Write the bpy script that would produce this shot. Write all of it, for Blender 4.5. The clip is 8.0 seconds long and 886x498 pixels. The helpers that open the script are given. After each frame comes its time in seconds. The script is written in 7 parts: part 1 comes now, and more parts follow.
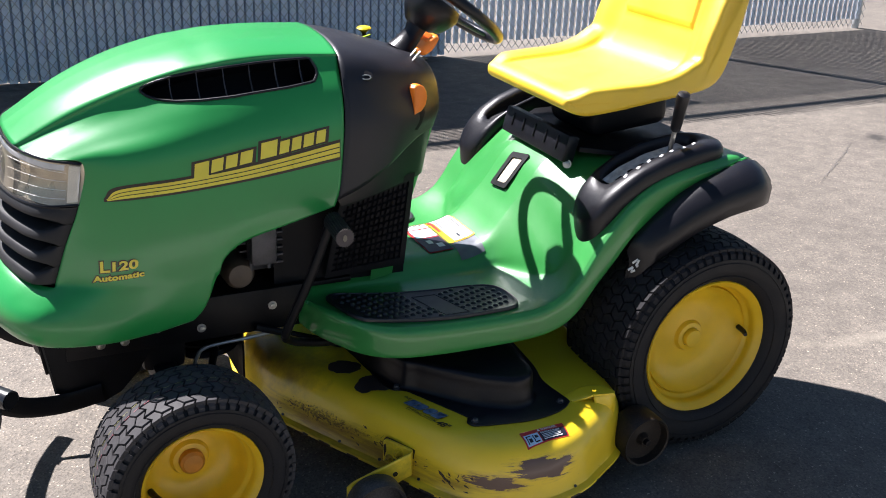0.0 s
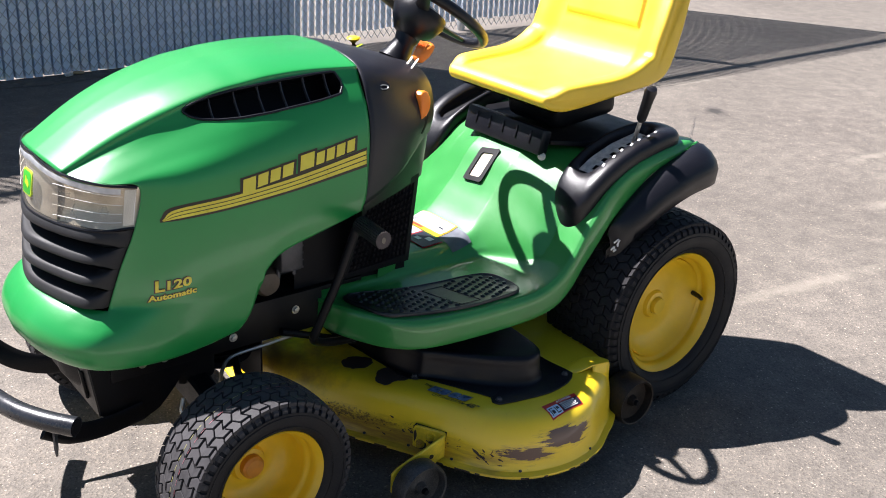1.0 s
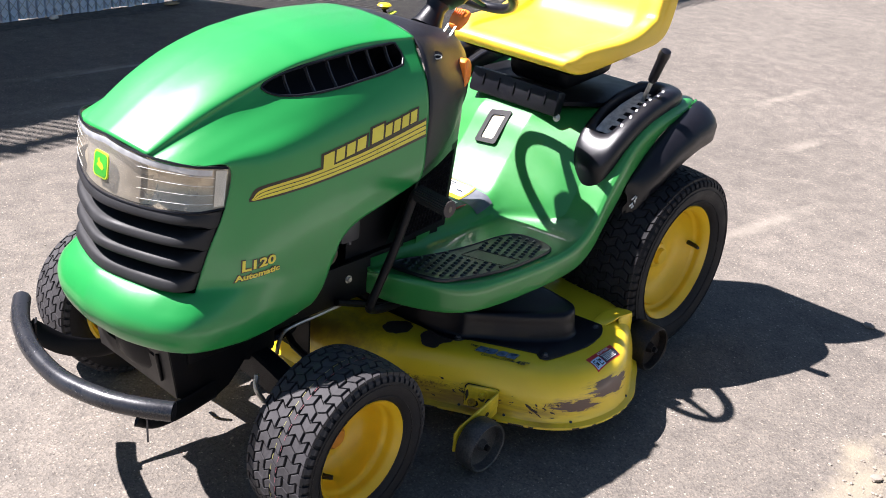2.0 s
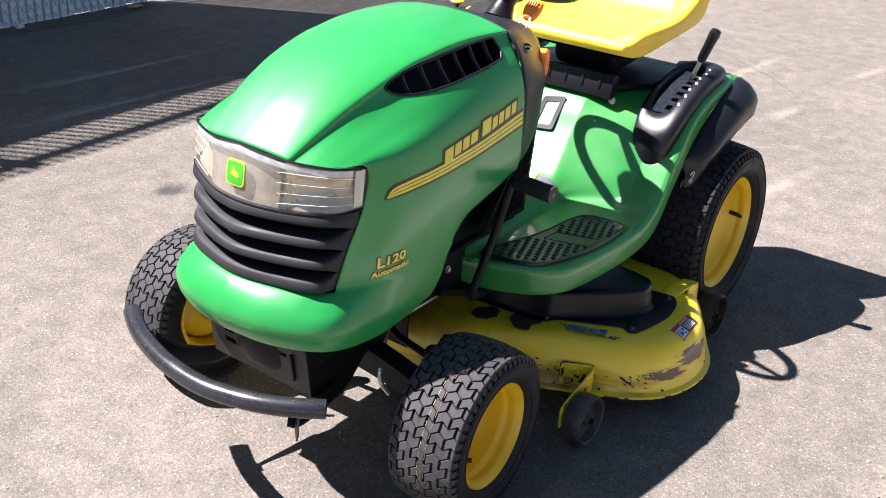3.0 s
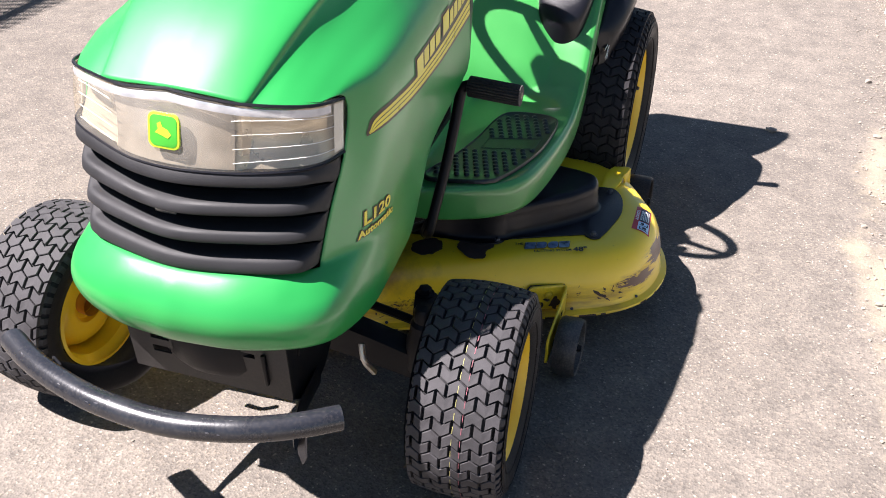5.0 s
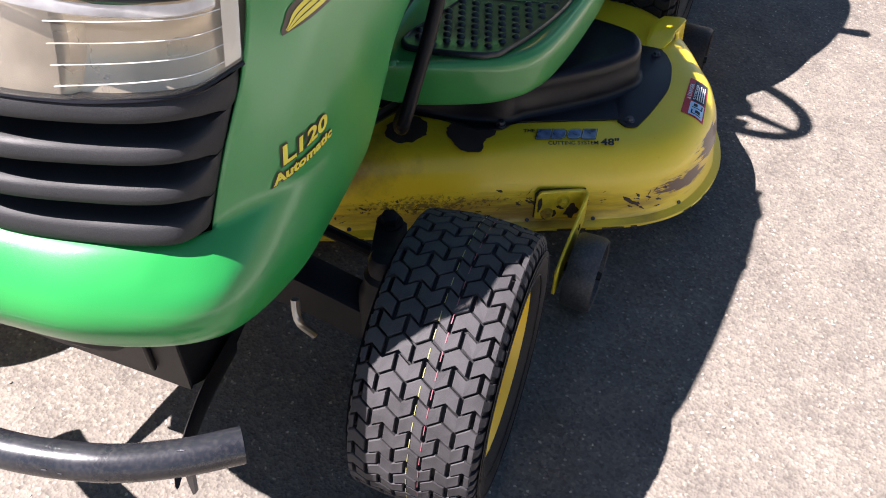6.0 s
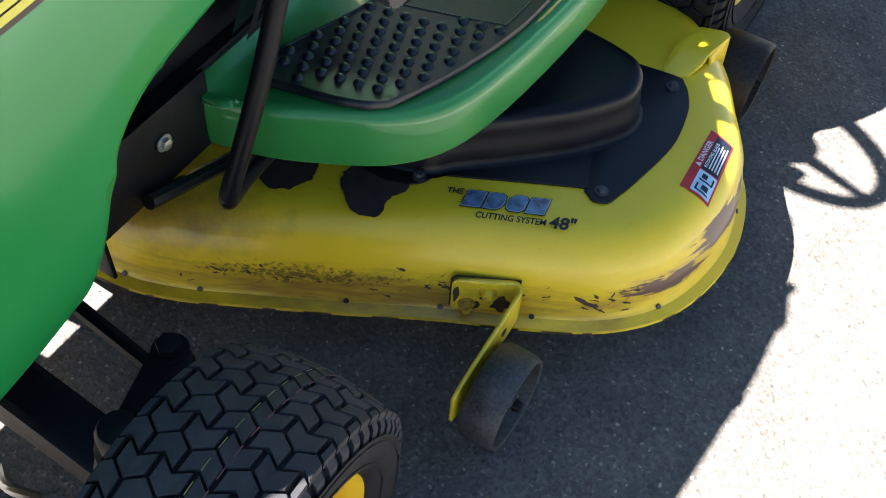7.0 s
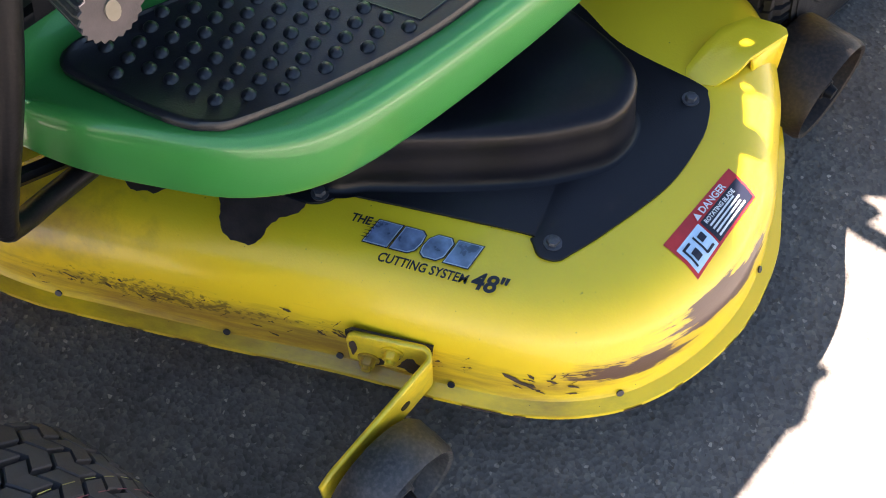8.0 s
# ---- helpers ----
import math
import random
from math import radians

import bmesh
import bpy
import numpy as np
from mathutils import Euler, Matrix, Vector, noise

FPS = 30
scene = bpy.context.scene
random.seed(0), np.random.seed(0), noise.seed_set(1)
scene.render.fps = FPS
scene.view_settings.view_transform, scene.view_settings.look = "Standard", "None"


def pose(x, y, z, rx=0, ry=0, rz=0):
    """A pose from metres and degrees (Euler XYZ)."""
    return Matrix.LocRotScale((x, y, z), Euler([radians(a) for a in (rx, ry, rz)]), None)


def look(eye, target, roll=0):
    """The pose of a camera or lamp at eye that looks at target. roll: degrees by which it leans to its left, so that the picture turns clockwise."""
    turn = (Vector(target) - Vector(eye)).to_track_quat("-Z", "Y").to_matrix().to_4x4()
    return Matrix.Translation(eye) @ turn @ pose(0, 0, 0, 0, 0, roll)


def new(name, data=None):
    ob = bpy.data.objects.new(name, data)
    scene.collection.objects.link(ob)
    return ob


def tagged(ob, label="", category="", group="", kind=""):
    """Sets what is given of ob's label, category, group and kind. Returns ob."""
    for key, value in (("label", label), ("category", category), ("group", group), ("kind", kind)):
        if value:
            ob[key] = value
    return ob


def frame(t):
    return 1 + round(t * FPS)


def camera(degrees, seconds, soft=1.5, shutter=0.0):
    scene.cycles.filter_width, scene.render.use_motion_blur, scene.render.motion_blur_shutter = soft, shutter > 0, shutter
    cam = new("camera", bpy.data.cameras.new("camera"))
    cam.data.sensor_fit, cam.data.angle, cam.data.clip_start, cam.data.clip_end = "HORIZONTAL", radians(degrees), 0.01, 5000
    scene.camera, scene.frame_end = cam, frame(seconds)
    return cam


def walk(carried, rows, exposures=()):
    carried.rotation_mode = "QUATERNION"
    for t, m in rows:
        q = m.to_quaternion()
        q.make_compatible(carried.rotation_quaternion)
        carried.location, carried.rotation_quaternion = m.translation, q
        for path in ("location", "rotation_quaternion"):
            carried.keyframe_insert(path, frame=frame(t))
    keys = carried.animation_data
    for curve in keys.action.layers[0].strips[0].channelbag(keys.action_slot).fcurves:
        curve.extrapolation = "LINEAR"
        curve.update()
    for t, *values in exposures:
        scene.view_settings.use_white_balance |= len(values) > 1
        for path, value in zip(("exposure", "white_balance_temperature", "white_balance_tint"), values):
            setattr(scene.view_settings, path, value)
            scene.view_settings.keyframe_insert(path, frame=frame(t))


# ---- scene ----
cam = camera(46.3, 8.0, 0.95)

PATH = [
    (0, (1.582, 2.221, 1.424), (0.768, 0.558, 0.667), 2.4),
    (0.5, (1.847, 2.138, 1.448), (0.857, 0.579, 0.68), 2.9),
    (1, (2.1, 2.067, 1.489), (0.942, 0.629, 0.719), 3.0),
    (1.2, (2.17, 2.025, 1.474), (0.968, 0.612, 0.727), 3.0),
    (2.3, (2.637, 1.678, 1.56), (1.243, 0.549, 0.677), 4.7),
    (2.5, (2.729, 1.649, 1.565), (1.32, 0.529, 0.695), 3.9),
    (3, (2.831, 1.457, 1.548), (1.37, 0.406, 0.678), 3.2),
    (3.5, (2.917, 1.278, 1.559), (1.418, 0.314, 0.652), 3.3),
    (4, (3.015, 1.097, 1.558), (1.395, 0.339, 0.664), 2.5),
    (4.5, (2.933, 0.972, 1.505), (1.281, 0.4, 0.533), 1.8),
    (4.7, (2.837, 0.898, 1.447), (1.178, 0.338, 0.482), 1.3),
    (5.8, (2.247, 0.657, 1.331), (1.052, 0.312, 0.173), 4.3),
    (6, (2.104, 0.671, 1.280), (0.951, 0.283, 0.100), 3.8),
    (6.5, (1.765, 0.738, 1.225), (0.743, 0.241, -0.039), 3.6),
    (7, (1.467, 0.731, 1.170), (0.557, 0.241, -0.180), 4.5),
    (7.5, (1.199, 0.736, 1.083), (0.441, 0.186, -0.336), -1.0),
    (8, (1.060, 0.752, 1.037), (0.439, 0.171, -0.435), -1.0),
]
EXPOSURE = [(0.0, 1.50, 6300, 8), (1.0, 1.54, 6300, 8), (2.5, 1.74, 6330, 11), (4.5, 1.82, 6500, 11), (6.0, 2.05, 6500, 12.5), (6.5, 2.22, 6250, 4), (7.0, 2.78, 6250, 5), (7.5, 3.28, 6450, 4), (8.0, 3.54, 7050, 14)]
walk(cam, [(t, look(eye, target, roll)) for t, eye, target, roll in PATH], EXPOSURE)

# ---- light ----
SUN_EL, SUN_ROT = radians(55.3), radians(149.9)
world = bpy.data.worlds.new("sky")
scene.world = world
world.use_nodes = True
wn = world.node_tree.nodes
sky = wn.new("ShaderNodeTexSky")
sky.sky_type, sky.sun_disc = "NISHITA", False
sky.sun_elevation, sky.sun_rotation = SUN_EL, SUN_ROT
sky.dust_density, sky.ozone_density = 0.3, 2.6
world.node_tree.links.new(sky.outputs["Color"], wn["Background"].inputs["Color"])
wn["Background"].inputs["Strength"].default_value = 0.034
sun_data = bpy.data.lights.new("sun", "SUN")
sun_data.energy, sun_data.angle, sun_data.color = 5.5, radians(0.53), (1.0, 0.93, 0.935)
sun = new("sun", sun_data)
sun.matrix_world = look((3.47, -5.985, 10), (0, 0, 0))

# ---- mesh helpers ----
from mathutils.bvhtree import BVHTree

V = Vector


def spl(pts, n, closed=False):
    """n points on a smooth line through pts."""
    p = np.array([tuple(q) for q in pts], float)
    k = len(p)
    out = []
    span = k if closed else k - 1
    for i in range(n):
        s = i / n * span if closed else i / (n - 1) * span
        j = min(int(s), span - 1)
        f = s - j
        if closed:
            a, b, c, d = p[(j - 1) % k], p[j % k], p[(j + 1) % k], p[(j + 2) % k]
        else:
            b, c = p[j], p[j + 1]
            a = p[j - 1] if j else 2 * b - c
            d = p[j + 2] if j + 2 < k else 2 * c - b
        q = 0.5 * (2 * b + (c - a) * f + (2 * a - 5 * b + 4 * c - d) * f * f + (3 * b - a - 3 * c + d) * f ** 3)
        out.append(Vector(q))
    return out


def grid(bm, rows, wrap=False, loop=False, skip=None):
    """Faces over rows of points. wrap joins each row's end to its start, loop the last row to the first."""
    vs = [[bm.verts.new(p) for p in r] for r in rows]
    n, m = len(vs), len(vs[0])
    for i in range(n if loop else n - 1):
        for j in range(m if wrap else m - 1):
            if skip and skip(i, j):
                continue
            bm.faces.new((vs[i][j], vs[(i + 1) % n][j], vs[(i + 1) % n][(j + 1) % m], vs[i][(j + 1) % m]))
    return vs


def tube(bm, path, r, seg=10, caps=True, flat=1.0, up=(0, 0, 1)):
    """A tube along a path; r is one radius or one for each point; flat squeezes it along up."""
    path = [V(p) for p in path]
    rows = []
    ref = V(up)
    for i, p in enumerate(path):
        d = (path[min(i + 1, len(path) - 1)] - path[max(i - 1, 0)]).normalized()
        a = d.cross(ref)
        if a.length < 0.05:
            a = d.cross(V((1, 0, 0)))
        a.normalize()
        b = a.cross(d).normalized()
        rr = r[i] if isinstance(r, (list, tuple)) else r
        rows.append([p + a * math.cos(2 * math.pi * k / seg) * rr + b * math.sin(2 * math.pi * k / seg) * rr * flat for k in range(seg)])
    vs = grid(bm, rows, wrap=True)
    if caps:
        bm.faces.new(vs[0])
        bm.faces.new(vs[-1][::-1])
    return bm


def lathe(bm, profile, centre, seg=48, axis="y", caps=False):
    """Turns (radius, along) pairs round an axis through centre."""
    c = V(centre)
    rows = []
    for r, a in profile:
        row = []
        for k in range(seg):
            t = 2 * math.pi * k / seg
            u, w = r * math.cos(t), r * math.sin(t)
            row.append(c + (V((u, a, w)) if axis == "y" else V((u, w, a)) if axis == "z" else V((a, u, w))))
        rows.append(row)
    vs = grid(bm, rows, wrap=True)
    if caps:
        bm.faces.new(vs[0])
        bm.faces.new(vs[-1][::-1])
    return bm


def slab(bm, poly, m=None, z0=0.0, z1=0.01, bevel=0.0, seg=2):
    """A polygon (x, y) given thickness, with its upper edge rounded."""
    m = m or Matrix()
    b = bmesh.new()
    low = [b.verts.new((x, y, z0)) for x, y in poly]
    top = [b.verts.new((x, y, z1)) for x, y in poly]
    n = len(poly)
    up = b.faces.new(top)
    b.faces.new(low[::-1])
    for i in range(n):
        b.faces.new((low[i], low[(i + 1) % n], top[(i + 1) % n], top[i]))
    bmesh.ops.recalc_face_normals(b, faces=b.faces)
    if bevel:
        bmesh.ops.bevel(b, geom=list(up.edges), offset=bevel, segments=seg, affect="EDGES", profile=0.5)
    merge(bm, b, m)
    return bm


def merge(bm, b, m=None):
    """Adds the mesh b, moved by m, to bm."""
    m = m or Matrix()
    vs = [bm.verts.new(m @ v.co) for v in b.verts]
    b.verts.index_update()
    for f in b.faces:
        try:
            bm.faces.new([vs[v.index] for v in f.verts])
        except ValueError:
            pass
    b.free()
    return bm


def box(bm, size, m, bevel=0.004, seg=2):
    """A box with rounded edges, centred on the pose m."""
    b = bmesh.new()
    bmesh.ops.create_cube(b, size=1.0, matrix=Matrix.Diagonal((*size, 1)))
    if bevel:
        bmesh.ops.bevel(b, geom=list(b.edges), offset=bevel, segments=seg, affect="EDGES", profile=0.5)
    return merge(bm, b, m)


def bar(bm, a, b, w, h, bevel=0.002, up=(0, 0, 1)):
    """A flat bar from a to b, w wide and h thick along up."""
    a, b = V(a), V(b)
    d = (b - a).normalized()
    s = d.cross(V(up)).normalized()
    u = s.cross(d)
    m = Matrix((d, s, u)).transposed().to_4x4()
    m.translation = (a + b) / 2
    return box(bm, ((b - a).length, w, h), m, bevel)


def bolt_head(bm, p, n, r=0.008, h=0.006):
    """A hexagonal head on its washer, standing out along n."""
    q = V(n).to_track_quat("Z", "Y").to_matrix().to_4x4()
    q.translation = V(p)
    disc = [(r * 1.45 * math.cos(k * math.pi / 8), r * 1.45 * math.sin(k * math.pi / 8)) for k in range(16)]
    slab(bm, disc, q, 0, 0.0016)
    hexa = [(r * math.cos(k * math.pi / 3), r * math.sin(k * math.pi / 3)) for k in range(6)]
    slab(bm, hexa, q, 0.001, h, 0.0012)
    return bm


def finish(bm, smooth=35):
    me = bpy.data.meshes.new("mesh")
    bm.normal_update()
    bm.to_mesh(me)
    bm.free()
    if smooth:
        me.polygons.foreach_set("use_smooth", [True] * len(me.polygons))
        me.set_sharp_from_angle(angle=radians(smooth))
    return me


def part(name, bm, material, parent, label="", smooth=35, recalc=True):
    if recalc:
        bmesh.ops.recalc_face_normals(bm, faces=bm.faces)
    ob = new(name, finish(bm, smooth))
    ob.data.materials.append(material)
    ob.parent = parent
    return tagged(ob, label)


def lettering(text, size, m, shear=0.0, spacing=1.0, fat=0.0, length=0.0, flat_on=None):
    """A bmesh with the text standing on the pose m; flat_on lays each corner on a surface."""
    cu = bpy.data.curves.new("text", "FONT")
    cu.body, cu.size, cu.shear, cu.space_character, cu.offset = text, size, shear, spacing, fat
    cu.resolution_u = 4
    ob = new("text", cu)
    me = bpy.data.meshes.new_from_object(ob.evaluated_get(bpy.context.evaluated_depsgraph_get()))
    bpy.data.objects.remove(ob)
    b = bmesh.new()
    b.from_mesh(me)
    if length:
        k = length / max(v.co.x for v in b.verts)
        for v in b.verts:
            v.co.x *= k
    b.transform(m)
    if flat_on:
        for v in b.verts:
            v.co = flat_on(v.co)
    return b


# ---- materials ----
def mat(name, base, rough=0.5, metal=0.0, coat=0.0, var=0.12, scale=9.0, bump=0.0, bscale=300.0, dust=0.0, dust_col=(0.32, 0.28, 0.23), spec=0.5, crough=0.06):
    """A plain surface with variation at two scales, fine relief and a thin uneven dust."""
    m = bpy.data.materials.new(name)
    m.use_nodes = True
    nt = m.node_tree
    n, l = nt.nodes, nt.links
    p = n["Principled BSDF"]
    p.inputs["Metallic"].default_value = metal
    p.inputs["Coat Weight"].default_value = coat
    p.inputs["Coat Roughness"].default_value = crough
    p.inputs["Specular IOR Level"].default_value = spec
    tc = n.new("ShaderNodeTexCoord")
    big = n.new("ShaderNodeTexNoise")
    big.inputs["Scale"].default_value, big.inputs["Detail"].default_value = scale, 5
    fine = n.new("ShaderNodeTexNoise")
    fine.inputs["Scale"].default_value, fine.inputs["Detail"].default_value = bscale, 3
    l.new(tc.outputs["Object"], big.inputs["Vector"])
    l.new(tc.outputs["Object"], fine.inputs["Vector"])
    ramp = n.new("ShaderNodeMapRange")
    ramp.inputs["From Min"].default_value, ramp.inputs["From Max"].default_value = 0.3, 0.7
    ramp.inputs["To Min"].default_value, ramp.inputs["To Max"].default_value = 1 - var, 1 + var
    l.new(big.outputs["Fac"], ramp.inputs["Value"])
    col = n.new("ShaderNodeMixRGB")
    col.blend_type = "MULTIPLY"
    col.inputs["Fac"].default_value = 1.0
    col.inputs["Color1"].default_value = (*base, 1)
    l.new(ramp.outputs["Result"], col.inputs["Color2"])
    out = col.outputs["Color"]
    if dust:
        dm = n.new("ShaderNodeMapRange")
        dm.inputs["From Min"].default_value, dm.inputs["From Max"].default_value = 0.42, 0.75
        dm.inputs["To Max"].default_value = dust
        l.new(fine.outputs["Fac"], dm.inputs["Value"])
        mx = n.new("ShaderNodeMixRGB")
        l.new(dm.outputs["Result"], mx.inputs["Fac"])
        l.new(out, mx.inputs["Color1"])
        mx.inputs["Color2"].default_value = (*dust_col, 1)
        out = mx.outputs["Color"]
    l.new(out, p.inputs["Base Color"])
    rr = n.new("ShaderNodeMapRange")
    rr.inputs["From Min"].default_value, rr.inputs["From Max"].default_value = 0.3, 0.7
    rr.inputs["To Min"].default_value, rr.inputs["To Max"].default_value = rough * 0.82, min(1.0, rough * 1.2)
    l.new(big.outputs["Fac"], rr.inputs["Value"])
    l.new(rr.outputs["Result"], p.inputs["Roughness"])
    if bump:
        b = n.new("ShaderNodeBump")
        b.inputs["Strength"].default_value, b.inputs["Distance"].default_value = 0.6, bump
        l.new(fine.outputs["Fac"], b.inputs["Height"])
        l.new(b.outputs["Normal"], p.inputs["Normal"])
    return m


GREEN = mat("green_paint", (0.015, 0.240, 0.050), 0.36, coat=0.35, crough=0.12, var=0.06, scale=4, bump=0.0002, bscale=900, dust=0.012, spec=0.5)
GREEN_FENDER = mat("green_plastic", (0.028, 0.225, 0.042), 0.42, coat=0.5, crough=0.035, var=0.08, scale=6, bump=0.0003, bscale=700, dust=0.03)
BLACK = mat("black_plastic", (0.006, 0.006, 0.009), 0.36, var=0.15, scale=12, bump=0.0003, bscale=900, dust=0.012, spec=0.35)
BLACK_DULL = mat("dull_black_plastic", (0.006, 0.006, 0.008), 0.5, var=0.2, scale=10, bump=0.0004, bscale=800, dust=0.02, spec=0.2)
STEEL_BLACK = mat("black_painted_steel", (0.005, 0.005, 0.0065), 0.42, var=0.25, scale=14, bump=0.0004, bscale=350, dust=0.015, spec=0.2)
BUMPER = mat("worn_black_paint", (0.012, 0.013, 0.017), 0.27, var=0.2, scale=20, bump=0.0003, bscale=200, dust=0.05, spec=0.6)
DASH = mat("smooth_black_cowl_plastic", (0.012, 0.012, 0.017), 0.44, var=0.12, scale=10, bump=0.0003, bscale=900, dust=0.008, spec=0.4)
GRILLE = mat("matt_black_grille_plastic", (0.015, 0.015, 0.017), 0.6, var=0.15, scale=14, bump=0.0004, bscale=700, dust=0.03, spec=0.35)
MAT_RUBBER = mat("blue_black_mat_rubber", (0.010, 0.011, 0.014), 0.36, var=0.2, scale=14, bump=0.0003, bscale=600, dust=0.018, spec=0.5)
SOIL = mat("dark_soil_and_litter", (0.10, 0.085, 0.07), 0.95, var=0.5, scale=25, bump=0.01, bscale=60, dust=0.3, dust_col=(0.12, 0.10, 0.08))
RUBBER = mat("tyre_rubber", (0.010, 0.010, 0.012), 0.62, var=0.2, scale=18, bump=0.0006, bscale=500, dust=0.06, spec=0.25, dust_col=(0.2, 0.18, 0.16))
TREAD = mat("tread_rubber", (0.042, 0.040, 0.043), 0.68, var=0.3, scale=30, bump=0.0004, bscale=1400, dust=0.10, spec=0.2, dust_col=(0.26, 0.24, 0.22))
# darker copy of TREAD: the rear tyres' shade is put into the colour
TREAD_SHADED = mat("shaded_tread_rubber", (0.016, 0.015, 0.017), 0.66, var=0.3, scale=30, bump=0.0004, bscale=1400, dust=0.05, spec=0.2, dust_col=(0.22, 0.2, 0.18))
YELLOW_RIM = mat("yellow_wheel_paint", (0.78, 0.50, 0.012), 0.38, coat=0.2, var=0.1, scale=10, bump=0.0003, bscale=400, dust=0.08)
YELLOW_SEAT = mat("yellow_vinyl", (0.87, 0.57, 0.018), 0.52, var=0.05, scale=7, bump=0.0006, bscale=650, dust=0.02, spec=0.95)
HUB_BROWN = mat("greasy_orange_cap", (0.5, 0.2, 0.02), 0.4, var=0.25, scale=30, bump=0.0004, bscale=300)
ORANGE = mat("orange_plastic", (0.9, 0.23, 0.02), 0.4, var=0.06, scale=20, bump=0.0002)
YELLOW_KNOB = mat("yellow_plastic", (0.8, 0.6, 0.02), 0.4, var=0.06, scale=20)
METAL = mat("dull_zinc_metal", (0.5, 0.49, 0.46), 0.38, metal=0.9, var=0.2, scale=40, bump=0.0004, bscale=500)
CAST = mat("grey_cast_metal", (0.08, 0.08, 0.09), 0.5, metal=0.5, var=0.4, scale=25, bump=0.001, bscale=300, dust=0.1)
ENGINE_WHITE = mat("pale_engine_shroud", (0.30, 0.29, 0.28), 0.5, var=0.3, scale=15, bump=0.0005)
TAN = mat("tan_oil_filter", (0.09, 0.065, 0.045), 0.5, var=0.35, scale=20)
DECAL_DARK = mat("dark_decal_film", (0.03, 0.022, 0.012), 0.35, var=0.1)
DECAL_YELLOW = mat("yellow_decal_film", (0.72, 0.62, 0.06), 0.32, var=0.06, scale=30)
DECAL_LIME = mat("lime_emblem_film", (0.45, 0.62, 0.03), 0.3, var=0.05, scale=30)
DECAL_GREEN = mat("green_emblem_film", (0.05, 0.36, 0.03), 0.3, var=0.05, scale=30)
DECAL_RED = mat("red_decal_film", (0.6, 0.03, 0.03), 0.35, var=0.12, scale=60)
DECAL_WHITE = mat("white_decal_film", (0.78, 0.77, 0.75), 0.35, var=0.08, scale=60)
DECAL_BLUE = mat("pale_blue_decal_film", (0.55, 0.72, 0.85), 0.35, var=0.08, scale=60)
DECAL_NAVY = mat("near_black_print", (0.012, 0.013, 0.025), 0.4, var=0.1)
DECAL_SILVER = mat("steel_blue_print", (0.17, 0.23, 0.35), 0.3, metal=0.25, var=0.55, scale=70)
DECAL_PALE = mat("pale_silver_print", (0.5, 0.55, 0.62), 0.3, metal=0.2, var=0.2, scale=60)
DECAL_ORANGE = mat("amber_decal_film", (0.85, 0.36, 0.02), 0.35, var=0.08, scale=60)
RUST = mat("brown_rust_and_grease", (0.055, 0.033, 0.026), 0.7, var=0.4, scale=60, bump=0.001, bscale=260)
FUEL_TANK = mat("creamy_fuel_tank", (0.62, 0.54, 0.40), 0.4, var=0.1, scale=30)
REFLECTOR = mat("aged_reflector", (0.55, 0.49, 0.40), 0.3, metal=0.6, var=0.16, scale=14)
PALE_RIB = mat("pale_lens_rib", (0.85, 0.84, 0.8), 0.3, var=0.05)
SLAT = mat("grey_blue_slat", (0.71, 0.77, 0.87), 0.45, var=0.15, scale=3, bump=0.0004, bscale=120, dust=0.12)
GALV = mat("galvanised_steel", (0.5, 0.51, 0.52), 0.45, metal=0.8, var=0.2, scale=20)
STONE = mat("pale_gravel", (0.25, 0.215, 0.175), 0.85, var=0.35, scale=30, bump=0.002, bscale=150)
CONCRETE = mat("pale_concrete", (0.46, 0.43, 0.38), 0.85, var=0.12, scale=3, bump=0.0015, bscale=120, dust=0.2)


def lens_material():
    m = bpy.data.materials.new("hazy_clear_lens")
    m.use_nodes = True
    n, l = m.node_tree.nodes, m.node_tree.links
    p = n["Principled BSDF"]
    p.inputs["Base Color"].default_value = (0.66, 0.62, 0.55, 1)
    p.inputs["Roughness"].default_value = 0.12
    clear = n.new("ShaderNodeBsdfTransparent")
    clear.inputs["Color"].default_value = (0.93, 0.9, 0.84, 1)
    noise_tex = n.new("ShaderNodeTexNoise")
    noise_tex.inputs["Scale"].default_value, noise_tex.inputs["Detail"].default_value = 11, 5
    tc = n.new("ShaderNodeTexCoord")
    l.new(tc.outputs["Object"], noise_tex.inputs["Vector"])
    mr = n.new("ShaderNodeMapRange")
    mr.inputs["From Min"].default_value, mr.inputs["From Max"].default_value = 0.35, 0.7
    mr.inputs["To Min"].default_value, mr.inputs["To Max"].default_value = 0.10, 0.26
    l.new(noise_tex.outputs["Fac"], mr.inputs["Value"])
    mix = n.new("ShaderNodeMixShader")
    l.new(mr.outputs["Result"], mix.inputs["Fac"])
    l.new(clear.outputs["BSDF"], mix.inputs[1])
    l.new(p.outputs["BSDF"], mix.inputs[2])
    l.new(mix.outputs["Shader"], n["Material Output"].inputs["Surface"])
    return m


LENS = lens_material()


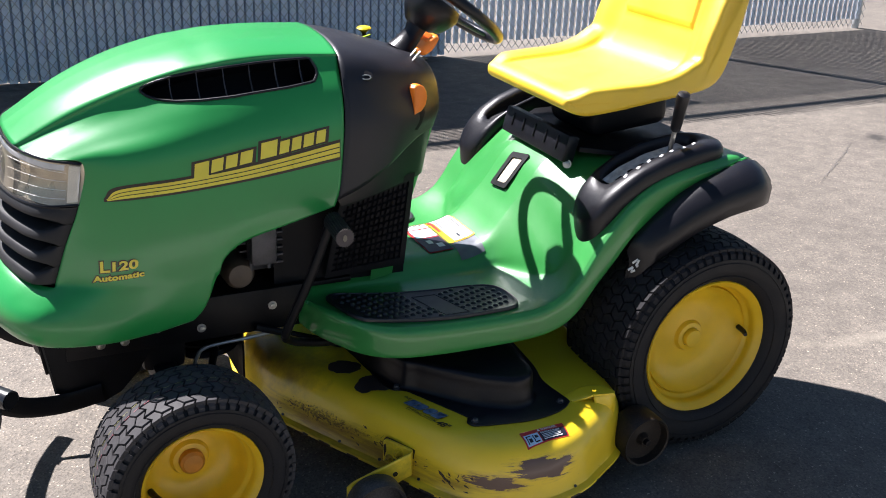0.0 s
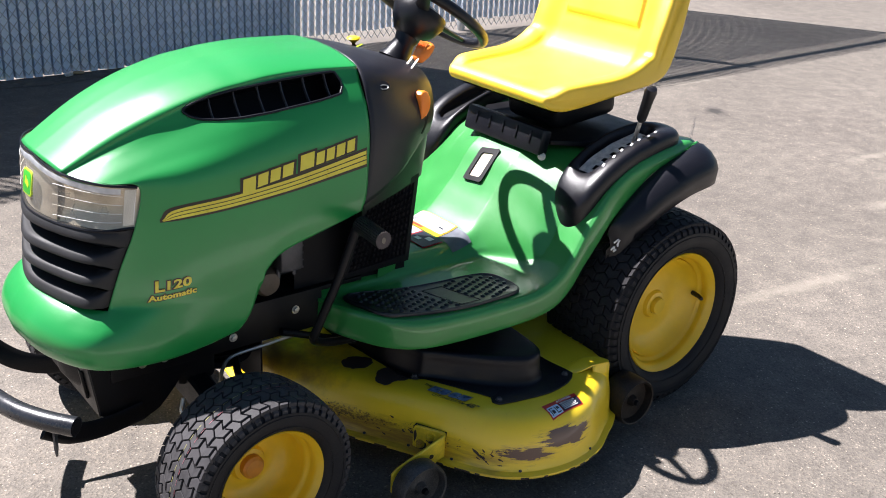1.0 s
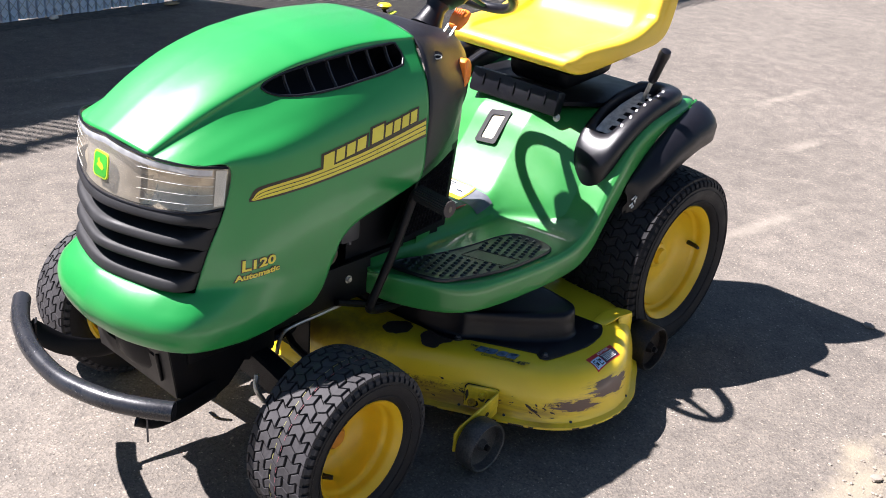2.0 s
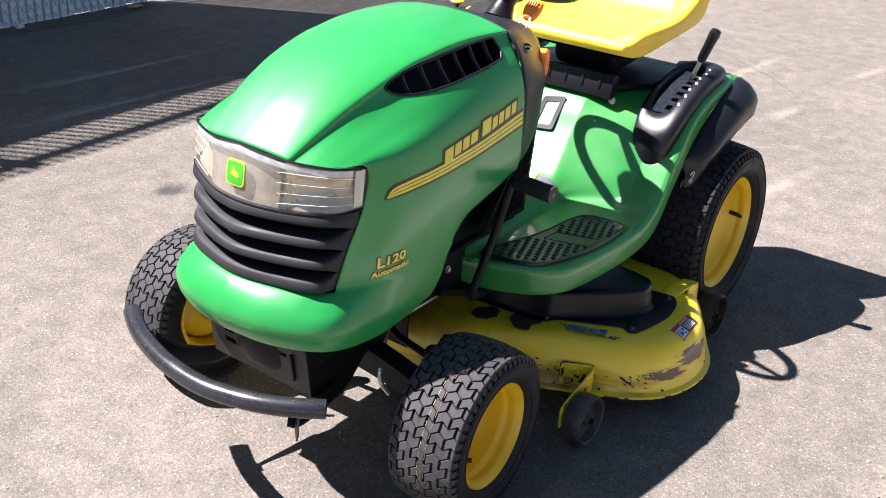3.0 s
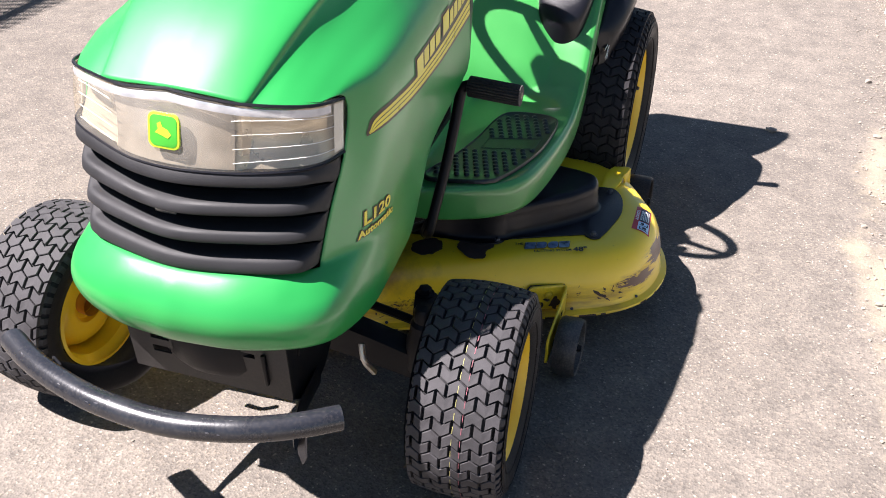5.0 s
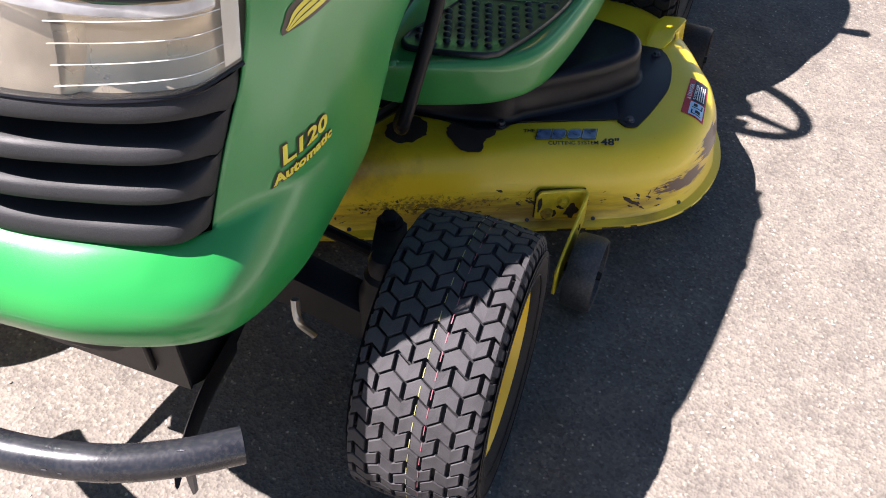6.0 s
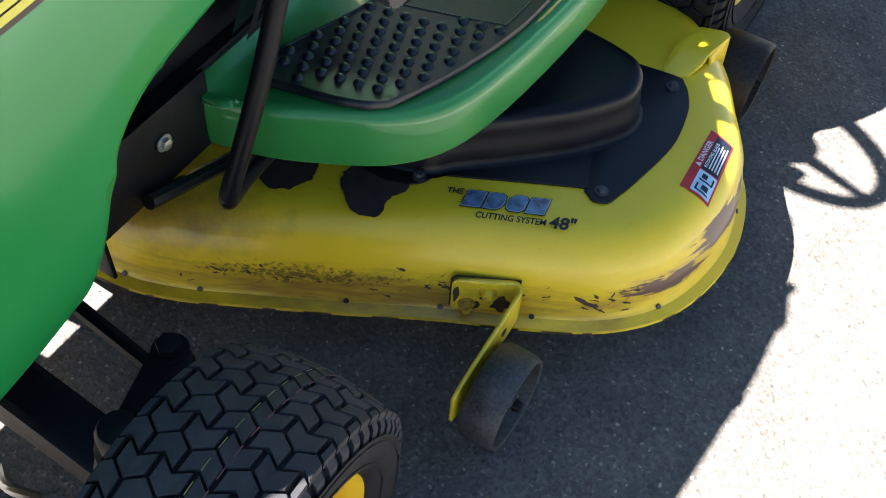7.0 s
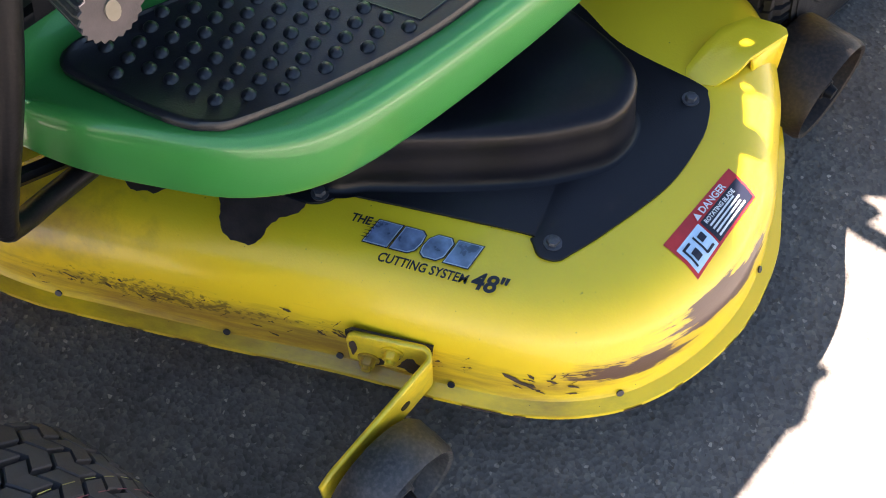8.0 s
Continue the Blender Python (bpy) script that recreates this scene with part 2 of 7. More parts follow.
def asphalt():
    """Old pale asphalt: aggregate, tar patches, dust and fine cracks."""
    m = bpy.data.materials.new("old_asphalt")
    m.use_nodes = True
    n, l = m.node_tree.nodes, m.node_tree.links
    p = n["Principled BSDF"]
    p.inputs["Roughness"].default_value = 0.85
    p.inputs["Specular IOR Level"].default_value = 0.3
    tc = n.new("ShaderNodeTexCoord")

    def tex(kind, scale, detail=4):
        t = n.new(kind)
        t.inputs["Scale"].default_value = scale
        if kind == "ShaderNodeTexNoise":
            t.inputs["Detail"].default_value = detail
        l.new(tc.outputs["Object"], t.inputs["Vector"])
        return t

    def ramp(src, stops):
        r = n.new("ShaderNodeValToRGB")
        while len(r.color_ramp.elements) < len(stops):
            r.color_ramp.elements.new(0.5)
        for e, (pos, c) in zip(r.color_ramp.elements, stops):
            e.position, e.color = pos, (*c, 1)
        l.new(src, r.inputs["Fac"])
        return r.outputs["Color"]

    def mix(mode, fac, a, b):
        x = n.new("ShaderNodeMixRGB")
        x.blend_type = mode
        if isinstance(fac, float):
            x.inputs["Fac"].default_value = fac
        else:
            l.new(fac, x.inputs["Fac"])
        l.new(a, x.inputs["Color1"])
        l.new(b, x.inputs["Color2"])
        return x.outputs["Color"]

    large = ramp(tex("ShaderNodeTexNoise", 0.9, 6).outputs["Fac"], [(0.3, (0.122, 0.108, 0.094)), (0.55, (0.144, 0.128, 0.111)), (0.75, (0.170, 0.151, 0.131))])
    mid = ramp(tex("ShaderNodeTexNoise", 11, 6).outputs["Fac"], [(0.3, (0.82, 0.82, 0.82)), (0.7, (1.16, 1.15, 1.13))])
    cells = tex("ShaderNodeTexVoronoi", 210)
    chips = ramp(cells.outputs["Color"], [(0.0, (0.62, 0.61, 0.60)), (0.45, (0.94, 0.94, 0.94)), (0.8, (1.08, 1.07, 1.05)), (1.0, (1.55, 1.5, 1.42))])
    cells2 = tex("ShaderNodeTexVoronoi", 150)
    chips2 = ramp(cells2.outputs["Color"], [(0.0, (0.78, 0.78, 0.78)), (0.5, (1, 1, 1)), (1.0, (1.25, 1.22, 1.18))])
    c = mix("MULTIPLY", 1.0, large, mid)
    c = mix("MULTIPLY", 1.0, c, chips)
    c = mix("MULTIPLY", 0.7, c, chips2)
    grit = tex("ShaderNodeTexVoronoi", 260)
    c = mix("MULTIPLY", 1.0, c, ramp(grit.outputs["Color"], [(0.0, (0.72, 0.72, 0.72)), (0.12, (1, 1, 1)), (0.86, (1, 1, 1)), (0.97, (3.0, 2.9, 2.7))]))

    def strip(a, b, wid, colour, top, seed):
        """A worn stain along a to b, broken up by noise."""
        nonlocal c
        mp = n.new("ShaderNodeMapping")
        mp.vector_type = "TEXTURE"
        mp.inputs["Location"].default_value = ((a[0] + b[0]) / 2, (a[1] + b[1]) / 2, 0)
        mp.inputs["Rotation"].default_value = (0, 0, math.atan2(b[1] - a[1], b[0] - a[0]))
        mp.inputs["Scale"].default_value = (math.dist(a, b) / 2, wid / 2, 1)
        l.new(tc.outputs["Object"], mp.inputs["Vector"])
        ln = n.new("ShaderNodeVectorMath")
        ln.operation = "LENGTH"
        l.new(mp.outputs["Vector"], ln.inputs[0])
        t = n.new("ShaderNodeTexNoise")
        t.noise_dimensions = "4D"
        t.inputs["W"].default_value = seed
        t.inputs["Scale"].default_value, t.inputs["Detail"].default_value, t.inputs["Roughness"].default_value = 14, 8, 0.7
        l.new(tc.outputs["Object"], t.inputs["Vector"])
        d = n.new("ShaderNodeMath")
        d.operation = "MULTIPLY_ADD"
        d.inputs[1].default_value = 2.6
        l.new(t.outputs["Fac"], d.inputs[0])
        neg = n.new("ShaderNodeMath")
        neg.operation = "MULTIPLY"
        neg.inputs[1].default_value = -1.0
        l.new(ln.outputs["Value"], neg.inputs[0])
        l.new(neg.outputs[0], d.inputs[2])
        r = n.new("ShaderNodeMapRange")
        r.inputs["From Min"].default_value, r.inputs["From Max"].default_value, r.inputs["To Max"].default_value = 0.35, 1.15, top
        l.new(d.outputs[0], r.inputs["Value"])
        x = n.new("ShaderNodeMixRGB")
        l.new(r.outputs["Result"], x.inputs["Fac"])
        l.new(c, x.inputs["Color1"])
        x.inputs["Color2"].default_value = (*colour, 1)
        c = x.outputs["Color"]

    for k, (a, b) in enumerate(PALE_LINES):
        strip(a, b, 0.10, (0.30, 0.265, 0.215), 0.42, k * 3.1)
    for k, (a, b, wid) in enumerate(TAN_DIRT):
        strip(a, b, wid, (0.30, 0.255, 0.18), 0.6, 70 + k * 1.7)
    for k, (a, b) in enumerate(WORN_PAINT):
        strip(a, b, 0.05, (0.36, 0.34, 0.31), 0.5, 90 + k * 1.3)
    for k, (a, b, wid) in enumerate(DARK_STAINS):
        strip(a, b, wid, (0.035, 0.032, 0.030), 0.9, 40 + k * 2.3)
    l.new(c, p.inputs["Base Color"])
    b = n.new("ShaderNodeBump")
    b.inputs["Strength"].default_value, b.inputs["Distance"].default_value = 0.6, 0.0016
    h = n.new("ShaderNodeMath")
    h.operation = "ADD"
    l.new(cells.outputs["Distance"], h.inputs[0])
    l.new(cells2.outputs["Distance"], h.inputs[1])
    l.new(h.outputs[0], b.inputs["Height"])
    l.new(b.outputs["Normal"], p.inputs["Normal"])
    return m


# worn pale lines and oil stains on the yard
PALE_LINES = (((-0.55, 0.16), (-1.6, 0.30)), ((-2.45, -0.57), (-3.35, -0.50)), ((-2.0, -0.11), (-2.35, -0.08)), ((-2.95, -0.06), (-3.6, 0.03)), ((0.45, -2.93), (-0.62, -2.84)), ((0.7, -2.47), (-0.2, -2.47)), ((-2.5, -2.13), (-3.77, -2.05)))
DARK_STAINS = (((-2.83, -1.61), (-2.65, -1.43), 0.17), ((0.43, -1.48), (0.62, -1.47), 0.15))
TAN_DIRT = (((1.5, 1.25), (0.35, 1.20), 0.14), ((0.62, 1.21), (-0.1, 1.17), 0.20), ((0.16, 1.13), (0.0, 1.09), 0.12), ((-0.05, 1.16), (-0.9, 1.22), 0.15), ((2.3, 1.27), (1.3, 1.25), 0.10))
WORN_PAINT = (((-1.07, -2.84), (0.36, -2.87)), ((-0.67, -2.41), (0.61, -2.46)))
ASPHALT = asphalt()


def deck_paint():
    """Yellow enamel with a worn, rusted corner, scuffs, streaks of grime with edges of their own, and shade painted in
    by the engine.
    """
    m = mat("worn_yellow_enamel", (0.86, 0.60, 0.020), 0.34, coat=0.25, var=0.07, scale=6, bump=0.0003, bscale=420, dust=0.03)
    n, l = m.node_tree.nodes, m.node_tree.links
    p = n["Principled BSDF"]
    paint = p.inputs["Base Color"].links[0].from_socket
    tc = n.new("ShaderNodeTexCoord")

    def math_node(op, a, b=None):
        x = n.new("ShaderNodeMath")
        x.operation = op
        for i, v in enumerate((a, b)):
            if v is None:
                continue
            if isinstance(v, (int, float)):
                x.inputs[i].default_value = v
            else:
                l.new(v, x.inputs[i])
        return x.outputs[0]

    def blob(centre, size, turn=0.0):
        """Falls from 1 at the centre to 0 at the edge of a turned ellipsoid."""
        mp = n.new("ShaderNodeMapping")
        mp.vector_type = "TEXTURE"
        mp.inputs["Location"].default_value = centre
        mp.inputs["Rotation"].default_value = (0, 0, radians(turn))
        mp.inputs["Scale"].default_value = size
        l.new(tc.outputs["Object"], mp.inputs["Vector"])
        ln = n.new("ShaderNodeVectorMath")
        ln.operation = "LENGTH"
        l.new(mp.outputs["Vector"], ln.inputs[0])
        return math_node("SUBTRACT", 1.0, ln.outputs["Value"])

    def streak(scale, stretch, turn, detail=6):
        mp = n.new("ShaderNodeMapping")
        mp.inputs["Rotation"].default_value = (0, 0, radians(turn))
        mp.inputs["Scale"].default_value = stretch
        l.new(tc.outputs["Object"], mp.inputs["Vector"])
        t = n.new("ShaderNodeTexNoise")
        t.inputs["Scale"].default_value, t.inputs["Detail"].default_value, t.inputs["Roughness"].default_value = scale, detail, 0.65
        l.new(mp.outputs["Vector"], t.inputs["Vector"])
        return t.outputs["Fac"]

    def cut(v, lo, hi, top=1.0):
        x = n.new("ShaderNodeMapRange")
        x.inputs["From Min"].default_value, x.inputs["From Max"].default_value, x.inputs["To Max"].default_value = lo, hi, top
        l.new(v, x.inputs["Value"])
        return x.outputs["Result"]

    def over(fac, below, colour):
        x = n.new("ShaderNodeMixRGB")
        l.new(fac, x.inputs["Fac"])
        l.new(below, x.inputs["Color1"])
        x.inputs["Color2"].default_value = (*colour, 1)
        return x.outputs["Color"]

    flat = streak(26, (0.35, 0.35, 2.6), 0)
    # thin brown grime along the front wall
    wall = math_node("ADD", blob((0.88, 0.30, 0.112), (0.60, 0.09, 0.055), -62), math_node("MULTIPLY", flat, 1.5))
    c = over(cut(wall, 0.98, 1.62, 0.88), paint, (0.26, 0.13, 0.03))
    # dark scuffs
    scuff = math_node("ADD", blob((0.90, 0.23, 0.135), (0.34, 0.09, 0.045), -62), math_node("MULTIPLY", streak(120, (1, 1, 1.3), 20, 6), 2.0))
    c = over(cut(scuff, 1.72, 1.95, 0.8), c, (0.10, 0.055, 0.02))
    # brown film on the top by the engine: grime, with the shade there painted in
    film = math_node("ADD", blob((0.93, 0.02, 0.20), (0.17, 0.24, 0.08)), math_node("MULTIPLY", streak(20, (1, 1, 1), 0, 8), 1.4))
    c = over(cut(film, 0.85, 1.5, 0.75), c, (0.22, 0.125, 0.035))
    # worn corner: brown primer with ragged, drawn-out ends
    rag = streak(34, (0.5, 0.5, 3.2), 0, 8)
    worn = math_node("ADD", blob((0.545, 0.64, 0.160), (0.120, 0.07, 0.040), -20), math_node("MULTIPLY", rag, 1.7))
    worn2 = math_node("ADD", blob((0.645, 0.618, 0.133), (0.115, 0.07, 0.034), -42), math_node("MULTIPLY", rag, 1.7))
    c = over(cut(math_node("MAXIMUM", worn, worn2), 1.02, 1.35, 0.55), c, (0.42, 0.24, 0.05))
    c = over(cut(worn, 1.22, 1.27), c, (0.10, 0.055, 0.042))
    c = over(cut(worn2, 1.32, 1.38), c, (0.12, 0.065, 0.045))
    # specks
    speck = math_node("MULTIPLY", streak(230, (1, 1, 1), 0, 2), 1.0)
    c = over(cut(speck, 0.755, 0.77), c, (0.05, 0.04, 0.02))
    l.new(c, p.inputs["Base Color"])
    return m


YELLOW_DECK = deck_paint()

# ---- ground ----
def make_ground():
    bm = bmesh.new()
    xs = [-400, -60, -14] + [-8 + i * 0.5 for i in range(33)] + [14, 60, 400]
    grid(bm, [[V((x, y, 0)) for x in xs] for y in xs])
    ob = new("ground", finish(bm, 0))
    ob.data.materials.append(ASPHALT)
    tagged(ob, "sunlit old grey asphalt yard with worn patches", "asphalt", kind="structure")


make_ground()


TAR = mat("dark_crack_filler", (0.085, 0.078, 0.075), 0.8, var=0.2, scale=14, bump=0.001, bscale=200)


def cracks():
    bm = bmesh.new()
    rng = random.Random(4)
    for pts in ([(-3.1, -0.85, 0), (-2.95, -0.665, 0), (-2.67, -0.305, 0), (-2.47, -0.115, 0), (-2.25, 0.33, 0), (-2.0, 0.7, 0)], [(-2.54, -1.5, 0), (-2.2, -1.25, 0), (-1.9, -1.05, 0)]):
        line = spl(pts, 60)
        rows = []
        for i, p in enumerate(line):
            w = 0.0022 * rng.uniform(0.5, 1.3) * (1 if 2 < i < 57 else 0.3)
            o = rng.uniform(-0.01, 0.01)
            rows.append([V((p.x, p.y + o - w, 0.003)), V((p.x, p.y + o + w, 0.003))])
        grid(bm, rows)
    ob = new("asphalt_crack", finish(bm, 0))
    ob.data.materials.append(TAR)
    tagged(ob, "thin jagged cracks in the grey asphalt", "crack", kind="structure")


cracks()


def make_pavement():
    bm = bmesh.new()
    rng = random.Random(2)
    xs = [-9 + i * 0.06 for i in range(260)]
    edge = [1.275 + noise.noise(V((x * 2.2, 3, 0))) * 0.02 + rng.uniform(-0.006, 0.006) for x in xs]
    rows = [[V((x, e - 0.012, -0.01)) for x, e in zip(xs, edge)], [V((x, e - 0.006, 0.014)) for x, e in zip(xs, edge)],
            [V((x, e + 0.012, 0.022)) for x, e in zip(xs, edge)], [V((x, 1.72, 0.03)) for x in xs], [V((x, 1.735, 0.024)) for x in xs], [V((x, 1.74, -0.01)) for x in xs]]
    grid(bm, rows)
    ob = new("pavement", finish(bm, 40))
    ob.data.materials.append(CONCRETE)
    tagged(ob, "pale bright concrete strip with a rough broken edge", "pavement", kind="structure")


make_pavement()


def pebble(bm, rng, p, r):
    b = bmesh.new()
    bmesh.ops.create_icosphere(b, subdivisions=1, radius=1)
    sx, sy, sz = r * rng.uniform(0.8, 1.4), r * rng.uniform(0.7, 1.2), r * rng.uniform(0.45, 0.8)
    for v in b.verts:
        v.co = V((v.co.x * sx, v.co.y * sy, v.co.z * sz)) * rng.uniform(0.85, 1.12)
    merge(bm, b, pose(p[0], p[1], p[2] + sz * 0.6, 0, 0, rng.uniform(0, 360)))


def loose_stones():
    rng = random.Random(6)
    bm = bmesh.new()
    for _ in range(1500):
        x = rng.uniform(-3.5, 1.8)
        y = 1.27 - abs(rng.gauss(0, 0.075))
        pebble(bm, rng, (x, y, 0), rng.uniform(0.0015, 0.0055))
    for _ in range(900):
        pebble(bm, rng, (rng.uniform(-3, 2.2), rng.uniform(-1.8, 1.25), 0), rng.uniform(0.0012, 0.003))
    ob = new("gravel", finish(bm, 0))
    ob.data.materials.append(STONE)
    tagged(ob, "loose pale grit along the concrete edge", "gravel", kind="stuff")
    for x, y, r in ((0.16, 1.2, 0.016), (0.75, 1.2, 0.02), (-0.22, 1.2, 0.012), (-2.46, 0.57, 0.02), (-0.62, 0.86, 0.016), (0.35, 1.17, 0.01), (-0.7, 1.19, 0.014), (-0.05, 1.14, 0.008), (-1.2, 1.17, 0.013)):
        bm = bmesh.new()
        pebble(bm, rng, (0, 0, 0), r)
        ob = part("stone", bm, STONE, None)
        ob.location = (x, y, 0)
        tagged(ob, "small pale stone lying on the asphalt", "stone", "stones by the concrete edge")


loose_stones()


# ---- fence ----
FENCE_Y, FENCE_H, FENCE_X0, FENCE_X1 = -3.92, 3.12, -5.25, 5.2


def make_fence():
    fence = tagged(new("fence"), "chain-link fence woven with grey-blue privacy slats", "fence", kind="structure")
    fence.location = (0, FENCE_Y, 0)
    fence.rotation_euler = (0, 0, 0.032)
    bm = bmesh.new()
    tube(bm, [(0, 0, 0), (0, 0, FENCE_H)], 0.03, 12)
    first = part("post", bm, GALV, fence)
    x = FENCE_X0
    first.location = (x, -0.05, 0)
    while x + 2.35 < FENCE_X1:
        x += 2.35
        o = new("post", first.data)
        o.parent, o.location = fence, (x, -0.05, 0)
    for z in (FENCE_H - 0.075,):
        bm = bmesh.new()
        tube(bm, [(FENCE_X0, 0, 0), (FENCE_X1, 0, 0)], 0.028, 10)
        part("rail", bm, GALV, fence).location = (0, -0.05, z)
    # woven wire, one mesh of thin crossing strands
    bm = bmesh.new()
    pitch = 0.054
    n = int((FENCE_X1 - FENCE_X0) / pitch)
    span = FENCE_H - 0.06
    for lean in (1, -1):
        for i in range(-int(span / pitch) - 1, n + int(span / pitch) + 1):
            xa = FENCE_X0 + i * pitch
            xb = xa + lean * span * 0.78
            za, zb = 0.03, 0.03 + span
            pts = []
            for xx, zz in ((xa, za), (xb, zb)):
                pts.append([xx, zz])
            (x0, z0), (x1, z1) = pts
            lo, hi = 0.0, 1.0
            for lim, sgn in ((FENCE_X0, 1), (FENCE_X1, -1)):
                d0, d1 = (x0 - lim) * sgn, (x1 - lim) * sgn
                if d0 < 0 and d1 < 0:
                    lo, hi = 1, 0
                elif d0 < 0:
                    lo = max(lo, d0 / (d0 - d1))
                elif d1 < 0:
                    hi = min(hi, d0 / (d0 - d1))
            if hi <= lo:
                continue
            a = V((x0 + (x1 - x0) * lo, 0.022 + lean * 0.003, z0 + (z1 - z0) * lo))
            b = V((x0 + (x1 - x0) * hi, 0.022 + lean * 0.003, z0 + (z1 - z0) * hi))
            tube(bm, [a, b], 0.0026, 4, caps=False)
    tagged(part("wire_mesh", bm, GALV, fence, smooth=0, recalc=False), kind="stuff")
    # slats: deep interlocking ones, and further on flat ones with open gaps
    def slat_mesh(section, k_top):
        bm = bmesh.new()
        rows = [[V((x * k, y * d, z)) for x, y in section] for z, k, d in ((0, 1, 1), (FENCE_H - 0.52, 1, 1), (FENCE_H - 0.50, k_top, 0.12), (FENCE_H - 0.005, k_top, 0.12))]
        vs = grid(bm, rows, wrap=True)
        bm.faces.new(vs[0])
        bm.faces.new(vs[-1][::-1])
        return part("slat", bm, SLAT, fence)

    deep = slat_mesh(((-0.0276, -0.026), (-0.0205, -0.024), (-0.0205, 0.016), (-0.0185, 0.018), (0.0185, 0.018), (0.0205, 0.016), (0.0205, -0.024), (0.0276, -0.026), (0.0, -0.028)), 0.46)
    flat = slat_mesh(((-0.0178, -0.003), (-0.0178, 0.002), (-0.016, 0.0035), (0.016, 0.0035), (0.0178, 0.002), (0.0178, -0.003)), 0.72)
    deep.location, flat.location = (FENCE_X1 - 0.05, 0, 0.02), (FENCE_X0 + 0.05, 0, 0.085)
    rng = random.Random(8)
    i = 1
    while FENCE_X0 + 0.05 + i * pitch < FENCE_X1 - 0.08:
        x = FENCE_X0 + 0.05 + i * pitch
        thin = x < -1.42
        o = new("slat", (flat if thin else deep).data)
        o.parent = fence
        o.location = (x, 0.0, (0.085 if thin else 0.012) + rng.uniform(-0.008, 0.008))
        o.rotation_euler = (0, rng.uniform(-0.0004, 0.0004), rng.uniform(-0.03, 0.03))
        i += 1


# ---- lawn tractor ----
tractor = tagged(new("lawn_tractor"), "green and yellow ride-on lawn tractor with a worn mowing deck", "lawn tractor")

# hood: smooth lines from the rear seam to the nose, from the spine down to the lower edge
HOOD = [
    [(0.845, 0, 0.996), (0.97, 0, 0.999), (1.06, 0, 0.996), (1.12, 0, 0.988), (1.18, 0, 0.978), (1.29, 0, 0.947), (1.40, 0, 0.898), (1.508, 0, 0.828)],
    [(0.846, 0.09, 0.991), (0.97, 0.09, 0.994), (1.06, 0.088, 0.991), (1.12, 0.086, 0.983), (1.18, 0.084, 0.973), (1.288, 0.078, 0.942), (1.397, 0.07, 0.893), (1.504, 0.058, 0.824)],
    [(0.848, 0.168, 0.976), (0.97, 0.162, 0.980), (1.06, 0.157, 0.975), (1.12, 0.153, 0.966), (1.18, 0.149, 0.955), (1.28, 0.141, 0.924), (1.385, 0.127, 0.879), (1.495, 0.109, 0.816)],
    [(0.849, 0.178, 0.966), (0.97, 0.172, 0.968), (1.06, 0.166, 0.962), (1.12, 0.162, 0.952), (1.178, 0.157, 0.940), (1.277, 0.149, 0.908), (1.38, 0.136, 0.862), (1.487, 0.119, 0.8085)],
    [(0.85, 0.193, 0.943), (0.97, 0.186, 0.946), (1.06, 0.18, 0.938), (1.12, 0.176, 0.928), (1.175, 0.171, 0.915), (1.27, 0.166, 0.884), (1.372, 0.161, 0.847), (1.477, 0.150, 0.805)],
    [(0.853, 0.222, 0.895), (0.97, 0.217, 0.896), (1.06, 0.212, 0.890), (1.12, 0.208, 0.882), (1.172, 0.204, 0.874), (1.255, 0.197, 0.853), (1.350, 0.194, 0.830), (1.440, 0.189, 0.801)],
    [(0.856, 0.237, 0.835), (0.97, 0.236, 0.836), (1.06, 0.234, 0.833), (1.12, 0.232, 0.828), (1.17, 0.230, 0.823), (1.24, 0.226, 0.815), (1.31, 0.222, 0.806), (1.378, 0.216, 0.796)],
    [(0.862, 0.243, 0.76), (0.97, 0.243, 0.756), (1.06, 0.243, 0.753), (1.12, 0.242, 0.748), (1.17, 0.241, 0.744), (1.24, 0.238, 0.735), (1.315, 0.233, 0.727), (1.392, 0.221, 0.716)],
    [(0.87, 0.248, 0.70), (0.97, 0.248, 0.685), (1.065, 0.248, 0.670), (1.12, 0.247, 0.650), (1.165, 0.246, 0.640), (1.25, 0.243, 0.635), (1.34, 0.236, 0.630), (1.425, 0.209, 0.625)],
    [(0.88, 0.25, 0.664), (0.985, 0.25, 0.636), (1.08, 0.25, 0.612), (1.125, 0.249, 0.575), (1.14, 0.247, 0.542), (1.24, 0.246, 0.542), (1.35, 0.240, 0.542), (1.452, 0.200, 0.540)],
]
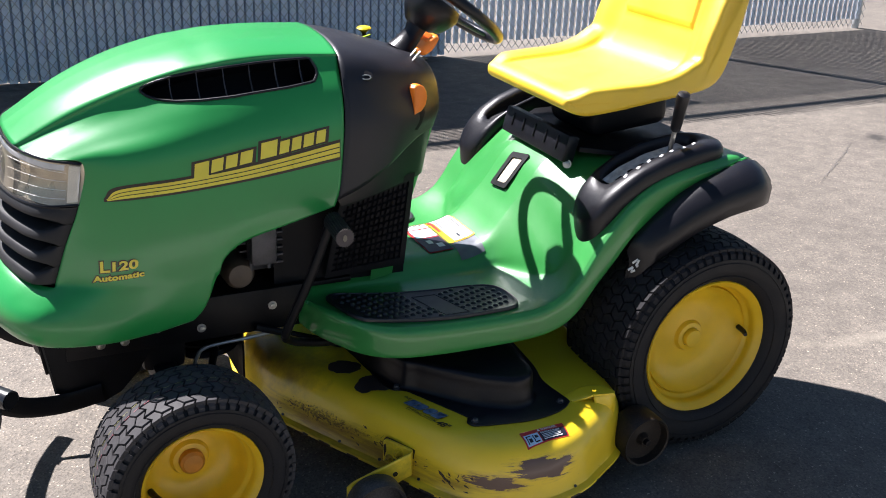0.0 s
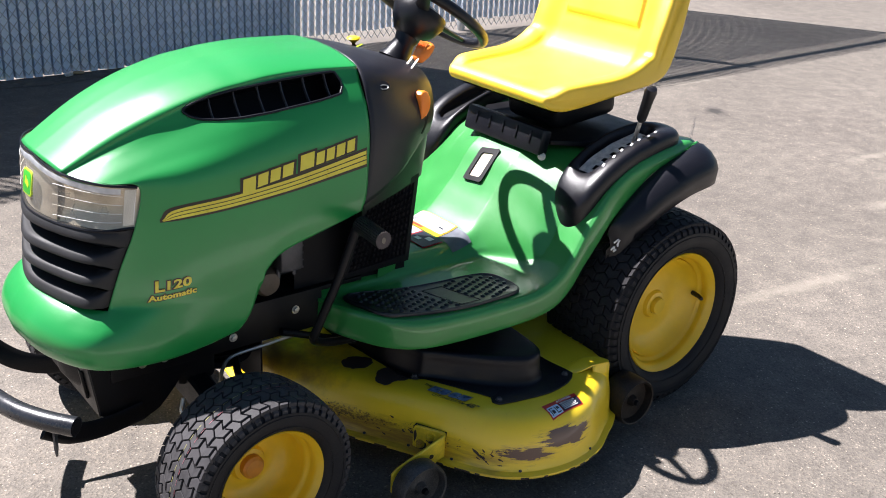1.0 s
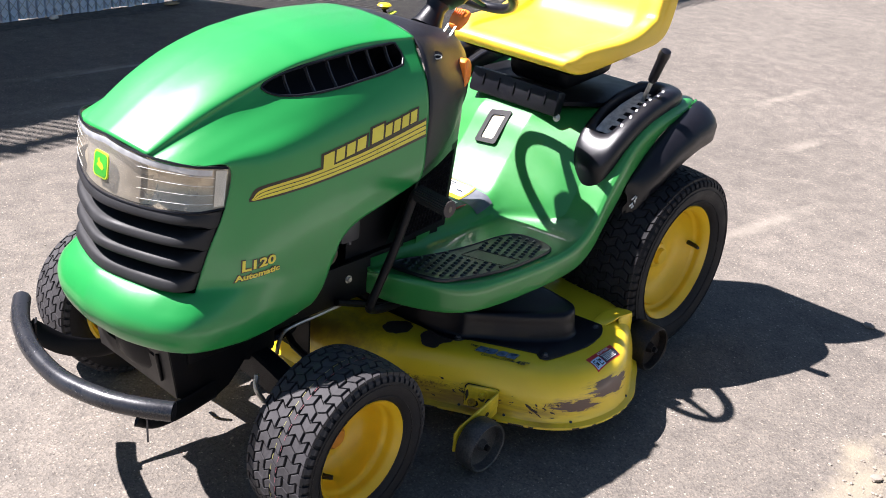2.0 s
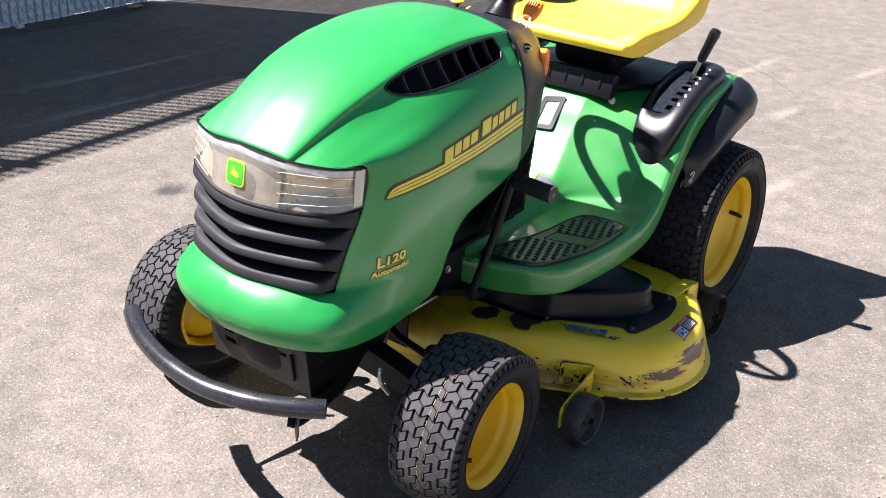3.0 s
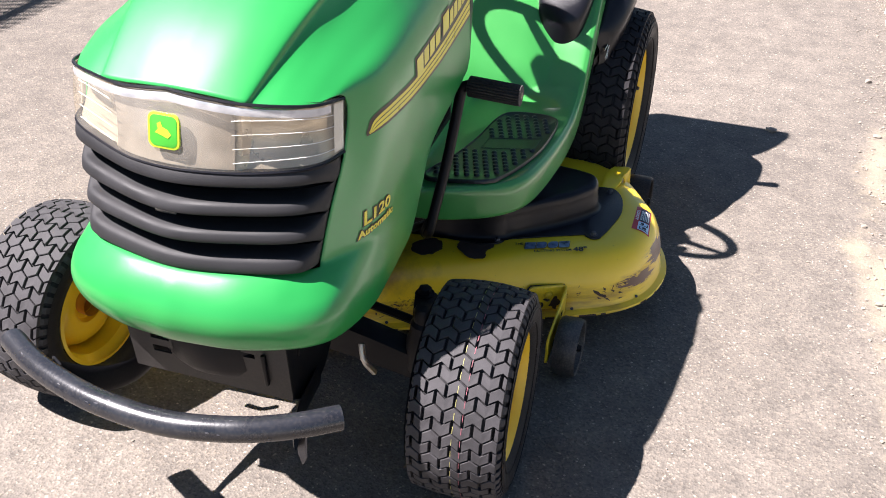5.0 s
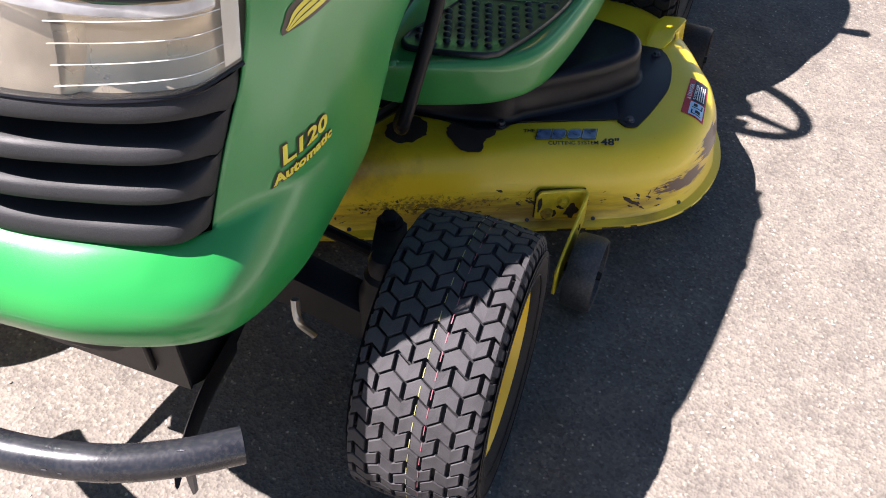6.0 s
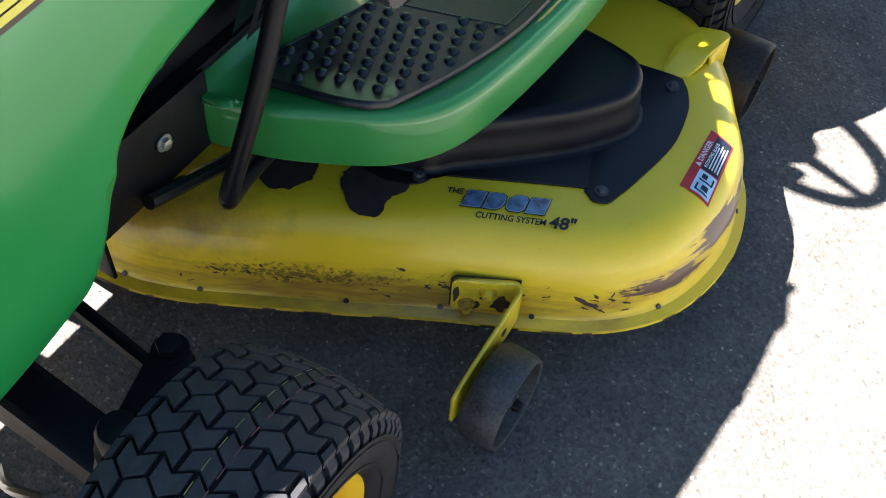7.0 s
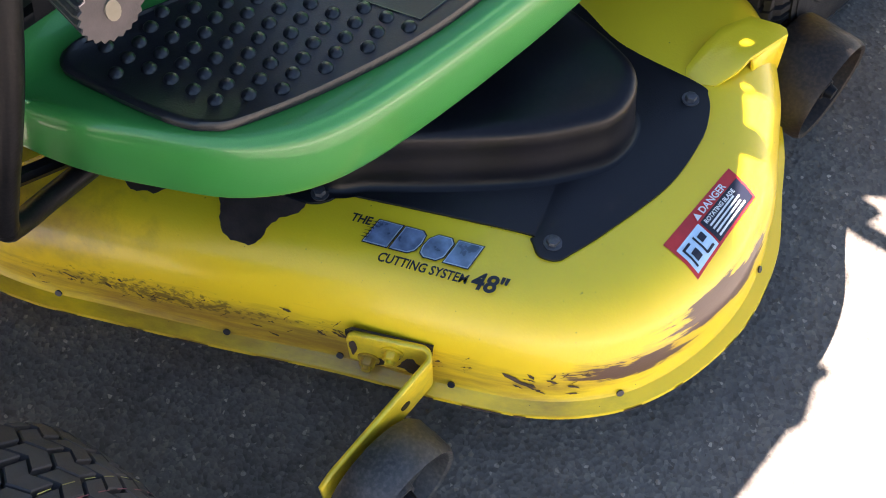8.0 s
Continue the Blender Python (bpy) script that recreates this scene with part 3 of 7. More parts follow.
NOSE = [
    [(1.14, 0.247, 0.542), (1.24, 0.246, 0.542), (1.35, 0.240, 0.542), (1.452, 0.200, 0.540), (1.517, 0.11, 0.545), (1.538, 0, 0.547)],
    [(1.143, 0.248, 0.535), (1.242, 0.247, 0.535), (1.355, 0.243, 0.535), (1.466, 0.207, 0.533), (1.531, 0.114, 0.539), (1.553, 0, 0.541)],
    [(1.15, 0.248, 0.505), (1.25, 0.25, 0.502), (1.37, 0.25, 0.50), (1.49, 0.222, 0.505), (1.557, 0.12, 0.512), (1.577, 0, 0.515)],
    [(1.16, 0.248, 0.475), (1.26, 0.252, 0.47), (1.38, 0.256, 0.468), (1.505, 0.228, 0.472), (1.571, 0.122, 0.478), (1.591, 0, 0.48)],
    [(1.175, 0.246, 0.452), (1.27, 0.25, 0.44), (1.38, 0.254, 0.435), (1.50, 0.224, 0.438), (1.563, 0.12, 0.442), (1.583, 0, 0.445)],
    [(1.19, 0.24, 0.44), (1.28, 0.244, 0.425), (1.38, 0.247, 0.42), (1.485, 0.215, 0.42), (1.545, 0.115, 0.422), (1.563, 0, 0.424)],
    [(1.19, 0.22, 0.445), (1.28, 0.222, 0.43), (1.37, 0.222, 0.426), (1.455, 0.19, 0.427), (1.51, 0.1, 0.43), (1.525, 0, 0.432)],
]
FLANK_X = (0.84, 0.87, 1.0, 1.18, 1.29, 1.34, 1.375, 1.39)
FLANK_OUT = (0.006, 0.009, 0.013, 0.017, 0.017, 0.010, 0.002, 0.0)


def fuller(row, share):
    """A line of the flank, swelled outward."""
    return [(x, y + share * float(np.interp(x, FLANK_X, FLANK_OUT)), z) for x, y, z in row]


HOOD = [fuller(r, k) for r, k in zip(HOOD, (0, 0, 0, 0, 0, 0.5, 1, 1, 1, 0.6))]
NOSE = [fuller(r, k) for r, k in zip(NOSE, (0.6, 0.55, 0.35, 0.2, 0.1, 0.1, 0.1))]
NU, NV = 113, 96
hood_rows = [spl(r, NU) for r in HOOD]
hood_half = [spl([r[i] for r in hood_rows], NV) for i in range(NU)]          # one list for each step along the hood


SLOT_X = (0.898, 0.901, 0.909, 0.96, 1.02, 1.08, 1.14, 1.19, 1.22, 1.24, 1.25)
SLOT_TOP = (0.945, 0.960, 0.967, 0.966, 0.962, 0.956, 0.949, 0.940, 0.932, 0.925, 0.918)
SLOT_LOW = (0.938, 0.929, 0.924, 0.917, 0.911, 0.904, 0.899, 0.897, 0.899, 0.906, 0.914)


def slot_band(x):
    """The slot's upper and lower edge at that x."""
    return float(np.interp(x, SLOT_X, SLOT_TOP)), float(np.interp(x, SLOT_X, SLOT_LOW))


def slot_inside(p):
    """Whether a point lies in the long air slot on the hood's shoulder."""
    if not 0.898 < p.x < 1.25 or abs(p.y) < 0.12:
        return False
    hi, lo = slot_band(p.x)
    return lo < p.z < hi


def at(pts, s):
    """One point on the smooth line through pts, s counted in points."""
    k = len(pts)
    p = [np.array(q, float) for q in pts]
    j = min(int(s), k - 2)
    f = s - j
    b, c = p[j], p[j + 1]
    a = p[j - 1] if j else 2 * b - c
    d = p[j + 2] if j + 2 < k else 2 * c - b
    return V(0.5 * (2 * b + (c - a) * f + (2 * a - 5 * b + 4 * c - d) * f * f + (3 * b - a - 3 * c + d) * f ** 3))


def ease(x):
    x = min(1.0, max(0.0, x))
    return x * x * (3 - 2 * x)


def far_side(p):
    """The hood's other half: a mirror image, a little fuller at the lamp."""
    k = ease((p.x - 0.98) / 0.42) * ease((p.z - 0.6) / 0.12)
    return V((p.x, -p.y * (1 + 0.05 * k), p.z + 0.009 * k * ease((abs(p.y) - 0.06) / 0.1)))


def make_hood():
    bm = bmesh.new()
    full = []
    for r in hood_half:
        right = [far_side(p) for p in r]
        full.append(right[::-1] + r[1:])

    def gone(i, j):
        c = (full[i][j] + full[i + 1][j + 1]) / 2
        return slot_inside(c)

    grid(bm, full, skip=gone)
    start = (NU - 1) * 4 // 7
    steps = [3.0 * (i - start) / (NU - 1 - start) for i in range(start, NU)] + [3.0 + 2.0 * k / 22 for k in range(1, 23)]
    nose_half = [[at(r, s) for s in steps] for r in NOSE]
    for k, i in enumerate(range(start, NU)):
        nose_half[0][k] = hood_half[i][-1].copy()
    rows = [spl([r[j] for r in nose_half], 26) for j in range(len(steps))]
    whole = rows + [[V((p.x, -p.y, p.z)) for p in r] for r in rows[-2::-1]]
    grid(bm, whole)
    bmesh.ops.delete(bm, geom=[v for v in bm.verts if not v.link_faces], context="VERTS")
    bmesh.ops.remove_doubles(bm, verts=bm.verts, dist=0.0004)
    whole_skin = bmesh.new()
    grid(whole_skin, full)
    skin = BVHTree.FromBMesh(whole_skin)
    whole_skin.free()
    fine_x = [0.898 + 0.352 * (1 - math.cos(math.pi * k / 160)) / 2 for k in range(161)]
    rim = [V((x, 0, slot_band(x)[0])) for x in fine_x] + [V((x, 0, slot_band(x)[1])) for x in fine_x]
    for v in bm.verts:
        if v.is_boundary and abs(v.co.y) > 0.12 and 0.87 < v.co.x < 1.262 and 0.885 < v.co.z < 0.985:
            p = V((v.co.x, 0, v.co.z))
            q = min(rim, key=lambda r: (r - p).length_squared)
            hit = skin.ray_cast(V((q.x, 0.6 * math.copysign(1, v.co.y), q.z)), V((0, -math.copysign(1, v.co.y), 0)))
            if hit[0]:
                v.co = hit[0]
    soft = [v for v in bm.verts if not v.is_boundary]
    for _ in range(3):
        bmesh.ops.smooth_vert(bm, verts=soft, factor=0.5, use_axis_x=True, use_axis_y=True, use_axis_z=True)
    crease = [v for v in soft if 0.09 < abs(v.co.y) < 0.21 and v.co.z > 0.79]
    for _ in range(5):
        bmesh.ops.smooth_vert(bm, verts=crease, factor=0.5, use_axis_x=True, use_axis_y=True, use_axis_z=True)
    seam = [v for v in soft if abs(v.co.z - 0.542) < 0.035 and abs(v.co.y) > 0.17]
    for _ in range(14):
        bmesh.ops.smooth_vert(bm, verts=seam, factor=0.5, use_axis_x=True, use_axis_y=True, use_axis_z=True)
    arch = [v for v in bm.verts if v.is_boundary and abs(v.co.y) > 0.2 and 0.93 < v.co.x < 1.22 and v.co.z < 0.66]
    for _ in range(30):
        moved = {}
        for v in arch:
            near = [e.other_vert(v).co for e in v.link_edges if e.is_boundary]
            if len(near) == 2:
                moved[v] = v.co.lerp((near[0] + near[1]) / 2, 0.5)
        for v, co in moved.items():
            v.co = co
    ob = part("hood", bm, GREEN, tractor, "glossy green hood", smooth=50)
    sol = ob.modifiers.new("thickness", "SOLIDIFY")
    sol.thickness, sol.offset = 0.003, -1
    return ob


hood = make_hood()
from_hood = bmesh.new()
from_hood.from_mesh(hood.data)
hood_tree = BVHTree.FromBMesh(from_hood)
from_hood.free()


def lay_left(p, lift=0.0012):
    """Drops a point sideways on to the hood's left flank."""
    hit = hood_tree.ray_cast(V((p.x, 0.6, p.z)), V((0, -1, 0)))
    return hit[0] + V((0, lift, 0)) if hit[0] else V((p.x, 0.245, p.z))


skin_mesh = bmesh.new()
grid(skin_mesh, hood_half)
skin_tree = BVHTree.FromBMesh(skin_mesh)
skin_mesh.free()


def slot_details(side):
    """The dark well behind a slot, its fins and its lip."""
    outline_top, outline_low = [], []
    for i in range(41):
        x = 1.2495 - 0.351 * i / 40
        for lst, z in zip((outline_top, outline_low), slot_band(x)):
            hit = skin_tree.ray_cast(V((x, 0.6, z)), V((0, -1, 0)))[0] or hood_near(x, z)
            lst.append(V((hit.x, side * hit.y, hit.z)))
    bm = bmesh.new()
    tube(bm, outline_top + outline_low[::-1] + [outline_top[0]], 0.0030, 8, caps=False)
    part("slot_lip", bm, BLACK, hood, "dark rim of the hood's air slot")
    bm = bmesh.new()
    deep = V((0, -0.07 * side, -0.035))
    grid(bm, [outline_top, [p + deep * 0.3 for p in outline_top], [p + deep for p in outline_top], [p + deep for p in outline_low], [p + deep * 0.3 for p in outline_low], outline_low])
    for i in (0, 40):
        bm.faces.new([bm.verts.new(q) for q in (outline_top[i], outline_top[i] + deep, outline_low[i] + deep, outline_low[i])])
    part("slot_well", bm, STEEL_BLACK, hood, "black well behind the air slot")
    for k in range(6):
        i = 7 + k * 6
        a, b = outline_top[i], outline_low[i]
        bm = bmesh.new()
        ins = V((0.006, -0.012 * side, -0.004))
        pts = [a + ins * 0.6, (a + b) / 2 + ins * 0.8, b + ins * 0.7]
        tube(bm, spl(pts, 8), 0.0012, 6, flat=1)
        rear = V((-0.001, -0.010 * side, -0.004))
        grid(bm, [spl(pts, 8), [p + rear for p in spl(pts, 8)]])
        part("slot_fin", bm, CAST, hood, "thin black fin in the slot")


def hood_near(x, z):
    """The hood's left surface at that x and height."""
    hit = hood_tree.ray_cast(V((x, 0.6, z)), V((0, -1, 0)))
    if hit[0] and hit[0].y > 0.12:
        return hit[0]
    best = min((p for r in hood_half for p in r), key=lambda p: (p.x - x) ** 2 + (p.z - z) ** 2)
    return best.copy()


for side in (1, -1):
    slot_details(side)


def decal_strip(name, top, low, material, label, lift, n=40, m=5):
    """A film between two lines (x, z) on the hood's left flank."""
    a, b = spl([(x, 0, z) for x, z in top], n), spl([(x, 0, z) for x, z in low], n)
    bm = bmesh.new()
    grid(bm, [[lay_left(p.lerp(q, j / m), lift) for p, q in zip(a, b)] for j in range(m + 1)])
    part(name, bm, material, hood, label)


# side stripe: dark film, three yellow bands with green gaps, and the name as plain blocks
decal_strip("stripe_backing", [(1.347, 0.729), (1.32, 0.752), (1.2, 0.762), (1.05, 0.779), (0.866, 0.809)], [(1.347, 0.722), (1.30, 0.724), (1.2, 0.730), (1.05, 0.743), (0.866, 0.765)], DECAL_DARK, "dark outlined side stripe film", 0.0009)
for k in range(3):
    f0, f1 = 0.10 + k * 0.29, 0.10 + k * 0.29 + 0.225

    def pick(f):
        t = [(1.343 - 0.010 * (1 - f) * 0, 0.727), (1.315, 0.749), (1.2, 0.759), (1.05, 0.776), (0.868, 0.806)]
        b = [(1.340, 0.724), (1.30, 0.7265), (1.2, 0.7325), (1.05, 0.7455), (0.868, 0.768)]
        return [(x + (x2 - x) * f, z + (z2 - z) * f) for (x, z), (x2, z2) in zip(t, b)]

    decal_strip("stripe_band", pick(f0), pick(f1), DECAL_YELLOW, "yellow band of the side stripe", 0.0016)


def name_blocks():
    """The maker's name on the flank, as plain yellow blocks on a dark ground."""
    x0, x1 = 1.178, 0.897
    widths = [1.0, 0.85, 0.85, 0.9, 0.35, 1.15, 0.75, 0.75, 0.8, 0.75]
    total = sum(widths)
    x = x0
    for k, w in enumerate(widths):
        step = (x0 - x1) * w / total
        if k != 4:
            big = k in (0, 5)
            zb = 0.760 + (x0 - x) / (x0 - x1) * 0.049
            ht = 0.033 if big else 0.026
            slant = 0.004
            lo = zb - (0.006 if k == 0 else 0.0)
            dz = 0.048 / (x0 - x1) * step
            xa, xb = x, x - step
            decal_strip("name_backing", [(xa + 0.004 - slant, lo + ht + 0.004), (xb - 0.004 - slant, lo + ht + 0.004 + dz)], [(xa + 0.004, lo - 0.004), (xb - 0.004, lo - 0.004 + dz)], DECAL_DARK, "dark outline of a plain block", 0.0013, 6, 3)
            decal_strip("name_block", [(xa - 0.002 - slant, lo + ht), (xb + 0.0035 - slant, lo + ht + dz * 0.8)], [(xa - 0.002, lo), (xb + 0.0035, lo + dz * 0.8)], DECAL_YELLOW, "yellow block of the side name", 0.0022, 6, 3)
        x -= step


name_blocks()


def model_text():
    """The model's number and word on the flank."""
    d = V((-0.0965, 0, 0.008)).normalized()
    u = V((0.14 * 0.05, 0, 1.0)).normalized()
    m = Matrix((d, u, d.cross(u))).transposed().to_4x4()
    for text, size, at_, length, name in (("L", 0.0335, (1.3685, 0.24, 0.5755), 0.0205, "model_letter"), ("120", 0.0265, (1.350, 0.24, 0.5785), 0.056, "model_number"), ("Automatic", 0.0165, (1.380, 0.24, 0.5560), 0.096, "model_word")):
        m.translation = V(at_)
        for fat, material, lift, suffix in ((0.0030, DECAL_DARK, 0.0010, "_outline"), (0.0009, DECAL_YELLOW, 0.0017, "")):
            b = lettering(text, size, m, fat=fat * (0.8 if text == "Automatic" else 1.0), spacing=1.04, shear=0.05, length=length, flat_on=lambda p: lay_left(p, lift))
            part(name + suffix, b, material, hood, f"{text} in yellow letters" if not suffix else "dark outline of the lettering")


model_text()


# nose: lamp, emblem and grille follow one plan curve
def front(s, z):
    """A point on the nose's face: s from -1 to 1 across, at height z."""
    c = np.interp(z, (0.54, 0.625, 0.716, 0.77, 0.828), (1.538, 1.538, 1.524, 1.516, 1.508))
    b = np.interp(z, (0.54, 0.71, 0.816), (1.519, 1.503, 1.495))
    ex, ey = np.interp(z, (0.54, 0.625, 0.716, 0.797), (1.452, 1.425, 1.392, 1.378)), np.interp(z, (0.54, 0.625, 0.716, 0.797), (0.200, 0.209, 0.221, 0.216))
    mx, my = b + (ex - b) * 0.42, 0.107 + (ey - 0.107) * 0.76
    pts = [(ex, -ey), (mx, -my), (b, -0.107), (c, 0), (b, 0.107), (mx, my), (ex, ey)]
    t = (s + 1) * 2
    t = np.interp(t, (0, 0.5, 1, 2, 3, 3.5, 4), (0, 1, 2, 3, 4, 5, 6))
    j = min(5, max(0, int(t)))
    f = t - j
    p = [np.array(q) for q in pts]
    a0 = p[j - 1] if j else 2 * p[0] - p[1]
    d0 = p[j + 2] if j < 5 else 2 * p[6] - p[5]
    q = 0.5 * (2 * p[j] + (p[j + 1] - a0) * f + (2 * a0 - 5 * p[j] + 4 * p[j + 1] - d0) * f * f + (3 * p[j] - a0 - 3 * p[j + 1] + d0) * f ** 3)
    if s < 0:
        q[1] *= 1 + 0.05 * ease((z - 0.6) / 0.12)
        z = z + 0.009 * ease((z - 0.6) / 0.12) * ease((abs(q[1]) - 0.06) / 0.1)
    return V((q[0], q[1], z))


def lamp_top(s):
    return float(np.interp(abs(s), (0, 0.5, 1), (0.826, 0.814, 0.795)))


def lamp_low(s):
    return float(np.interp(abs(s), (0, 0.5, 1), (0.709, 0.708, 0.715)))


LAMP_GREY = mat("dull_lamp_grey", (0.30, 0.275, 0.24), 0.35, metal=0.3, var=0.22, scale=26, bump=0.0003, bscale=300, dust=0.12)
BAND = mat("bright_lens_bevel", (0.55, 0.56, 0.58), 0.16, metal=0.4, var=0.25, scale=40)


def make_headlight():
    S = [-1 + 2 * i / 60 for i in range(61)]
    bm = bmesh.new()
    rows = []
    for j in range(13):
        f = j / 12
        bulge = 0.004 * math.sin(math.pi * f)
        rows.append([front(s, lamp_low(s) + 0.002 + (lamp_top(s) - 0.004 - lamp_low(s)) * f) + V((bulge + 0.001, 0, 0)) for s in S])
    grid(bm, rows)
    lens = part("headlight_lens", bm, LENS, hood, "hazy yellowed clear headlight lens")
    bm = bmesh.new()
    back = []
    for j in range(9):
        f = j / 8
        row = []
        for s in S:
            p = front(s, lamp_low(s) + (lamp_top(s) - lamp_low(s)) * f)
            dish = 0.030 if abs(s) > 0.48 else 0.016
            row.append(p + V((-dish * math.sin(math.pi * (0.12 + 0.76 * f)) - 0.003, 0, 0)))
        back.append(row)
    grid(bm, back)
    part("headlight_housing", bm, REFLECTOR, hood, "aged silvery headlight reflector")
    # grey middle panel behind the badge, and a bright strip under the upper edge
    bm = bmesh.new()
    mid = [-0.44 + 0.88 * k / 24 for k in range(25)]
    grid(bm, [[front(s, lamp_low(s) + (lamp_top(s) - lamp_low(s)) * f) + V((-0.004 - 0.004 * math.sin(math.pi * f), 0, 0)) for s in mid] for f in (0.03, 0.25, 0.5, 0.75, 0.97)])
    part("lamp_centre", bm, LAMP_GREY, hood, "dull grey panel between the lamps")
    bm = bmesh.new()
    grid(bm, [[front(s, lamp_top(s) - d) + V((x, 0, 0)) for s in S[3:-3]] for d, x in ((0.005, 0.0022), (0.010, 0.0034), (0.017, 0.0026))])
    part("lens_upper_band", bm, BAND, hood, "bright bevel along the lens's upper edge")
    for sg in (1, -1):
        # pale end panel and lamp bowl
        bm = bmesh.new()
        grid(bm, [[front(sg * s, lamp_low(s) + 0.006 + (lamp_top(s) - lamp_low(s) - 0.012) * f) + V((-0.002, 0, 0)) for s in (0.91, 0.94, 0.97, 0.985)] for f in (0, 0.25, 0.5, 0.75, 1)])
        part("lens_end_panel", bm, PALE_RIB, hood, "white prism panel at the lens end")
        for k in range(4):
            f = 0.16 + 0.2 * k
            bm = bmesh.new()
            pts = [front(sg * s, lamp_low(s) + (lamp_top(s) - lamp_low(s)) * (f + 0.05 * math.sin(math.pi * (s - 0.45) / 0.5))) + V((-0.0005, 0, 0)) for s in [0.44 + (0.025 if sg > 0 else 0.012) * q for q in range(20)]]
            tube(bm, [p + V((0.004, 0.0015 * sg, 0)) for p in pts], 0.0005, 5)
            part("lens_rib", bm, PALE_RIB, hood, "thin white moulded line in the lens")
    # thin dark gaskets above and below
    for fn, r in ((lamp_top, 0.0026), (lamp_low, 0.0024)):
        bm = bmesh.new()
        tube(bm, [front(s, fn(s)) + V((0.001, 0, 0)) for s in S], r, 6)
        part("lens_gasket", bm, BLACK, hood, "thin black seam round the lens")
    # emblem
    def rounded(w, h, r, n=5):
        out = []
        for cx, cy, a0 in ((w - r, h - r, 0), (-w + r, h - r, 90), (-w + r, -h + r, 180), (w - r, -h + r, 270)):
            out += [(cx + r * math.cos(radians(a0 + 90 * k / n)), cy + r * math.sin(radians(a0 + 90 * k / n))) for k in range(n + 1)]
        return out

    m = Matrix(((0, 0, 1, 1.519), (1, 0, 0, -0.004), (0, 1, 0, 0.7645), (0, 0, 0, 1))) @ pose(0, 0, 0, -9, 0, 0)
    emblem = part("emblem", slab(bmesh.new(), rounded(0.0258, 0.0268, 0.011), m, 0, 0.004, 0.001), DECAL_LIME, hood, "green badge with a lime border")
    part("emblem_field", slab(bmesh.new(), rounded(0.0222, 0.0232, 0.009), m, 0.004, 0.0046, 0.0003), DECAL_GREEN, emblem, "green field of the badge")
    for poly in ([(-0.013, -0.003), (-0.004, -0.006), (0.008, -0.010), (0.013, -0.004), (0.007, 0.003), (-0.001, 0.006), (-0.004, 0.014), (-0.010, 0.010), (-0.008, 0.003)],):
        part("emblem_mark", slab(bmesh.new(), poly, m, 0.0046, 0.0052), DECAL_LIME, emblem, "plain lime shape on the badge")


make_headlight()


def make_grille():
    """Black front grille: a frame with three lens-ended openings between curved slats."""
    S = [-1 + 2 * i / 80 for i in range(81)]
    holes = ((0.6745, 0.0125), (0.629, 0.0125), (0.584, 0.0120))
    top, low = 0.711, 0.546

    def half(s, h):
        return h * max(0.0, min(1.0, (0.93 - abs(s)) / 0.16)) ** 0.6

    def outward(s, z):
        n2 = (front(min(1, s + 0.01), z) - front(max(-1, s - 0.01), z)).normalized()
        return V((n2.y, -n2.x, 0))

    def line(zf, depth):
        out = []
        for s in S:
            z = zf(s)
            edge = max(0.0, (abs(s) - 0.93) / 0.07)
            out.append(front(s, z) + outward(s, z) * (depth(s) - 0.006 * edge ** 2))
        return out

    bm = bmesh.new()
    grid(bm, [[front(s, z) + V((-0.05, 0, 0)) for s in S[3:-3]] for z in (low + 0.002, 0.60, 0.66, 0.708)])
    grid(bm, [[front(s, low) + V((dx, 0, 0)) for s in S[3:-3]] for dx in (0.0, -0.05)])
    grid(bm, [[front(s, 0.709) + V((dx, 0, 0)) for s in S[3:-3]] for dx in (0.0, -0.05)])
    grille = part("grille", bm, BLACK_DULL, hood, "black plastic front grille")
    bounds = [lambda s: top]
    for zc, h in holes:
        bounds += [lambda s, zc=zc, h=h: zc + half(s, h), lambda s, zc=zc, h=h: zc - half(s, h)]
    bounds.append(lambda s: low)
    for k in range(0, 8, 2):
        a, b = bounds[k], bounds[k + 1]
        first, last = k == 0, k == 6
        open_ = lambda s: max(0.0, min(1.0, (0.93 - abs(s)) / 0.16)) ** 0.6
        rows = []
        if not first:
            rows.append(line(a, lambda s: -0.042 * open_(s) + 0.002))
        rows.append(line(lambda s: a(s) - 0.0006, lambda s: 0.002 - 0.008 * open_(s) * (0 if first else 1)))
        for f, d in ((0.14, 0.0005), (0.3, 0.003), (0.6, 0.0048), (0.85, 0.005), (0.95, 0.004)):
            rows.append(line(lambda s: a(s) + (b(s) - a(s)) * f, lambda s, d=d: 0.0025 + (d - 0.0025) * (open_(s) if not first else 1)))
        rows.append(line(lambda s: b(s) + (0.0004 if not last else 0), lambda s: 0.001 if not last else 0.0))
        rows.append(line(b, lambda s: (-0.042 * open_(s) + 0.001) if not last else -0.02))
        bm = bmesh.new()
        grid(bm, rows)
        part("grille_slat", bm, GRILLE, grille, "curved black grille slat", smooth=45)
    bm = bmesh.new()
    box(bm, (0.012, 0.036, 0.011), pose(1.512, -0.022, 0.630, 0, 12, 0), 0.002)
    part("grille_clip", bm, METAL, grille, "pale metal clip behind the grille")


make_grille()


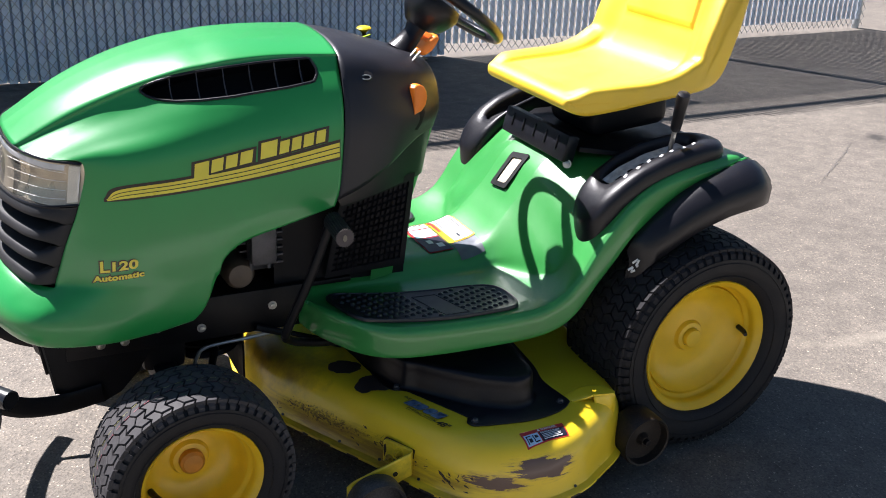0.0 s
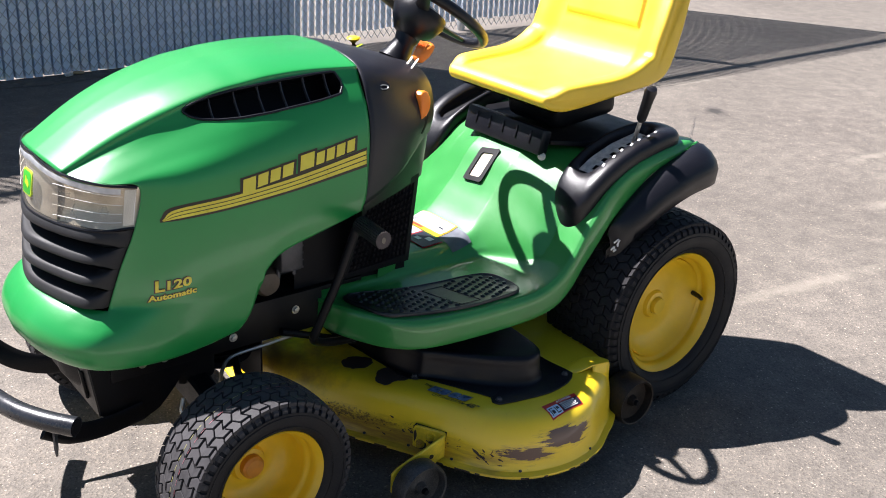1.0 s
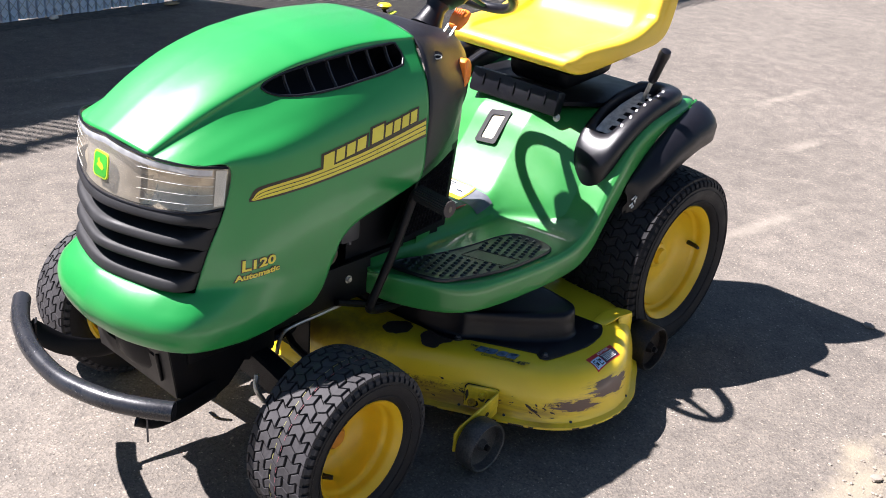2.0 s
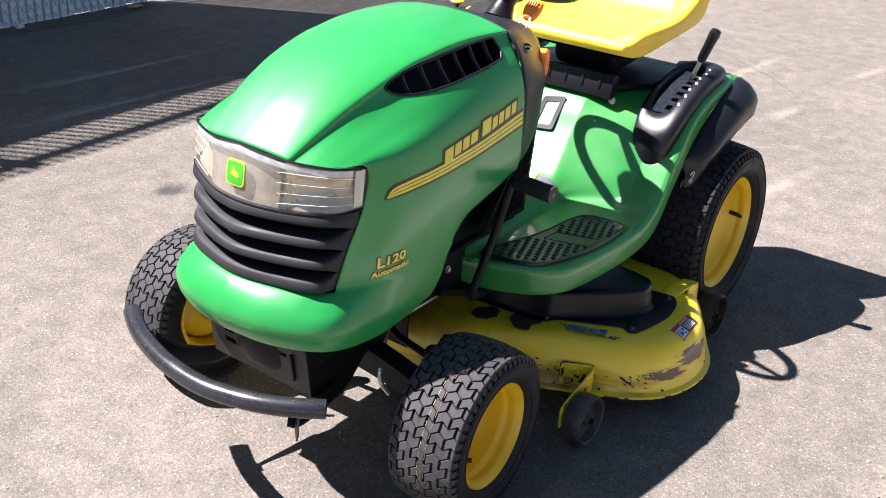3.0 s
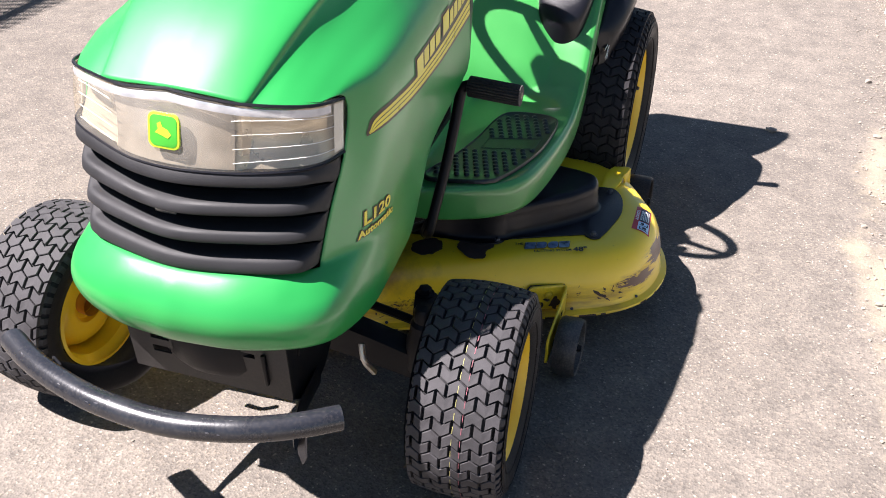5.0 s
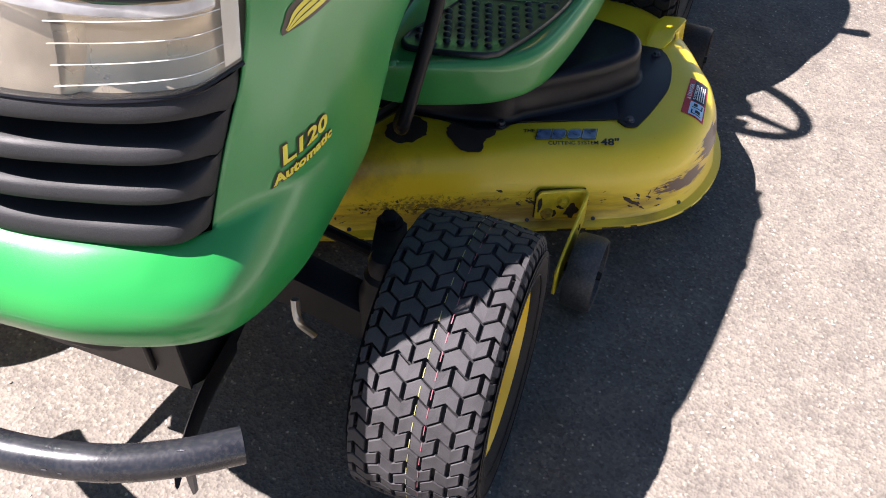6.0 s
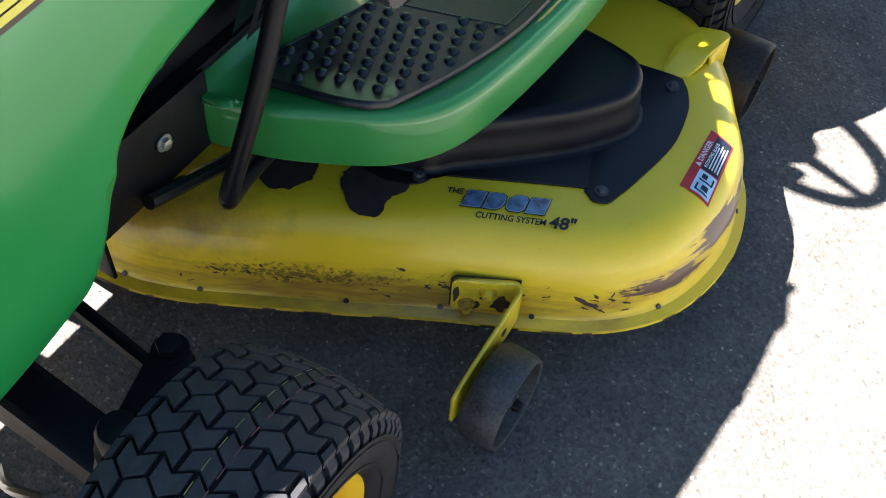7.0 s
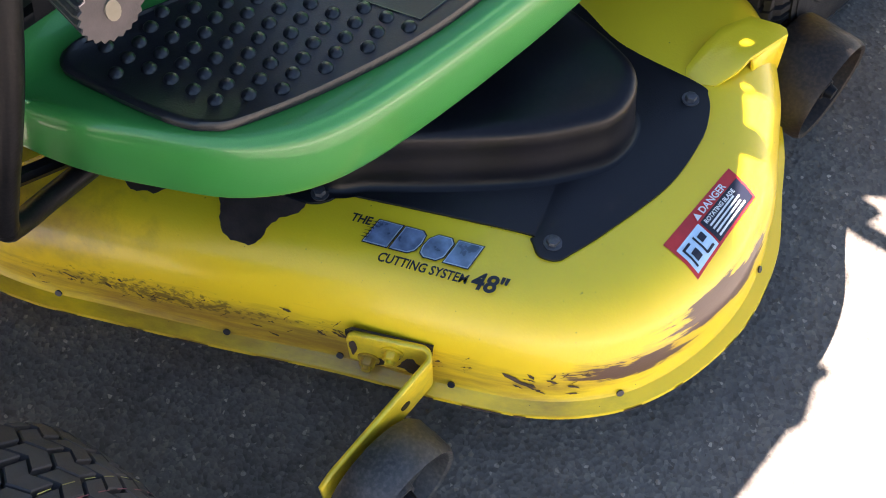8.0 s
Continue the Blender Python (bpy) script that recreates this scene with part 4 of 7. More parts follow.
# ---- dash and steering ----
def make_dash():
    rows_c = [
        [(0.842, 0, 0.992), (0.79, 0, 0.985), (0.72, 0, 0.966), (0.65, 0, 0.945), (0.60, 0, 0.930), (0.572, 0, 0.905), (0.562, 0, 0.86)],
        [(0.843, 0.09, 0.988), (0.79, 0.088, 0.98), (0.72, 0.083, 0.962), (0.65, 0.078, 0.941), (0.60, 0.07, 0.924), (0.575, 0.06, 0.90), (0.564, 0.055, 0.855)],
        [(0.846, 0.165, 0.974), (0.79, 0.162, 0.960), (0.72, 0.150, 0.937), (0.65, 0.132, 0.915), (0.61, 0.116, 0.90), (0.58, 0.10, 0.88), (0.568, 0.092, 0.845)],
        [(0.848, 0.205, 0.935), (0.79, 0.198, 0.918), (0.72, 0.183, 0.892), (0.66, 0.163, 0.87), (0.62, 0.142, 0.855), (0.588, 0.12, 0.842), (0.574, 0.108, 0.82)],
        [(0.852, 0.234, 0.85), (0.79, 0.226, 0.845), (0.725, 0.207, 0.835), (0.67, 0.182, 0.825), (0.63, 0.158, 0.815), (0.60, 0.134, 0.81), (0.584, 0.118, 0.802)],
        [(0.860, 0.242, 0.76), (0.80, 0.231, 0.765), (0.732, 0.211, 0.775), (0.68, 0.185, 0.785), (0.64, 0.160, 0.79), (0.606, 0.136, 0.79), (0.589, 0.119, 0.79)],
        [(0.876, 0.247, 0.675), (0.81, 0.233, 0.695), (0.74, 0.212, 0.728), (0.69, 0.187, 0.755), (0.648, 0.162, 0.772), (0.61, 0.137, 0.778), (0.592, 0.120, 0.78)],
    ]
    rows_c = [[(x, y + k * float(np.interp(x, (0.62, 0.85), (0, 0.008))), z) for x, y, z in r] for r, k in zip(rows_c, (0, 0, 0, 0.4, 1, 1, 1))]
    fine = [spl(r, 26) for r in rows_c]
    half = [spl([r[i] for r in fine], 34) for i in range(26)]
    full = [[V((p.x, -p.y, p.z)) for p in r][::-1] + r[1:] for r in half]
    bm = bmesh.new()
    grid(bm, full)
    dash = part("dashboard", bm, DASH, tractor, "black plastic dashboard cowl", smooth=50)
    sol = dash.modifiers.new("thickness", "SOLIDIFY")
    sol.thickness = 0.003
    # green rear face of the tower under the dash
    bm = bmesh.new()
    grid(bm, [[V((x, y, z)) for x, y in ((0.70 + dx, 0.135), (0.64 + dx, 0.125), (0.618 + dx, 0.108), (0.61 + dx, 0.0), (0.618 + dx, -0.108), (0.64 + dx, -0.125), (0.70 + dx, -0.135))] for z, dx in ((0.42, 0.05), (0.5, 0.04), (0.6, 0.02), (0.7, -0.01), (0.80, -0.035))])
    part("tower_panel", bm, GREEN_FENDER, tractor, "green rear panel of the steering tower")
    for sg in (1, -1):
        low = [V((0.86, 0.238 * sg, 0.655)), V((0.76, 0.206 * sg, 0.665)), V((0.69, 0.176 * sg, 0.672)), V((0.64, 0.150 * sg, 0.675)), V((0.622, 0.13 * sg, 0.675))]
        top = [V((0.872, 0.241 * sg, 0.68)), V((0.76, 0.212 * sg, 0.722)), V((0.69, 0.181 * sg, 0.76)), V((0.63, 0.146 * sg, 0.78)), V((0.60, 0.122 * sg, 0.785))]
        bm = bmesh.new()
        grid(bm, [spl(low, 16), spl([a.lerp(b_, 0.5) + V((0, 0.002 * sg, 0)) for a, b_ in zip(low, top)], 16), spl(top, 16)])
        part("lower_cowl", bm, BLACK, tractor, "black lower cowl under the dash")
    db = bmesh.new()
    db.from_mesh(dash.data)
    dash_tree = BVHTree.FromBMesh(db)
    db.free()
    # recess with a plug on the left flank
    bm = bmesh.new()
    n = V((0.25, 0.75, 0.6)).normalized()
    q = n.to_track_quat("Z", "Y").to_matrix().to_4x4()
    q.translation = dash_tree.find_nearest(V((0.789, 0.195, 0.925)))[0] + n * 0.001
    slab(bm, [(0.014 * math.cos(a), 0.011 * math.sin(a)) for a in [k * math.pi / 8 for k in range(16)]], q, -0.004, 0.0015)
    part("plug_recess", bm, BLACK_DULL, dash, "dark oval recess")
    bm = bmesh.new()
    ring = [q @ V((0.010 * math.cos(a), 0.0052 * math.sin(a) - 0.004, 0.003)) for a in [k * math.pi / 8 for k in range(17)]]
    tube(bm, ring, 0.0015, 6, caps=False)
    part("plug_ring", bm, METAL, dash, "small metal ring in the recess")
    # amber side reflector with its dark holder
    bm = bmesh.new()
    n = V((-0.35, 0.93, 0.05)).normalized()
    q = n.to_track_quat("Z", "Y").to_matrix().to_4x4()
    q.translation = V((0.655, 0.166, 0.862))
    poly = [(-0.018, -0.034), (0.004, -0.029), (0.016, -0.018), (0.0215, -0.002), (0.0195, 0.014), (0.011, 0.026), (-0.001, 0.032), (-0.012, 0.031), (-0.018, 0.025)]
    up = q.to_3x3().inverted() @ V((0, 0, 1))
    roll = math.atan2(up.x, up.y)
    q2 = q @ pose(0, 0, 0, 0, 0, -math.degrees(roll))
    slab(bm, poly, q2, -0.01, 0.012, 0.005, 3)
    part("amber_lever", bm, ORANGE, dash, "amber orange plastic lever")
    bm = bmesh.new()
    slab(bm, [(-0.020, -0.060), (-0.014, -0.070), (-0.004, -0.072), (0.010, -0.058), (0.020, -0.036), (0.017, -0.020), (-0.018, -0.033)], q2, -0.012, 0.005, 0.002)
    part("lever_holder", bm, BLACK_DULL, dash, "dark foot of the amber lever")
    # throttle knob and stalks
    bm = bmesh.new()
    for y in (0.072, 0.096):
        bar(bm, (0.662, y, 0.905), (0.618, y, 0.952), 0.007, 0.003, 0.001)
    part("throttle_stalk", bm, METAL, dash, "bright metal stalk")
    bm = bmesh.new()
    m = pose(0.600, 0.086, 0.962, 0, 47, 0)
    grip = []
    for k in range(13):
        f = k / 12
        w = 0.013 + 0.011 * math.sin(math.pi * min(1.0, f * 1.15) * 0.62)
        h = 0.006 + 0.008 * math.sin(math.pi * min(1.0, 0.15 + f * 0.85))
        if k in (0, 12):
            w, h = w * 0.6, h * 0.5
        grip.append([m @ V((0.026 - 0.056 * f, w * math.copysign(abs(math.cos(a)) ** 0.7, math.cos(a)), h * math.copysign(abs(math.sin(a)) ** 0.7, math.sin(a)))) for a in [q * math.pi / 10 for q in range(20)]])
    vs = grid(bm, grip, wrap=True)
    bm.faces.new(vs[0])
    bm.faces.new(vs[-1][::-1])
    for k in range(5):
        box(bm, (0.022, 0.003, 0.005), m @ pose(-0.012, -0.014 + k * 0.007, 0.0125), 0.001, 1)
    part("throttle_knob", bm, ORANGE, dash, "ribbed orange throttle knob")
    bm = bmesh.new()
    tube(bm, [(0.683, -0.085, 0.93), (0.684, -0.085, 0.945), (0.685, -0.085, 0.948), (0.686, -0.085, 0.972), (0.686, -0.085, 0.976)], [0.006, 0.007, 0.014, 0.018, 0.014], 12)
    part("choke_knob", bm, YELLOW_KNOB, dash, "yellow pull knob")
    for k, (x, y) in enumerate(((0.70, -0.045), (0.69, -0.065))):
        bm = bmesh.new()
        box(bm, (0.03, 0.006, 0.0016), pose(x, y, dash_tree.ray_cast(V((x, y, 1.3)), V((0, 0, -1)))[0].z + 0.001, 0, 17, 0), 0.0004, 1)
        part("dash_marking", bm, DECAL_LIME, dash, "pale printed marks")
    # steering column and wheel
    bm = bmesh.new()
    base, top = V((0.622, 0, 0.928)), V((0.564, 0, 1.012))
    tube(bm, [base, base.lerp(top, 0.2), base.lerp(top, 0.5), base.lerp(top, 0.62), top], [0.042, 0.034, 0.026, 0.030, 0.034], 18)
    column = part("steering_column", bm, BLACK, tractor, "black steering column with a rubber boot")
    axis = (top - base).normalized()
    q = axis.to_track_quat("Z", "Y").to_matrix().to_4x4()
    q.translation = top + axis * 0.03
    bm = bmesh.new()
    ring = [q @ V((0.168 * math.cos(a), 0.168 * math.sin(a), 0.018)) for a in [k * math.pi / 32 for k in range(65)]]
    tube(bm, ring, 0.0135, 12, caps=False)
    wheel = part("steering_wheel", bm, BLACK, tractor, "black steering wheel")
    bm = bmesh.new()
    b = bmesh.new()
    lathe(b, [(0.001, 0.022), (0.04, 0.022), (0.066, 0.012), (0.070, -0.008), (0.058, -0.035), (0.04, -0.06), (0.03, -0.065)], (0, 0, 0), 24, "z")
    merge(bm, b, q)
    part("hub", bm, BLACK, wheel, "dark wheel hub")
    for a in (40, 140, 270):
        bm = bmesh.new()
        e = V((math.cos(radians(a)), math.sin(radians(a)), 0))
        tube(bm, [q @ (e * r + V((0, 0, z))) for r, z in ((0.03, 0.004), (0.08, 0.006), (0.13, 0.012), (0.166, 0.017))], [0.022, 0.018, 0.014, 0.012], 10, flat=0.4, up=tuple(axis))
        part("spoke", bm, BLACK, wheel, "flat black spoke")


make_dash()


def make_tower_side(side):
    """Black louvred side panel below the dash, with diamond cells."""
    a = [V(p) for p in ((0.862, 0.235, 0.66), (0.655, 0.165, 0.69), (0.674, 0.160, 0.462), (0.874, 0.168, 0.458))]
    bm = bmesh.new()
    n, m = 15, 13
    pts = [[a[0].lerp(a[1], i / n).lerp(a[3].lerp(a[2], i / n), j / m) for i in range(n + 1)] for j in range(m + 1)]
    pts = [[V((p.x, p.y * side, p.z)) for p in r] for r in pts]
    inset = V((0, -0.006 * side, 0))
    for j in range(m):
        for i in range(n):
            c = [pts[j][i], pts[j][i + 1], pts[j + 1][i + 1], pts[j + 1][i]]
            mid = sum(c, V((0, 0, 0))) / 4
            inner = [mid + (p - mid) * 0.72 + inset for p in c]
            if 1 <= j < m - 1 and 1 <= i < n - 1:
                vo, vi = [bm.verts.new(p) for p in c], [bm.verts.new(p) for p in inner]
                for k in range(4):
                    bm.faces.new((vo[k], vo[(k + 1) % 4], vi[(k + 1) % 4], vi[k]))
                bm.faces.new(vi)
            else:
                bm.faces.new([bm.verts.new(p) for p in c])
    bmesh.ops.remove_doubles(bm, verts=bm.verts, dist=0.0005)
    ob = part("side_screen", bm, BLACK_DULL, tractor, "black plastic mesh side screen", smooth=20, recalc=False)
    bm = bmesh.new()
    grid(bm, [[p + inset * 3 for p in pts[0]], [p + inset * 3 for p in pts[-1]]])
    part("screen_backing", bm, STEEL_BLACK, ob, "dark backing of the screen")


for side in (1, -1):
    make_tower_side(side)

# ---- fender, footrests ----
FENDER = [  # outer plan x, y, top z, skirt z, middle z
    (0.935, 0.14, 0.412, 0.35, 0.452), (0.910, 0.203, 0.409, 0.338, 0.452), (0.877, 0.261, 0.406, 0.332, 0.452), (0.836, 0.322, 0.404, 0.33, 0.452), (0.779, 0.363, 0.403, 0.33, 0.45),
    (0.69, 0.382, 0.402, 0.33, 0.448), (0.55, 0.393, 0.402, 0.332, 0.446), (0.44, 0.393, 0.404, 0.334, 0.462), (0.37, 0.392, 0.428, 0.35, 0.525), (0.325, 0.392, 0.472, 0.385, 0.58),
    (0.285, 0.392, 0.535, 0.44, 0.635), (0.24, 0.392, 0.592, 0.495, 0.667), (0.20, 0.391, 0.634, 0.545, 0.683), (0.14, 0.39, 0.672, 0.595, 0.69), (0.06, 0.39, 0.698, 0.65, 0.695),
    (-0.03, 0.388, 0.712, 0.68, 0.70), (-0.12, 0.372, 0.712, 0.70, 0.70), (-0.165, 0.345, 0.695, 0.685, 0.69),
]


def fender_section(x, yo, zt, zb, zc):
    rise2 = min(1.0, max(0.0, (zc - 0.47) / 0.08))
    w = yo - 0.12
    return [(x, 0, zc), (x, 0.075, zc), (x, min(0.105, yo * 0.7), zc - 0.007), (x, min(0.132, yo * 0.82) + 0.10 * rise2, zt + (zc - zt) * 0.42), (x, min(0.158, yo * 0.9) + 0.13 * rise2, zt + (zc - zt) * 0.07), (x, max(0.12 + w * 0.6, min(0.158, yo * 0.9) + 0.13 * rise2 + 0.02), zt),
            (x, yo - 0.022, zt + 0.002), (x, yo - 0.007, zt - 0.003), (x, yo, zt - 0.014), (x, yo + 0.002, (zt + zb) / 2), (x, yo + 0.001, zb + 0.006), (x, yo - 0.006, zb)]


def make_fender():
    cols = spl(FENDER, 90)
    secs = [spl(fender_section(*c), 56) for c in cols]
    full = [[V((p.x, -p.y, p.z)) for p in r][::-1] + r[1:] for r in secs]
    bm = bmesh.new()
    grid(bm, full)
    ob = part("fender_deck", bm, GREEN_FENDER, tractor, "one-piece green fender and footrest moulding", smooth=60)
    sol = ob.modifiers.new("thickness", "SOLIDIFY")
    sol.thickness, sol.offset = 0.004, -1
    return ob


fender = make_fender()
b = bmesh.new()
b.from_mesh(fender.data)
fender_tree = BVHTree.FromBMesh(b)
b.free()


def on_fender(x, y, lift=0.002):
    hit = fender_tree.ray_cast(V((x, y, 1.2)), V((0, 0, -1)))
    return hit[0] + hit[1].normalized() * lift * (1 if hit[1].z > 0 else -1) if hit[0] else V((x, y, 0.41))


def make_mat(side):
    """Ribbed rubber foot mat: thin pad with a raised rim, domes and a smooth cross band."""
    outline = spl([(0.862, 0.164), (0.8735, 0.173), (0.874, 0.188), (0.866, 0.222), (0.857, 0.260), (0.848, 0.286), (0.837, 0.302), (0.816, 0.318), (0.741, 0.3445), (0.635, 0.366), (0.50, 0.367), (0.464, 0.345), (0.458, 0.29), (0.475, 0.24), (0.53, 0.222), (0.62, 0.214), (0.70, 0.202), (0.757, 0.188), (0.794, 0.177), (0.838, 0.165)], 120, True)
    bm = bmesh.new()
    cen = V((0.66, 0.278))
    rows = []
    for k, z in ((1.0, 0.0), (1.0, 0.006), (0.985, 0.0085), (0.965, 0.0085), (0.95, 0.006), (0.7, 0.006), (0.35, 0.006), (0.02, 0.006)):
        rows.append([on_fender(cen.x + (p.x - cen.x) * k, (cen.y + (p.y - cen.y) * k), 0.001) * 1.0 + V((0, 0, z)) for p in outline])
    rows = [[V((p.x, p.y * side, p.z)) for p in r] for r in rows]
    vs = grid(bm, rows, wrap=True)
    bm.faces.new(vs[-1])
    pad = part("foot_mat", bm, MAT_RUBBER, fender, "black rubber foot mat with round studs", smooth=50)
    poly = [(cen.x + (p.x - cen.x) * 0.90, cen.y + (p.y - cen.y) * 0.90) for p in outline]

    def inside(x, y):
        c = False
        for i in range(len(poly)):
            (x1, y1), (x2, y2) = poly[i - 1], poly[i]
            if (y1 > y) != (y2 > y) and x < (x2 - x1) * (y - y1) / (y2 - y1) + x1:
                c = not c
        return c

    b = bmesh.new()
    lathe(b, [(0.0066, 0.0), (0.0060, 0.0014), (0.0047, 0.0030), (0.0026, 0.0040), (0.0004, 0.0043)], (0, 0, 0), 12, "z")
    data = finish(b)
    data.materials.append(MAT_RUBBER)
    for a in range(-24, 25):
        for c in range(-24, 25):
            x = 0.787 - a * 0.0208 + c * 0.0045
            y = 0.256 + a * 0.0152 - c * 0.0208
            band = x + 0.31 * (y - 0.297)
            if not inside(x, y) or 0.606 < band < 0.672:
                continue
            o = new("stud", data)
            p = on_fender(x, y, 0.001)
            o.parent, o.location = pad, (p.x, p.y * side, p.z + 0.006)
    # smooth plaque across the mat, with a fine edge
    f = lambda band, y: (band - 0.31 * (y - 0.297), y)
    ring = [f(0.667, 0.236), f(0.667, 0.349), f(0.611, 0.352), f(0.611, 0.240)]
    bm = bmesh.new()
    pts = []
    for i in range(4):
        p, q = ring[i], ring[(i + 1) % 4]
        for k in range(6):
            g = on_fender(p[0] + (q[0] - p[0]) * k / 6, p[1] + (q[1] - p[1]) * k / 6, 0.001)
            pts.append(V((g.x, g.y * side, g.z + 0.0064)))
    tube(bm, pts + [pts[0]], 0.0009, 5, caps=False)
    part("plaque_edge", bm, MAT_RUBBER, pad, "fine raised edge of the smooth plaque")


for side in (1, -1):
    make_mat(side)


LABEL_GREY = mat("grey_label_film", (0.10, 0.11, 0.13), 0.4, var=0.15, scale=40)


def warning_labels():
    """Instruction labels on the tunnel between the feet: films with bars for the small print."""
    m = Matrix()

    def film(name, quad, material, label, lift, parent):
        bm = bmesh.new()
        a, b_, c, d = [V((p[0], p[1])) for p in quad]
        grid(bm, [[on_fender(*(a.lerp(b_, i / 8).lerp(d.lerp(c, i / 8), j / 8)), lift) for i in range(9)] for j in range(9)])
        return part(name, bm, material, parent, label)

    def sub(quad, u0, u1, w0, w1):
        a, b_, c, d = [V(p) for p in quad]
        f = lambda u, w: a.lerp(b_, u).lerp(d.lerp(c, u), w)
        return [f(u0, w0), f(u1, w0), f(u1, w1), f(u0, w1)]

    q1 = [(0.503, -0.20), (0.432, -0.20), (0.432, 0.055), (0.503, 0.055)]
    one = film("warning_label", q1, DECAL_ORANGE, "amber and white instruction label", 0.002, fender)
    film("label_panel", sub(q1, 0.22, 0.95, 0.03, 0.98), DECAL_WHITE, "white text panel", 0.0035, one)
    rng = random.Random(21)
    for k in range(7):
        for w0, w1 in ((0.07, 0.40), (0.44, 0.76)):
            film("print_bar", sub(q1, 0.29 + k * 0.09, 0.335 + k * 0.09, w0, w1 - rng.uniform(0, 0.06)), DECAL_NAVY, "bar of unreadable print", 0.0045, one)
    film("print_bar", sub(q1, 0.06, 0.16, 0.3, 0.7), DECAL_RED, "bar of red print", 0.0035, one)
    film("pictogram_bar", sub(q1, 0.5, 0.58, 0.84, 0.92), DECAL_NAVY, "small dark pictogram", 0.0045, one)
    three = film("warning_label", [(0.502, 0.058), (0.436, 0.058), (0.436, 0.118), (0.502, 0.122)], LABEL_GREY, "grey picture label", 0.002, fender)
    q2 = [(0.575, -0.20), (0.507, -0.20), (0.507, 0.088), (0.575, 0.088)]
    two = film("warning_label", q2, DECAL_RED, "red and white instruction label", 0.002, fender)
    film("label_panel", sub(q2, 0.1, 0.96, 0.03, 0.48), DECAL_WHITE, "white text panel", 0.0035, two)
    film("label_panel", sub(q2, 0.1, 0.96, 0.50, 0.68), DECAL_BLUE, "pale picture panel", 0.0035, two)
    film("label_panel", sub(q2, 0.03, 0.97, 0.70, 0.99), DECAL_NAVY, "dark picture panel", 0.0035, two)
    for k in range(7):
        film("print_bar", sub(q2, 0.16 + k * 0.11, 0.21 + k * 0.11, 0.06, 0.40 + 0.04 * (k % 2)), DECAL_NAVY, "bar of unreadable print", 0.0045, two)
    film("print_bar", sub(q2, 0.3, 0.5, 0.76, 0.84), DECAL_WHITE, "pale pictogram", 0.0045, two)
    film("print_bar", sub(q2, 0.55, 0.8, 0.85, 0.93), DECAL_WHITE, "pale pictogram", 0.0045, two)


warning_labels()


def sight_glass():
    """Fuel window: dark frame on the slope with the creamy tank behind."""
    A, B, C, D = V((0.280, -0.040, 0.645)), V((0.268, 0.028, 0.642)), V((0.336, 0.028, 0.566)), V((0.341, -0.042, 0.566))
    n = (B - A).cross(D - A).normalized()
    if n.z < 0:
        n = -n
    f = lambda u, w: A.lerp(B, u).lerp(D.lerp(C, u), w)
    base = [on_fender(f(u, w).x, f(u, w).y, 0) for u, w in ((0, 0), (1, 0), (1, 1), (0, 1))]
    f = lambda u, w: base[0].lerp(base[1], u).lerp(base[3].lerp(base[2], u), w)
    bm = bmesh.new()
    loop = [(0.06, 0), (0.94, 0), (1, 0.05), (1, 0.95), (0.94, 1), (0.06, 1), (0, 0.95), (0, 0.05)]
    inn = [(0.26, 0.15), (0.74, 0.15), (0.80, 0.2), (0.80, 0.82), (0.74, 0.87), (0.26, 0.87), (0.2, 0.82), (0.2, 0.2)]
    grid(bm, [[f(*p) + n * 0.003 for p in loop], [f(*p) + n * 0.008 for p in loop], [f(*p) + n * 0.008 for p in inn], [f(*p) + n * 0.003 for p in inn]], wrap=True)
    frame_ob = part("fuel_window_frame", bm, BLACK_DULL, fender, "dark frame of the fuel window")
    bm = bmesh.new()
    bm.faces.new([bm.verts.new(f(*p) + n * 0.0045) for p in inn])
    part("fuel_window", bm, FUEL_TANK, frame_ob, "creamy fuel tank seen through the window")


sight_glass()


def make_flare(side):
    """Black guard round the outer edge of the fender over the rear tyre."""
    inner = spl([(0.205, 0.385, 0.505), (0.195, 0.39, 0.545), (0.14, 0.391, 0.602), (0.06, 0.391, 0.655), (-0.03, 0.389, 0.688), (-0.12, 0.373, 0.706), (-0.17, 0.34, 0.69)], 50)
    outer = spl([(0.20, 0.395, 0.47), (0.175, 0.425, 0.525), (0.125, 0.445, 0.572), (0.06, 0.452, 0.612), (-0.03, 0.456, 0.645), (-0.125, 0.448, 0.655), (-0.195, 0.40, 0.64)], 50)
    rows = []
    for k, (f, dz, dy) in enumerate(((0, 0.0, 0), (0.25, 0.014, 0.0), (0.6, 0.018, 0.003), (0.88, 0.010, 0.004), (1.0, -0.004, 0.004), (1.0, -0.045, 0.0), (0.97, -0.052, -0.004), (0.93, -0.045, -0.008), (0.9, -0.008, -0.008))):
        rows.append([V((p.lerp(q, f).x, (p.lerp(q, f).y + dy) * side, p.lerp(q, f).z + dz)) for p, q in zip(inner, outer)])
    bm = bmesh.new()
    grid(bm, rows)
    part("fender_guard", bm, BLACK, fender, "black plastic guard over the tyre", smooth=50)


GATE = mat("pale_gate_metal", (0.50, 0.47, 0.43), 0.6, var=0.35, scale=60, bump=0.0004)


